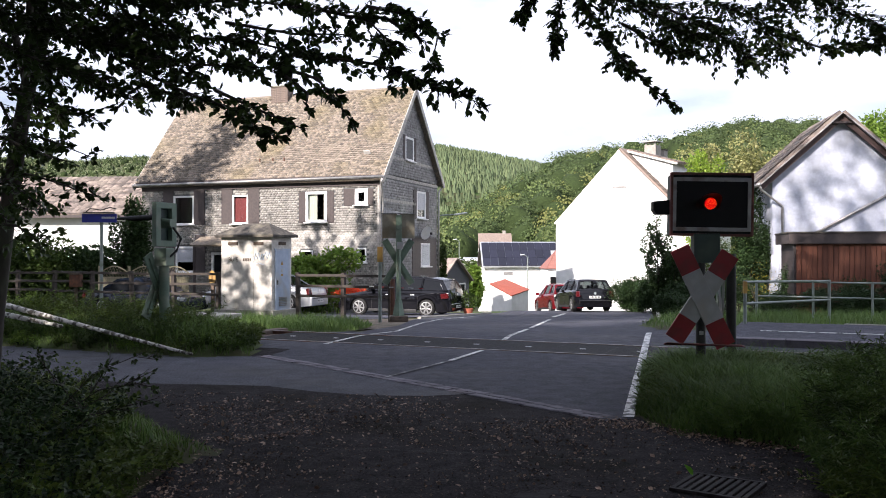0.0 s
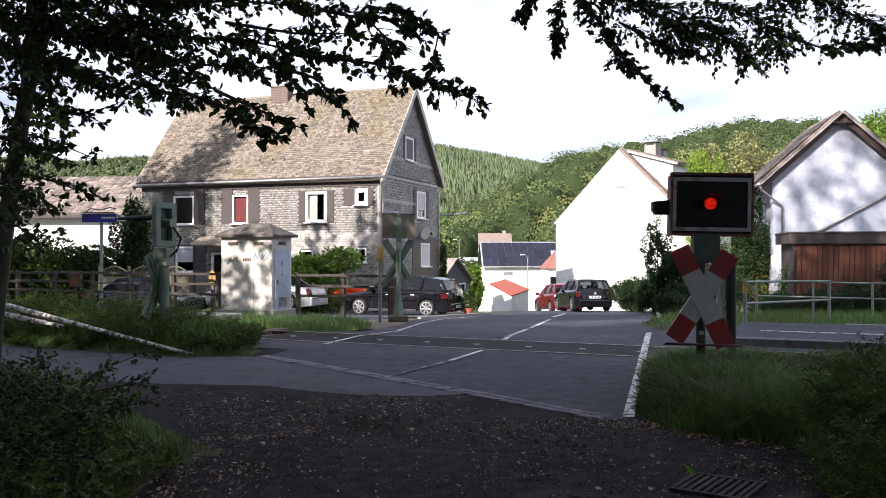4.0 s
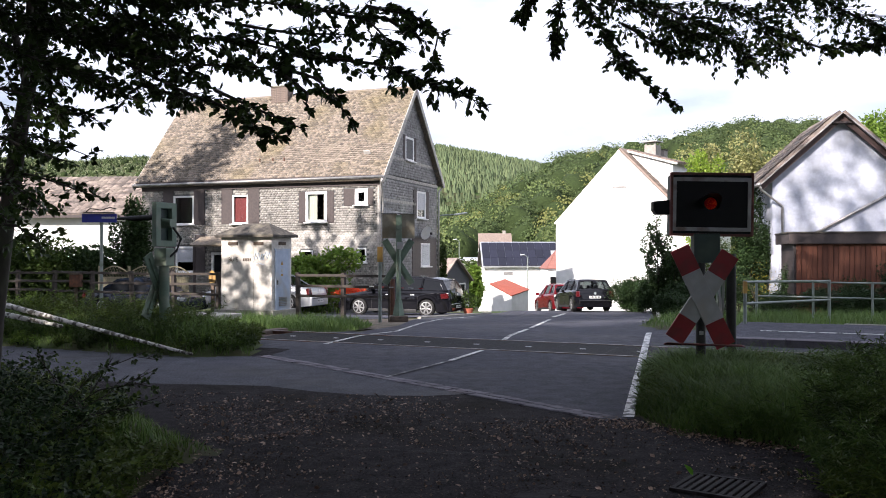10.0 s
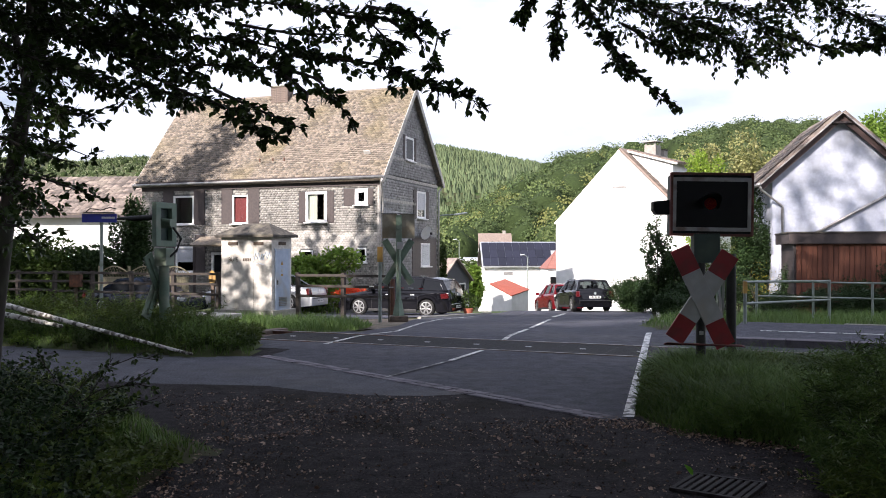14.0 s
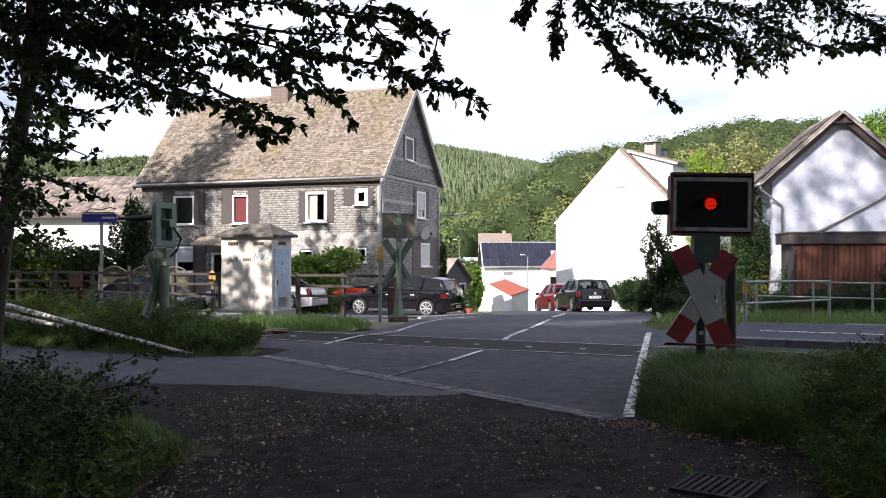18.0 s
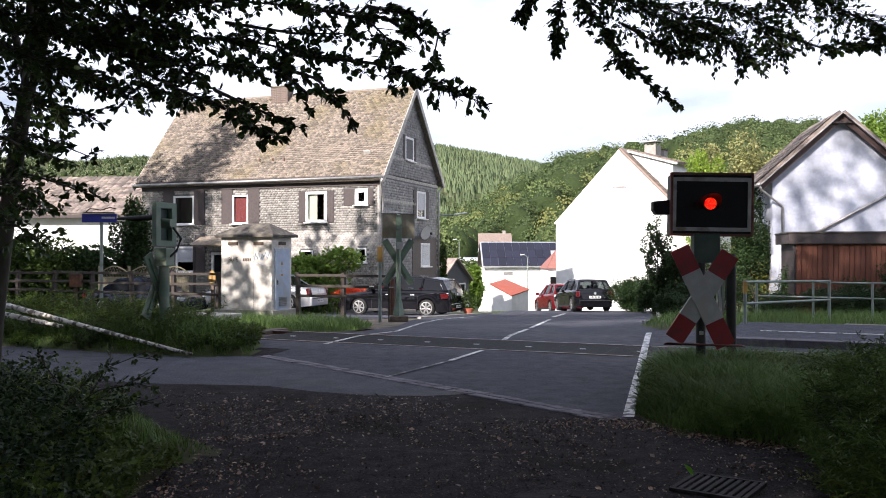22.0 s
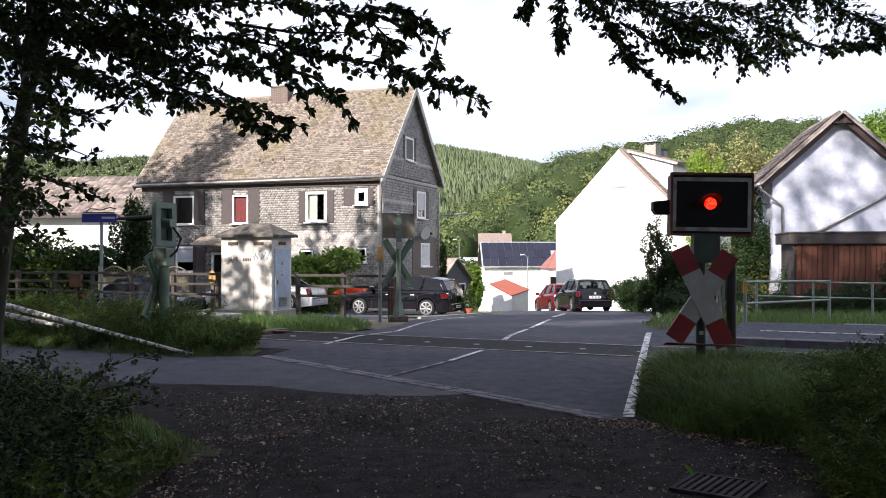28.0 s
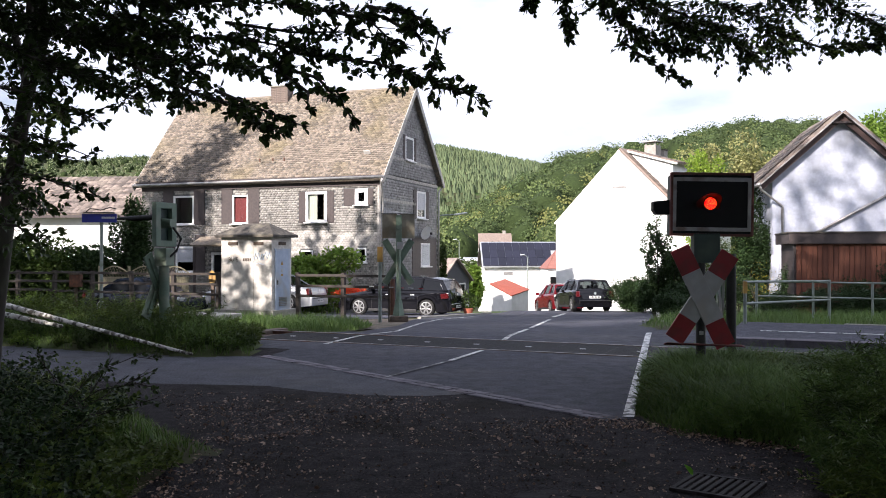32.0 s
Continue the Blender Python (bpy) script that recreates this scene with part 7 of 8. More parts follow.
def left_tree():
    t = thing("beech_tree", pose(-4.15, 8.0, 0), "slender beech leaning over the lane with low leafy branches", "tree")
    b = bmesh.new()
    pipe(b, [(-0.05, 0, -0.1), (0.05, 0, 0.9), (0.16, 0, 1.8), (0.32, -0.05, 2.7), (0.5, -0.1, 3.5), (0.6, -0.2, 4.6), (0.8, -0.3, 6.5), (0.9, -0.4, 9)], [0.11, 0.085, 0.075, 0.07, 0.065, 0.06, 0.05, 0.02], 12)
    part("trunk", b, BARK, t, smooth=True)
    for e in ((-0.6, 0.8, 4.2), (0.9, -1.0, 3.6), (0.0, 0.4, 5.5)):
        part("limb", pipe(bmesh.new(), [(0.4, -0.08, 3.0), (0.3 + e[0] * 0.5, e[1] * 0.5, 3.0 + (e[2] - 3) * 0.6), e], [0.05, 0.035, 0.02], 8), BARK, t, smooth=True)
    slab("nest_box", (0.1, 0.06, 0.05), (0.28, -0.07, 2.55), DARK_TRIM, t)
    # wide crown added above the view, thick enough to dim the forecourt
    foliage("crown", 71, 38000, (2.4, -1.0, 8.8), (6.4, 7.2, 2.8), 0.17, LEAF_BEECH, t, "", 70, 0.25, 0.2)
    spray(t, 100, [(-3.47, 6.6, 3.15), (-3.07, 6.4, 2.95), (-2.64, 6.2, 2.77)], 560, 0.24, 0.059, 'main')
    spray(t, 101, [(-3.47, 6.6, 2.77), (-2.98, 6.3, 2.63), (-2.65, 6.1, 2.45)], 300, 0.2, 0.059, 'mid')
    spray(t, 102, [(-3.51, 6.6, 2.45), (-3.02, 6.3, 2.26), (-2.65, 6.1, 2.14)], 195, 0.18, 0.059, 'mid')
    spray(t, 103, [(-3.51, 6.6, 2.08), (-3.06, 6.3, 1.96), (-2.77, 6.1, 1.8)], 225, 0.18, 0.059, 'low')
    spray(t, 104, [(-3.51, 6.6, 1.74), (-3.06, 6.3, 1.69), (-2.81, 6.1, 1.57)], 180, 0.16, 0.059, 'low')
    spray(t, 105, [(-3.18, 6.8, 3.51), (-2.61, 6.6, 3.3), (-2.0, 6.4, 3.18)], 600, 0.24, 0.059, 'main')
    spray(t, 106, [(-3.0, 6.8, 3.2), (-2.4, 6.6, 3.04), (-1.87, 6.4, 2.85)], 400, 0.2, 0.059, 'main')
    spray(t, 107, [(-3.46, 7.2, 3.44), (-2.56, 6.8, 3.24), (-1.9, 6.5, 3.1)], 1040, 0.22, 0.059, 'main')
    spray(t, 108, [(-1.9, 6.5, 3.1), (-1.34, 6.2, 2.99), (-0.83, 6, 2.84)], 580, 0.17, 0.059, 'tip')
    spray(t, 109, [(-0.83, 6, 2.84), (-0.46, 5.8, 2.75), (-0.16, 5.5, 2.59), (0.21, 5.3, 2.41)], 460, 0.11, 0.059, 'tip')
    spray(t, 110, [(-2.27, 6.6, 3.36), (-1.48, 6.3, 3.32), (-0.87, 6, 3.17)], 580, 0.17, 0.059, 'main')
    spray(t, 111, [(-0.87, 6, 3.17), (-0.5, 5.8, 3.04), (-0.3, 5.6, 2.81)], 340, 0.14, 0.056, 'tip')
    spray(t, 112, [(-0.5, 5.8, 3.13), (-0.2, 5.6, 3.02), (-0.03, 5.5, 2.87), (-0.07, 5.4, 2.65)], 220, 0.07, 0.056, 'tip')
    spray(t, 113, [(-0.39, 5.8, 3.06), (-0.14, 5.6, 2.86), (-0.23, 5.6, 2.97)], 120, 0.08, 0.052, 'tip')
    spray(t, 114, [(-2.65, 6.8, 3.11), (-1.74, 6.2, 2.83), (-1.06, 5.8, 2.72)], 700, 0.17, 0.059, 'main')
    spray(t, 115, [(-1.06, 5.8, 2.72), (-0.79, 5.5, 2.59), (-0.62, 5.2, 2.38), (-0.5, 5.0, 2.21)], 150, 0.07, 0.063, 'drop')
    spray(t, 116, [(-1.06, 5.8, 2.68), (-0.82, 5.3, 2.46), (-0.8, 5.1, 2.33)], 44, 0.05, 0.066, 'drop')
    spray(t, 117, [(-2.56, 6.8, 3.02), (-1.86, 6.2, 2.65), (-1.46, 5.9, 2.48), (-1.12, 5.7, 2.26)], 600, 0.13, 0.056, 'drop')
    spray(t, 118, [(-1.56, 6, 2.61), (-1.23, 5.7, 2.44), (-0.87, 5.5, 2.27)], 220, 0.07, 0.052, 'drop')
    spray(t, 119, [(-3.46, 7.2, 3.16), (-2.78, 6.8, 2.91), (-2.25, 6.4, 2.62)], 660, 0.17, 0.059, 'main')
    spray(t, 120, [(-2.28, 6.5, 2.75), (-1.97, 6.3, 2.65), (-1.82, 6.2, 2.55)], 240, 0.12, 0.059, 'main')
    spray(t, 121, [(-3.7, 7.5, 2.94), (-3.18, 7.2, 2.72), (-2.77, 7, 2.56)], 165, 0.12, 0.059, 'low')
    spray(t, 122, [(-3.74, 7.4, 3.3), (-3.36, 7.2, 3.07), (-3.22, 7.2, 2.79)], 390, 0.24, 0.059, 'low')
    spray(t, 123, [(-3.89, 7.8, 2.6), (-3.41, 7.5, 2.48), (-2.9, 7.2, 2.29)], 165, 0.1, 0.059, 'low')
    spray(t, 124, [(-4.05, 8, 2.26), (-3.64, 7.8, 2.19), (-3.21, 7.5, 2.07), (-2.84, 7.3, 1.95)], 225, 0.13, 0.059, 'low')
    spray(t, 125, [(-4.05, 8, 1.95), (-3.69, 7.8, 1.89), (-3.3, 7.6, 1.87)], 135, 0.12, 0.059, 'low')
    spray(t, 126, [(-4.05, 8, 2.88), (-3.89, 8, 2.57), (-3.94, 8, 2.11)], 450, 0.26, 0.063, 'low')
    spray(t, 127, [(-3.34, 6.6, 3.45), (-2.53, 6.5, 3.4), (-1.8, 6.3, 3.32)], 960, 0.2, 0.059, 'main')
    spray(t, 128, [(-3.54, 7, 3.34), (-2.83, 6.8, 3.2), (-2.15, 6.6, 3.0)], 920, 0.17, 0.059, 'main')
    spray(t, 135, [(-3.7, 6.8, 3.5), (-3.4, 6.7, 3.36), (-3.1, 6.6, 3.26)], 420, 0.2, 0.059, 'main')
    spray(t, 129, [(-1.54, 6.2, 3.13), (-1.02, 6, 3.0), (-0.62, 5.9, 2.97)], 240, 0.16, 0.059, 'tip')


def right_tree():
    t = thing("beech_tree", pose(8.2, 6.5, 0), "beech at the roadside with branches hanging over the road", "tree")
    b = bmesh.new()
    pipe(b, [(0, 0, -0.1), (0.05, 0, 1.5), (-0.1, 0, 3.2), (-0.3, 0.1, 5), (-0.4, 0.2, 8), (-0.4, 0.2, 11)], [0.24, 0.19, 0.17, 0.14, 0.1, 0.03], 12)
    part("trunk", b, BARK, t, smooth=True)
    for e in ((-3.0, 1.6, 3.7), (-6.6, 1.0, 4.1), (-4.6, 1.2, 4.0), (1.5, -1, 6)):
        part("limb", pipe(bmesh.new(), [(-0.15, 0.02, 3.4), (e[0] * 0.5, e[1] * 0.5, 4.3), e], [0.08, 0.05, 0.015], 8), BARK, t, smooth=True)
    # unseen cover overhead, added to hold sky light off the near road
    foliage("crown", 72, 38000, (-3.6, -0.6, 9.0), (6.4, 7.2, 2.8), 0.17, LEAF_BEECH, t, "", 70, 0.25, 0.2)
    spray(t, 200, [(1.09, 7.5, 3.96), (1.22, 7.4, 3.59), (1.39, 7.3, 3.28), (1.56, 7.2, 3.02)], 664, 0.13, 0.056, 'hang')
    spray(t, 201, [(1.47, 7.2, 3.12), (1.68, 7.1, 2.86), (1.9, 7.0, 2.67)], 262, 0.055, 0.049, 'hang')
    spray(t, 202, [(0.85, 7.5, 3.91), (0.7, 7.4, 3.64), (0.67, 7.4, 3.45)], 244, 0.07, 0.059, 'hang')
    spray(t, 203, [(1.05, 7.5, 3.86), (0.98, 7.4, 3.49), (0.95, 7.3, 3.21)], 350, 0.08, 0.059, 'hang')
    spray(t, 204, [(1.3, 7.6, 3.84), (1.77, 7.5, 3.57), (2.13, 7.4, 3.35)], 1154, 0.25, 0.052, 'mid')
    spray(t, 205, [(1.53, 7.5, 3.47), (1.89, 7.4, 3.23), (2.15, 7.3, 3.14)], 524, 0.1, 0.049, 'mid')
    spray(t, 206, [(1.89, 8, 3.81), (2.4, 7.8, 3.5), (2.71, 7.7, 3.2)], 1154, 0.22, 0.049, 'mid')
    spray(t, 207, [(2.47, 8.2, 3.87), (2.92, 8, 3.63), (3.04, 7.9, 3.35)], 980, 0.22, 0.049, 'mid')
    spray(t, 208, [(3.15, 8.2, 3.55), (3.49, 8, 3.37), (3.8, 8, 3.37)], 454, 0.09, 0.049, 'far')
    spray(t, 209, [(3.45, 8.4, 4.04), (3.83, 8.3, 3.79), (4.26, 8.2, 3.55)], 910, 0.25, 0.052, 'far')
    spray(t, 212, [(3.5, 6.2, 1.36), (3.22, 6.1, 1.26), (3.03, 6.0, 1.12)], 16, 0.05, 0.07, 'far', 0.004)
    spray(t, 210, [(3.68, 8.2, 3.47), (4.0, 8.2, 3.45), (4.32, 8.2, 3.55)], 420, 0.1, 0.049, 'far')
    spray(t, 211, [(2.8, 8.4, 4.15), (3.3, 8.3, 3.9), (3.83, 8.3, 4.01)], 910, 0.25, 0.052, 'far')


left_tree()
right_tree()

# unseen trees at the camera's back and left, added to shade forecourt, houses, barn
for i, (x, y, hgt, rad) in enumerate(((-7, -3, 17, 4.6), (-2.5, -8, 18, 5.0), (3.5, -7, 17, 4.8), (-11, 3, 15, 4.2), (-13, -6, 19, 5.2), (-6, -13, 20, 5.5), (9, -4, 16, 4.6),
                                      (-21, 18, 19, 4.2), (-19, 2, 19, 5), (1, -15, 21, 5.5), (-34, 4, 24, 4.4), (14, 4, 14, 4.0), (-7.5, 4.0, 37, 5.4), (-15.5, 12.5, 11.5, 3.0), (-27, 19.6, 20.5, 4.2), (-28, 27, 18, 4.2), (-4.6, 5.6, 24.5, 3.8), (-10.5, 11.5, 24.2, 3.5), (-16, -14, 19, 5.5), (-22, -8, 19, 5.5), (-12, -21, 20, 5.5), (-22, -22, 21, 6), (4, -16, 19, 5.5), (11, -12, 18, 5), (-25.0, 26.0, 22, 3.6), (-16.5, 23.0, 18, 2.6))):
    tree("shade_tree", 300 + i, (x, y, 0), hgt * 0.9, (0, 0, hgt * 0.62), (rad, rad, hgt * 0.36), 2600 if hgt == 22 else 5600 if hgt in (24.5, 24.2) else 1900 if hgt > 30 or (y > 12 and x > -20) else 2600 if y > 10 else 4200, 0.45, LEAF_SHRUB, "unseen tall broad-leaved tree added to cast shade", 0.26, 22, 0.3, group="wood behind the forecourt")

# ---- verges ----
verge("right_verge", 1, [(1.78, 8.1), (1.95, 7.3), (2.6, 6.75), (4.2, 6.1), (7, 5.6), (9, 8), (9, 9.0), (4.6, 10.9), (2.65, 11.6)], 0.07, SOIL, 80000, 0.34, "overgrown grassy verge beside the crossing road", GRASS, lean=1.1)
verge("track_bank", 2, [on_track(-7.8, 10.55), on_track(-8.8, 12.2), on_track(-28, 12.4), on_track(-28, 10.2), on_track(-8.6, 10.15)], 0.25, SOIL, 30000, 0.36, "weedy bank between the lane and the track", GRASS)
verge("hut_verge", 3, [on_track(-9.5, 14.85), on_track(-9.05, 15.2), on_track(-9.4, 16.7), on_track(-9.65, 17.5), on_track(-9.95, 18.1), on_track(-10.6, 19.5), on_track(-16, 20.3), on_track(-26, 20.3), on_track(-26, 15.2), on_track(-12, 14.85)], 0.03, SOIL, 36000, 0.3, "grass strip in front of the railway hut", GRASS)
verge("lawn", 4, [on_track(-3.4, 19.2), on_track(-4.3, 21.5), on_track(-4.8, 26), on_track(0, 31), on_track(26, 31), on_track(26, 19.1)], 0.08, SOIL, 34000, 0.34, "rough lawn behind the platform", GRASS, step=0.17)
verge("left_verge", 5, [(-1.72, 6.6), (-2.2, 7.15), (-2.7, 7.9), (-3.3, 8.8), (-4.2, 9.7), (-5.4, 10.2), (-9, 11.9), (-9, 2), (-2.2, 2.0), (-1.95, 4.2), (-1.9, 5.3), (-2.0, 6.0)], 0.07, SOIL, 40000, 0.2, "dark grassy bank under the shrubs", GRASS)


def shrub(name, seed, at, radii, leaves, size, material, label, stems=5, lumps=14, lump=0.45, category="shrub", fill=0.5):
    rng_ = random.Random(seed)
    if 0.08 <= size < 0.12:
        leaves, size = int(leaves * 2.1), size * 0.64
    t = thing(name, pose(*at), label, category)
    for k in range(stems):
        a = rng_.uniform(0, 6.28)
        e = Vector((math.cos(a) * radii[0] * rng_.uniform(0.3, 0.8), math.sin(a) * radii[1] * rng_.uniform(0.3, 0.8), radii[2] * rng_.uniform(0.8, 1.6)))
        part("stem", pipe(bmesh.new(), [(e.x * 0.1, e.y * 0.1, -0.05), (e.x * 0.45, e.y * 0.45, e.z * 0.55), tuple(e)], [0.018, 0.012, 0.005], 5), TWIG, t, smooth=True)
    foliage("leaves", seed, leaves, (0, 0, radii[2] * 0.95), radii, size, material, t, "", lumps, lump, fill)
    return t


def weed_clump(seed, at, radii, height, stems, per, size, material, label, name="weeds", category="weeds", slim=0.6, lean=0.45):
    """Upright stalks that lean apart, with slim leaves along them, shorter towards the rim."""
    rng = np.random.default_rng(seed)
    t = thing(name, pose(*at), label, category)
    a, q = rng.uniform(0, 2 * np.pi, stems), np.sqrt(rng.random(stems))
    base = np.stack((np.cos(a) * q * radii[0], np.sin(a) * q * radii[1], np.zeros(stems)), 1)
    hgt = height * rng.uniform(0.45, 1.15, stems) * (1 - 0.4 * q ** 2)
    tilt = (np.stack((np.cos(a), np.sin(a)), 1) * q[:, None] * lean + rng.normal(0, 0.22, (stems, 2))) * hgt[:, None]

    def along(k, f):
        return np.stack((base[k, 0] + tilt[k, 0] * f ** 1.6, base[k, 1] + tilt[k, 1] * f ** 1.6, hgt[k] * (f - 0.1 * f * f) - 0.04), 1)
    k = np.repeat(np.arange(stems), 4)
    f = np.tile(np.array((0, 0.35, 0.7, 1.0)), stems)
    p = along(k, f)
    side = np.repeat(np.stack((-np.sin(a), np.cos(a), np.zeros(stems)), 1), 4, 0) * (0.0032 * (1.1 - f))[:, None]
    v = np.stack((p - side, p + side), 1).reshape(-1, 3)
    quad = np.array([(0, 1, 3, 2), (2, 3, 5, 4), (4, 5, 7, 6)])
    tagged(mesh_object("stalk", v, (quad[None] + (np.arange(stems) * 8)[:, None, None]).reshape(-1, 4), TWIG, t), kind="stuff")
    n = stems * per
    k = rng.integers(0, stems, n)
    f = 0.12 + 0.88 * rng.random(n) ** 0.75
    out = rng.normal(0, 1, (n, 3)) * np.array((1, 1, 0.25)) + np.array((0, 0, 0.35))
    lv_, lf_ = leaf_arrays(rng, along(k, f), unit(out), size * 1.0, False, 0.1, 0.35, slim=slim)
    tagged(mesh_object("foliage", lv_, lf_, material, t), kind="stuff")
    return t


# rough growth at the edges of the forecourt
LOW = "dark rough growth at the edge of the forecourt"
for i, (x, y, r, h_, m_) in enumerate(((-3.4, 5.6, 0.75, 0.62, LEAF_IVY_SHADE), (-2.75, 5.4, 0.6, 0.42, LEAF_IVY_SHADE), (-2.35, 5.1, 0.5, 0.3, LEAF_WEED), (-2.5, 4.5, 0.6, 0.3, LEAF_IVY_SHADE), (-3.3, 6.7, 0.7, 0.62, LEAF_IVY_SHADE), (-2.75, 6.5, 0.45, 0.36, LEAF_WEED),
                                       (-4.2, 7.4, 0.8, 0.75, LEAF_IVY_SHADE), (-4.0, 8.4, 0.6, 0.5, LEAF_WEED), (-3.3, 7.9, 0.5, 0.3, LEAF_WEED), (-4.9, 8.6, 0.9, 0.7, LEAF_IVY_SHADE), (-2.15, 5.9, 0.35, 0.2, LEAF_WEED), (-2.1, 4.6, 0.35, 0.16, LEAF_WEED), (-1.95, 4.2, 0.4, 0.14, LEAF_IVY_SHADE))):
    weed_clump(21 + i, (x, y, 0.08), (r, r), h_ * 0.85, int(230 * r), 17, 0.052, m_, LOW, slim=0.7)
for i, (x, y, r, h_, m_) in enumerate(((2.75, 5.0, 0.5, 0.34, LEAF_IVY_SHADE), (3.0, 5.6, 0.55, 0.5, LEAF_IVY_SHADE), (3.5, 6.4, 0.6, 0.66, LEAF_WEED), (3.3, 4.6, 0.6, 0.5, LEAF_IVY_SHADE), (3.85, 7.1, 0.6, 0.85, LEAF_WEED), (4.4, 7.9, 0.7, 0.85, LEAF_WEED), (4.3, 6.4, 0.7, 0.9, LEAF_WEED), (5.0, 8.9, 0.7, 0.62, LEAF_WEED), (5.8, 9.2, 0.8, 0.8, LEAF_WEED), (3.5, 7.6, 0.5, 0.42, LEAF_WEED))):
    weed_clump(61 + i, (x, y, 0.04), (r, r), h_ * 0.92, int(300 * r), 38, 0.075, (LEAF_WEED, GRASS, LEAF_SHRUB)[i % 3], "dark tall weeds beside the drain and the verge", slim=0.18, lean=0.7)
# fluffy tussocks all over the verge
rt = random.Random(31)
for i in range(34):
    x, y = rt.uniform(2.1, 6.6), rt.uniform(7.2, 11.0)
    if inside([(1.95, 8.0), (2.1, 7.3), (4.2, 6.3), (7, 6), (7, 9.8), (4.6, 10.7), (2.75, 11.3)], np.array([x]), np.array([y]))[0] < 0.15:
        continue
    weed_clump(230 + i, (x, y, 0.05), (0.32, 0.3), 0.24 + 0.05 * (x - 2), 75, 22, 0.085, (GRASS, LEAF_WEED, GRASS)[i % 3], "fluffy tussock of tall grass on the verge", "tussock", "grass", slim=0.13, lean=0.8)
# tall weeds on the bank between lane and track
# pale leaves at the far left end put the sunlit stretch into colour
for i in range(26):
    s_ = -8.5 - 0.36 * i
    c_ = 10.75 + 0.55 * (i % 3)
    weed_clump(120 + i, on_track(s_, c_) + (0.12,), (0.55, 0.4), (0.36 if i < 3 else 0.66 + 0.08 * (i % 3)) * (1.0 if c_ > 11 else 0.7), 130, 26, 0.08, (LEAF_WEED, LEAF_LIGHT)[i % 2] if i > 15 else (LEAF_SHRUB, LEAF_WEED, LEAF_WEED)[i % 3], "tall green weeds on the bank by the track", slim=0.28)
for i in range(12):
    weed_clump(200 + i, on_track(-9.0 - 0.75 * i, 10.35 + 0.08 * (i % 2)) + (0.05,), (0.3, 0.2), 0.26 + 0.05 * (i % 3), 45, 22, 0.06, (LEAF_WEED, LEAF_LIGHT, LEAF_SHRUB)[i % 3], "small weeds at the foot of the bank", slim=0.3)
for i, (x, y, r, h_) in enumerate(((4.0, 10.6, 0.4, 0.3), (3.8, 10.0, 0.4, 0.34), (4.6, 10.0, 0.6, 0.4), (2.5, 9.2, 0.35, 0.3), (3.4, 8.8, 0.5, 0.36), (4.6, 9.0, 0.6, 0.45), (2.9, 7.9, 0.45, 0.32))):
    weed_clump(150 + i, (x, y, 0.06), (r, r), h_, 120, 20, 0.07, LEAF_WEED, "leafy weeds among the grass of the verge", slim=0.25)

# darker leaf picked here to paint in the shade behind the railing
for i, x in enumerate((10.4, 11.5, 12.5, 13.6, 14.7, 15.8, 16.9)):
    shrub("shrubbery", 490 + i, (x, 27.0 - 0.3 * i, -0.5), (0.85, 0.6, 0.42 + 0.08 * (i % 3)), 2600, 0.08, LEAF_IVY_SHADE, "rough growth behind the platform railing", lumps=20)

# garden plants beyond the track
shrub("vine_bush", 31, (-5.0, 35.6, -0.9), (2.2, 0.9, 1.35), 6500, 0.17, LEAF_LIGHT, "large-leaved light green bush before the house wall")
shrub("hedge", 32, (-17.7, 38.0, -1.0), (1.6, 0.9, 1.5), 20000, 0.16, LEAF_SHRUB, "clipped green hedge behind the fence", lumps=24, lump=0.6, category="hedge", fill=0.85)
shrub("hedge", 33, (-15.6, 38.6, -1.0), (1.5, 0.9, 1.35), 18000, 0.16, LEAF_THUJA, "clipped green hedge behind the fence", lumps=24, lump=0.6, category="hedge", fill=0.85)
tree("conifer", 34, (-13.9, 39.3, -1.05), 5.1, (0, 0, 2.7), (0.9, 0.9, 2.5), 12000, 0.14, LEAF_THUJA, "dark thuja beside the slate house", 0.1, 26, 0.4)
shrub("shrubbery", 35, (9.2, 37.5, -0.95), (1.3, 1.2, 0.75), 5200, 0.11, LEAF_IVY_SHADE, "roadside shrubs beside the parked hatchback")
shrub("shrubbery", 63, (8.35, 38.8, -1.05), (1.0, 0.9, 0.8), 6000, 0.09, LEAF_IVY_SHADE, "dark bushes beside the parked hatchback", lumps=24)
shrub("shrubbery", 64, (9.4, 38.0, -1.0), (1.2, 1.0, 1.05), 7000, 0.09, LEAF_IVY_SHADE, "dark bushes before the white house", lumps=26)
shrub("shrubbery", 65, (10.5, 37.0, -0.95), (1.2, 1.0, 1.3), 7000, 0.09, LEAF_WEED, "green bushes before the white house", lumps=26)
shrub("shrubbery", 43, (8.15, 38.4, -1.0), (0.85, 0.8, 0.72), 5200, 0.1, LEAF_IVY_SHADE, "dark bushes beside the parked hatchback", lumps=20)
shrub("shrubbery", 44, (8.9, 36.4, -0.95), (0.8, 0.9, 0.62), 4600, 0.1, LEAF_IVY_SHADE, "roadside bushes before the white house", lumps=20)
shrub("shrubbery", 45, (9.8, 34.6, -0.85), (1.1, 0.9, 0.8), 5200, 0.1, LEAF_IVY_SHADE, "dark roadside bushes before the white house", lumps=20)
shrub("shrubbery", 47, (13.4, 30.2, -0.72), (0.9, 0.5, 1.05), 5200, 0.09, LEAF_IVY_SHADE, "dark growth before the barn wall", lumps=20)
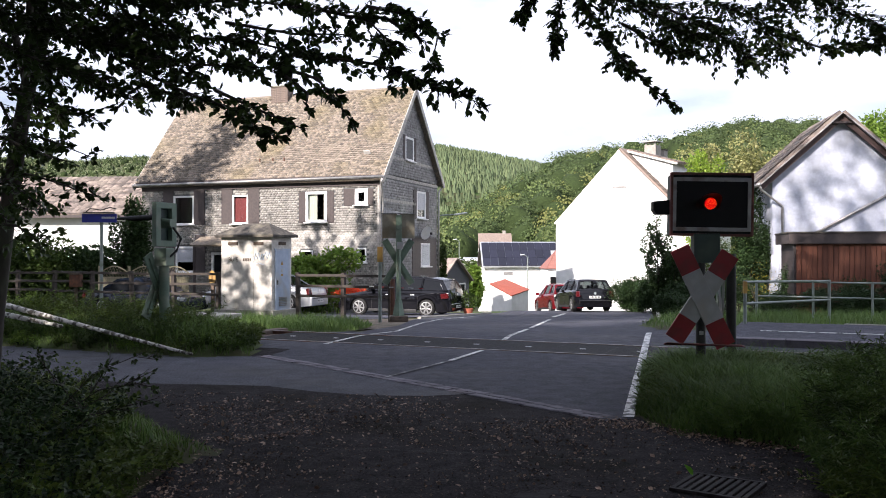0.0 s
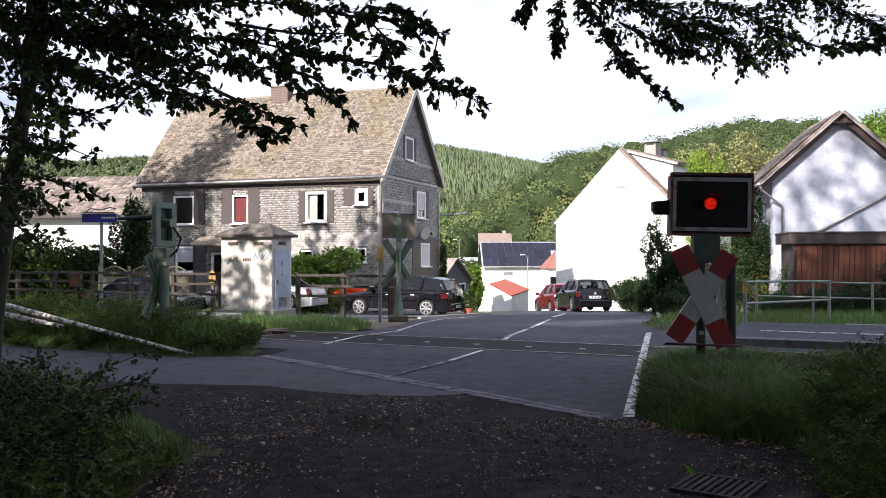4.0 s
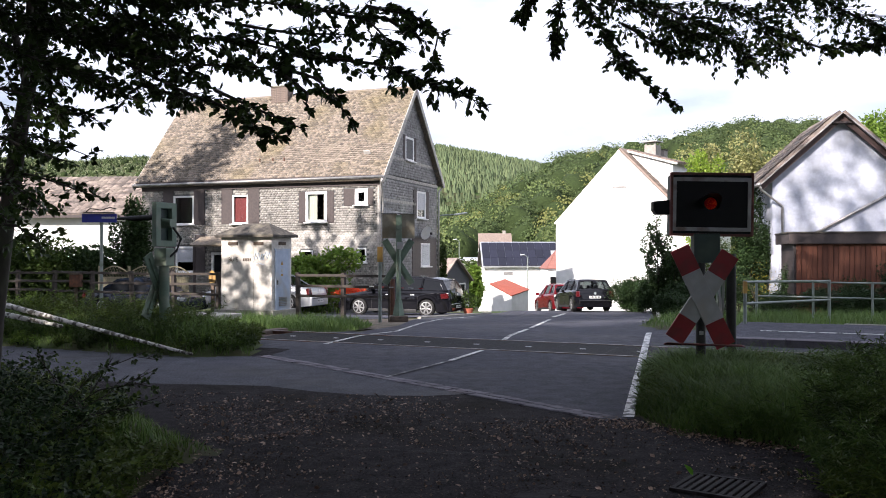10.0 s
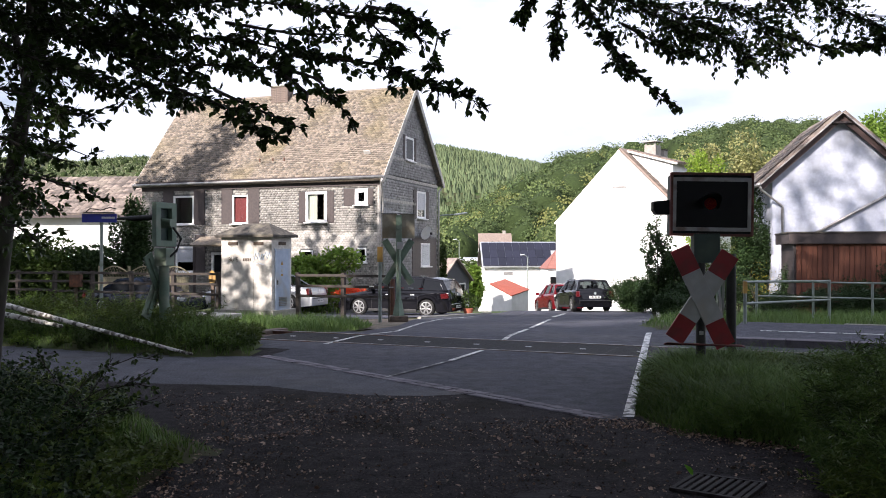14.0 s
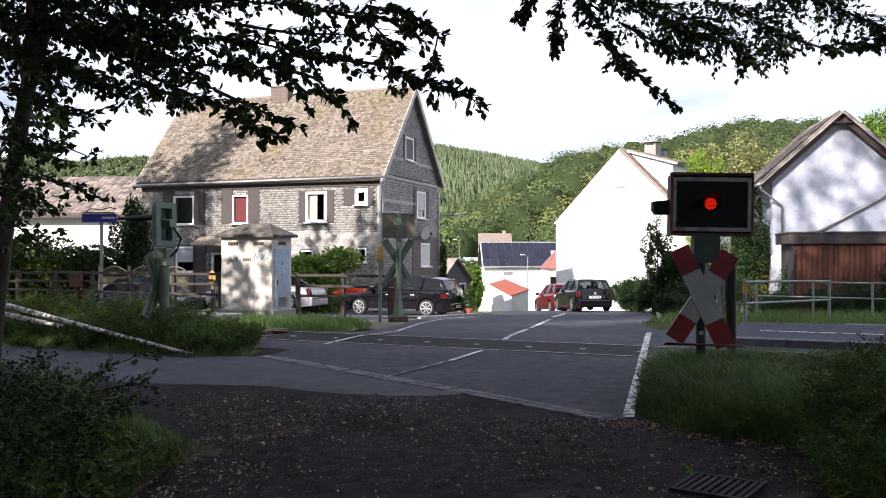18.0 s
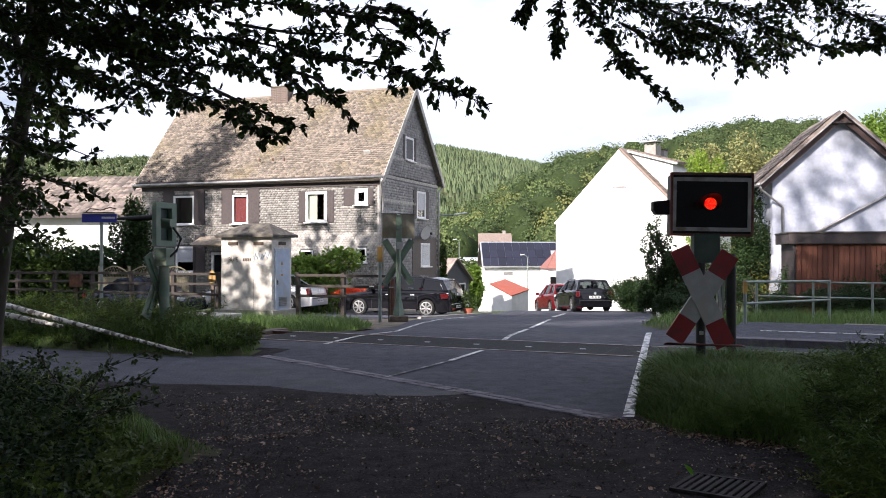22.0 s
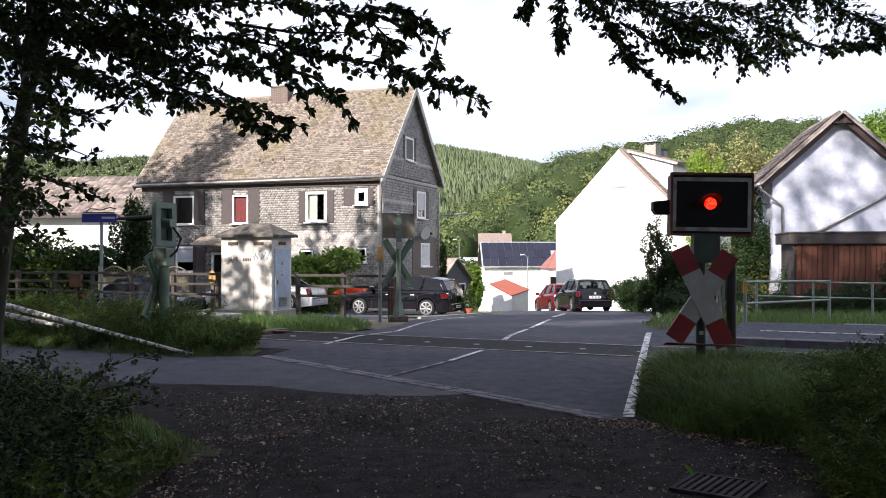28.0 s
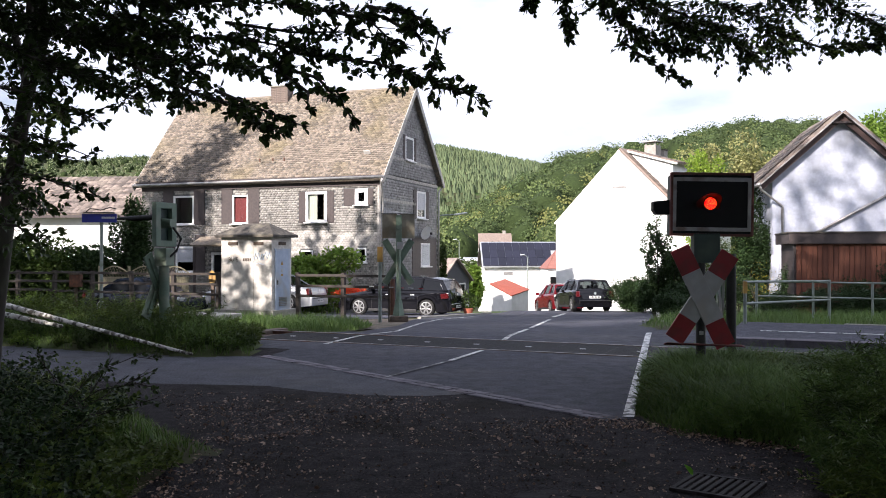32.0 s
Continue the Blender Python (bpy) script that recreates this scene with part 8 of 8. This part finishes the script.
shrub("shrubbery", 46, (12.9, 31.2, -0.75), (0.9, 0.7, 1.25), 6200, 0.1, LEAF_IVY_SHADE, "dark growth before the barn wall", lumps=20)
shrub("shrubbery", 36, (8.7, 33.0, -0.75), (0.9, 1.2, 0.5), 3600, 0.1, LEAF_IVY_SHADE, "roadside shrubs and goldenrod")
tree("yew", 41, (9.75, 36.6, -0.9), 3.0, (0, 0, 1.5), (0.75, 0.7, 1.4), 4200, 0.12, LEAF_THUJA, "dark ragged yew before the white house", 0.07, 16, 0.4)
tree("yew", 37, (8.8, 36.0, -0.9), 4.3, (0, 0, 2.2), (0.75, 0.6, 2.2), 3600, 0.11, LEAF_THUJA, "ragged evergreen before the white house", 0.08, 34, 0.17)
shrub("shrubbery", 66, (11.9, 37.2, -0.95), (1.2, 1.0, 1.75), 9000, 0.09, LEAF_WEED, "green bushes between the barn and the white house", lumps=28)
shrub("goldenrod", 38, (11.7, 32.5, -0.7), (1.1, 0.5, 1.1), 320, 0.05, LEAF_YELLOW, "yellow flowering goldenrod before the barn", category="flowers")
shrub("shrubbery", 39, (11.3, 33.6, -0.75), (1.8, 0.9, 0.85), 5200, 0.11, LEAF_IVY_SHADE, "dense shrubs before the barn")
tree("ivy_column", 40, (12.3, 34.8, -0.8), 4.6, (0, 0, 2.5), (0.75, 0.8, 2.4), 16000, 0.09, LEAF_IVY_SHADE, "ivy growing up beside the barn wall", 0.08, 34, 0.45, category="ivy")
for i, (x, y, z, r, m_) in enumerate(((18.0, 65, 11.8, 2.0, LEAF_LIGHT), (20.2, 68, 13.6, 3.6, LEAF_OLIVE), (22.5, 64, 12.8, 3.4, LEAF_OLIVE), (24, 56, 11.0, 3.0, LEAF_LIGHT), (29.5, 58, 14.5, 3.4, LEAF_LIGHT))):
    tree("garden_tree", 50 + i, (x, y, float(gz(x, y))), z, (0, 0, z * 0.68), (r, r, z * 0.36), 13000, 0.22, m_, "sunlit broad-leaved tree between the houses", 0.18, 22, 0.34, group="trees between the houses")
tree("garden_tree", 59, (13.3, 45.2, float(gz(13.3, 45.2))), 8.3, (0, 0, 5.9), (1.35, 1.2, 2.8), 9000, 0.13, LEAF_BRIGHT, "bright green young tree before the white house", 0.09, 26, 0.3, group="trees between the houses")
shrub("climber", 61, (-0.1, 46.6, -1.4), (0.26, 0.5, 1.95), 2600, 0.13, LEAF_SHRUB, "climbing plant on the corner of the house")
for i, (x, y, hz, r) in enumerate(((2.35, 72, 4.6, 1.0), (5.2, 105, 9, 4.2), (-1.5, 110, 9, 4.5), (1.5, 130, 8, 4.5), (9, 118, 8, 3.6), (16, 120, 10, 4.5))):
    tree("valley_tree", 80 + i, (x, y, float(gz(x, y))), hz, (0, 0, hz * 0.62), (r, r, hz * 0.4), 3600, 0.4, LEAF_LIGHT if i < 1 else LEAF_SHRUB, "green tree in the valley", 0.18, 20, 0.36, group="trees of the valley")


# ---- wooded hills ----
def hill(name, seed, ridge, foot_y, foot_z, back, trees, crown, material, label, conifer=False, clumps=260, cl=0.16, span=(0.0, 1.0), mixed=True):
    """A slope up to a ridge line of (x, y, z), and the crowns of its wood."""
    rng = np.random.default_rng(seed)
    R = np.array(ridge, float)
    xs = np.linspace(R[0, 0], R[-1, 0], 60)
    ry, rz = np.interp(xs, R[:, 0], R[:, 1]), np.interp(xs, R[:, 0], R[:, 2])
    ss = np.linspace(0, 1.25, 26)
    prof = np.where(ss <= 1, np.sin(np.minimum(ss, 1) * np.pi / 2) ** 1.15, 1 - (ss - 1) * 1.4)
    Y = foot_y + (ry[None] - foot_y) * ss[:, None]
    X = xs[None] * (Y / ry[None]) ** 0.9
    Z = foot_z + (rz[None] - foot_z) * prof[:, None]
    idx = np.arange(X.size).reshape(X.shape)
    q = np.stack((idx[:-1, :-1], idx[:-1, 1:], idx[1:, 1:], idx[1:, :-1]), -1).reshape(-1, 4)
    h = tagged(mesh_object(name, np.stack((X, Y, Z), -1).reshape(-1, 3), q, SOIL, smooth=True), label, "hill", kind="structure")
    # crowns: a lumpy core, coloured as inner shade, with clumps of leaves on its skin, or slim cones
    b = bmesh.new()
    if conifer:
        bmesh.ops.create_cone(b, cap_ends=False, segments=7, radius1=0.55, radius2=0.02, depth=1.6)
        bmesh.ops.triangulate(b, faces=b.faces)
    else:
        bmesh.ops.create_icosphere(b, subdivisions=2 if mixed else 1, radius=0.62 if mixed else 0.56)
    b.verts.index_update()
    v0 = np.array([v.co[:] for v in b.verts])
    f0 = np.array([[v.index for v in f.verts] for f in b.faces])
    b.free()
    core_v, core_f = [], []
    kinds = [material] if conifer or not mixed else [material, FOREST_B, FOREST_C, material, FOREST_B]
    sets = [([], [], [0]) for _ in kinds]
    for i in range(trees):
        a, s = span[0] + (span[1] - span[0]) * rng.random(), rng.random() ** 0.8 * 1.04
        k = min(int(a * 58.99), 58)
        j = min(int(s / 1.25 * 25), 24)
        fx, fy = a * 59 - k, s / 1.25 * 25 - j

        def at(M):
            return (M[j, k] * (1 - fx) + M[j, k + 1] * fx) * (1 - fy) + (M[j + 1, k] * (1 - fx) + M[j + 1, k + 1] * fx) * fy
        c = np.array((at(X), at(Y), at(Z)))
        if name == "wooded_hill" and c[1] < 215 and 3 < c[0] < 19:
            continue
        verts, faces, count = sets[(1 if s > 0.5 and i % 4 else i) % len(kinds)]
        sc = crown * rng.uniform(0.6, 1.3)
        stretch = np.array((rng.uniform(0.85, 1.1), rng.uniform(0.85, 1.1), rng.uniform(0.9, 1.25)))
        v = v0 * (1 + rng.normal(0, 0.12, (len(v0), 1))) * stretch
        c = c + np.array((0, 0, sc * (0.55 if conifer else 0.12)))
        if conifer:
            verts.append(v * sc + c)
            faces.append(f0 + count[0])
            count[0] += len(v)
        else:
            core_v.append(v * sc + c)
            core_f.append(f0 + len(v0) * (len(core_v) - 1))
            n = clumps
            lump = unit(rng.normal(0, 1, (9, 3)) + np.array((0, -0.4, 0.45)))
            pick = rng.integers(0, 9, n)
            out = unit(rng.normal(0, 1, (n, 3)) + np.array((0, -0.3, 0.35)))
            size_ = rng.uniform(0.24, 0.38, 9)[pick][:, None]
            p = (lump[pick] * 0.58 + out * size_) * stretch * sc
            v, f = leaf_arrays(rng, p + c, unit(out + lump[pick] * 0.4), sc * cl, False, 0.0, 0.6, True)
            verts.append(v)
            faces.append(f + count[0])
            count[0] += len(v)
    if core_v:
        tagged(mesh_object(name + "_shade_cores", np.concatenate(core_v), np.concatenate(core_f), CROWN_SHADE), "dark cores coloured as shade inside the crowns of the wood", "forest", kind="stuff")
    for (verts, faces, count), kind_ in zip(sets, kinds):
        w = mesh_object(name + "_wood", np.concatenate(verts), np.concatenate(faces), kind_)
        tagged(w, "dense green woodland covering the hill", "forest", kind="stuff")
    return h


hill("conifer_hill", 1, [(-160, 720, 76), (-65, 700, 81), (-6, 700, 80), (34, 700, 74), (73, 700, 67), (143, 700, 52), (240, 700, 40), (380, 700, 40)], 230, -7, 40, 20000, 2.3, FOREST_DARK, "distant hill under conifers", True)
hill("wooded_hill", 2, [(-90, 390, 3), (-45, 385, 7), (-1, 380, 12), (18, 380, 19), (36, 380, 28), (50, 380, 34), (75, 380, 39), (102, 380, 43), (124, 380, 49), (148, 380, 50), (163, 380, 47), (200, 380, 42), (260, 380, 38)], 150, -7, 40, 760, 6.8, FOREST, "hill under broad-leaved wood beyond the houses", clumps=480, cl=0.08, span=(0.2, 0.76))
hill("far_hill", 3, [(-900, 900, 86), (-571, 900, 90), (-409, 900, 90), (-362, 900, 86), (-319, 900, 91), (-223, 900, 86), (-84, 900, 76), (100, 900, 70)], 260, -7, 40, 4200, 4.2, FOREST_HAZE, "far wooded hill behind the roofs", clumps=36, cl=0.2, span=(0.0, 0.8), mixed=False)

# fallen leaves
rng_l = np.random.default_rng(12)
n_l = 15000
LX = rng_l.uniform(-3.2, 3.4, n_l)
LY = np.where(rng_l.random(n_l) < 0.45, rng_l.normal(8.0, 0.9, n_l), 3.2 + 6.5 * rng_l.random(n_l))
ok = (inside([(-2.0, 3), (-2.05, 6.2), (-1.85, 6.6), (-3.2, 9.7), (-1.4, 9.2), (-0.5, 8.7), (0.3, 7.7), (1.6, 8.0), (2.6, 6.6), (3.4, 6.2), (3.4, 3)], LX, LY) > 0) & (rng_l.random(n_l) < 0.4 + 0.6 * np.clip(1.6 * np.sin(LX * 1.9 + LY) * np.sin(LY * 1.3 - LX * 0.5) + 0.5 * np.sin(LX * 5.1 - LY * 2.2), 0, 1))
lp = np.stack((LX[ok], LY[ok], np.full(ok.sum(), 0.012)), 1)
lv, lf = leaf_arrays(rng_l, lp, np.concatenate((rng_l.normal(0, 1, (len(lp), 2)), np.zeros((len(lp), 1))), 1), 0.023 * rng_l.choice((0.7, 1.0, 1.9), (len(lp), 1, 1), p=(0.5, 0.42, 0.08)), True, 0.0, 0.3)
tagged(mesh_object("fallen_leaves", lv, lf, WET_LEAF), "brown and yellow fallen leaves scattered on the asphalt", "leaf litter", kind="stuff")
# drifts of leaves along the verges
drift = []
for (x0, y0), (x1, y1), wide, n_d in (((-1.95, 6.9), (-1.0, 7.3), 0.07, 260), ((-2.1, 5.2), (-1.4, 6.1), 0.3, 700), ((-2.1, 4.4), (-1.5, 5.0), 0.3, 420), ((1.45, 7.75), (2.15, 7.15), 0.1, 420), ((2.1, 7.1), (2.75, 6.6), 0.1, 360), ((0.4, 7.6), (1.5, 7.7), 0.16, 300), ((-0.9, 8.9), (0.2, 8.2), 0.25, 320), ((2.0, 6.2), (2.5, 5.6), 0.16, 160)):
    f_ = rng_l.random((n_d, 1))
    drift.append(np.concatenate((np.array((x0, y0)) * (1 - f_) + np.array((x1, y1)) * f_ + rng_l.normal(0, wide, (n_d, 2)), np.full((n_d, 1), 0.016)), 1))
dp = np.concatenate(drift)
dv_, df_ = leaf_arrays(rng_l, dp, np.concatenate((rng_l.normal(0, 1, (len(dp), 2)), np.zeros((len(dp), 1))), 1), 0.025 * rng_l.uniform(0.6, 1.4, (len(dp), 1, 1)), True, 0.0, 0.35)
tagged(mesh_object("leaf_drift", dv_, df_, WET_LEAF), "drifts of brown fallen leaves along the verges", "leaf litter", kind="stuff")
# crumbs of leaves, bark and grit between them
n_c = 42000
CX, CY = rng_l.uniform(-3.4, 4.2, n_c), 2.6 + 8.0 * rng_l.random(n_c)
okc = (inside([(-1.6, 2.6), (-1.75, 6.5), (-3.2, 9.6), (-1.4, 9.1), (-0.5, 8.6), (0.3, 7.6), (1.6, 8.1), (2.6, 6.6), (3.4, 6.2), (3.4, 2.6)], CX, CY) > 0) & (rng_l.random(n_c) < 0.25 + 0.75 * np.clip(np.sin(CX * 2.3 + CY * 1.7) * np.sin(CY * 2.1 - CX * 0.8) + 0.35, 0, 1))
cp = np.stack((CX[okc], CY[okc], np.full(okc.sum(), 0.008)), 1)
cv, cf = leaf_arrays(rng_l, cp, np.concatenate((rng_l.normal(0, 1, (len(cp), 2)), np.zeros((len(cp), 1))), 1), 0.016, False, 0.0, 0.3)
tagged(mesh_object("leaf_crumbs", cv, cf, CRUMB), "dark crumbs of leaves and grit on the asphalt", "leaf litter", kind="stuff")

shrub("geranium_bed", 62, (-3.75, 34.9, -0.12), (0.85, 0.35, 0.16), 700, 0.09, RED_FLOWER, "red and orange flowers along the fence", category="flowers")

# unseen undergrowth of the wood at the camera's back, added to block low sky light
for i, (x, y) in enumerate(((-13, -3), (-11, -9), (-6, -13), (0, -14), (6, -12), (11, -8), (14, -2), (15, 4), (-15, 4), (-19, 9))):
    shrub("shade_bush", 400 + i, (x, y, 0), (3.2, 3.2, 2.6), 2600, 0.4, LEAF_SHRUB, "unseen dense undergrowth added to darken the forecourt", 6)


def sapling():
    t = thing("sapling", pose(-2.7, 6.4, 0.1), "thin sapling with sparse leaves beside the lane", "sapling")
    for i, pts in enumerate(([(-2.7, 6.4, 0.1), (-2.6, 6.45, 0.45), (-2.45, 6.5, 0.72)], [(-2.65, 6.4, 0.35), (-2.4, 6.5, 0.5), (-2.2, 6.55, 0.6)], [(-2.62, 6.45, 0.3), (-2.35, 6.5, 0.36), (-2.12, 6.5, 0.42)],
                             [(-2.68, 6.4, 0.4), (-2.85, 6.4, 0.6), (-3.0, 6.45, 0.75)], [(-2.7, 6.3, 0.2), (-2.5, 6.2, 0.32), (-2.3, 6.15, 0.4)], [(-2.8, 6.4, 0.35), (-2.55, 6.4, 0.62), (-2.25, 6.4, 0.74), (-2.1, 6.4, 0.72)], [(-2.8, 6.4, 0.3), (-2.5, 6.35, 0.5), (-2.2, 6.3, 0.56), (-2.08, 6.3, 0.53)])):
        spray(t, 500 + i, pts, 110, 0.12, 0.036, "low", 0.004)


sapling()

for i, (x, y, rx, rz) in enumerate(((13.6, 29.0, 0.9, 0.7), (14.6, 28.6, 0.8, 0.9), (15.6, 28.3, 0.9, 0.75), (16.5, 28.0, 0.8, 1.0), (17.4, 27.7, 0.8, 0.8))):
    shrub("garage_shrub", 420 + i, (x, y, -0.66), (rx, 0.45, rz), 2600, 0.09, LEAF_IVY_SHADE, "dark leafy shrub growing before the garage", 6)


# ---- what moves: the flashing lamp and the swaying branches ----
def motions():
    # the insert slides back in its tube as the lamp fades, and turns away when it is out
    rows = [(0.0, pose(0, 0.15, 0)), (0.07, pose(0, 0.19, 0)), (0.13, pose(0, 0.25, 0, 0, 0, 40)), (0.19, pose(0, 0.25, 0, 0, 0, 120))]
    k = 0
    while 0.26 + 0.984 * k < 31.9:
        on = 0.26 + 0.984 * k
        for dt, y, a in ((-0.04, 0.25, 150), (-0.005, 0.25, 70), (0.03, 0.2, 10), (0.065, 0.15, 0), (0.11, 0.075, 0), (0.18, 0.045, 0), (0.63, 0.045, 0), (0.69, 0.1, 0), (0.74, 0.15, 0), (0.8, 0.2, 0), (0.85, 0.25, 20), (0.9, 0.25, 90)):
            if 0.2 < on + dt < 31.97:
                rows.append((on + dt, pose(0, y, 0, 0, 0, a)))
        k += 1
    rows.append((32.0, pose(0, 0.045, 0)))
    walk(BULB, rows)
    swing = {
        "hang": ((0, 0.6), (1.5, 1.6), (3, 0.6), (5.5, -1.4), (7, -0.6), (9, 0.0), (13, 0.7), (17, 0.6), (20, 0.4), (22, -0.3), (23, -1.8), (24, -0.9), (25.5, -0.6), (27.5, -2.4), (28.5, -4.0), (29.2, -5.5), (30, -8.0), (30.8, -10.0), (32, -9.6)),
        "mid": ((0, 0.0), (5.5, -0.3), (10, 0.0), (22, 0.0), (25, -0.4), (27.5, -0.9), (30, -1.6), (32, -1.9)),
        "far": ((0, 0.0), (12, 0.1), (22, 0.0), (28, -0.4), (32, -0.4)),
        "tip": ((0, 0.1), (1.5, 0.0), (3.5, -0.35), (5.5, -0.2), (9, -0.1), (14, 0.1), (20, -0.2), (22, -0.3), (23, 0.2), (25.5, -0.4), (27.5, -0.5), (29, -1.7), (30.5, -1.8), (32, -1.1)),
        "drop": ((0, 0.0), (10, 0.0), (23, 0.1), (25.5, -0.4), (29, -0.5), (32, -1.3)),
        "main": ((0, 0.0), (14, 0.0), (24, 0.1), (32, -0.2)),
        "low": ((0, 0.0), (12, 0.05), (17, 0.4), (20, -0.3), (24.5, 0.6), (28, 0.2), (32, 0.0)),
    }
    for group, keys in swing.items():
        for ob in SWAY[group]:
            rest = ob.matrix_basis.copy()
            rise = 0.013 if group == "hang" else 0.0
            walk(ob, [(t, rest @ pose(0, 0, -a * rise, 0, a, 0)) for t, a in keys])


motions()
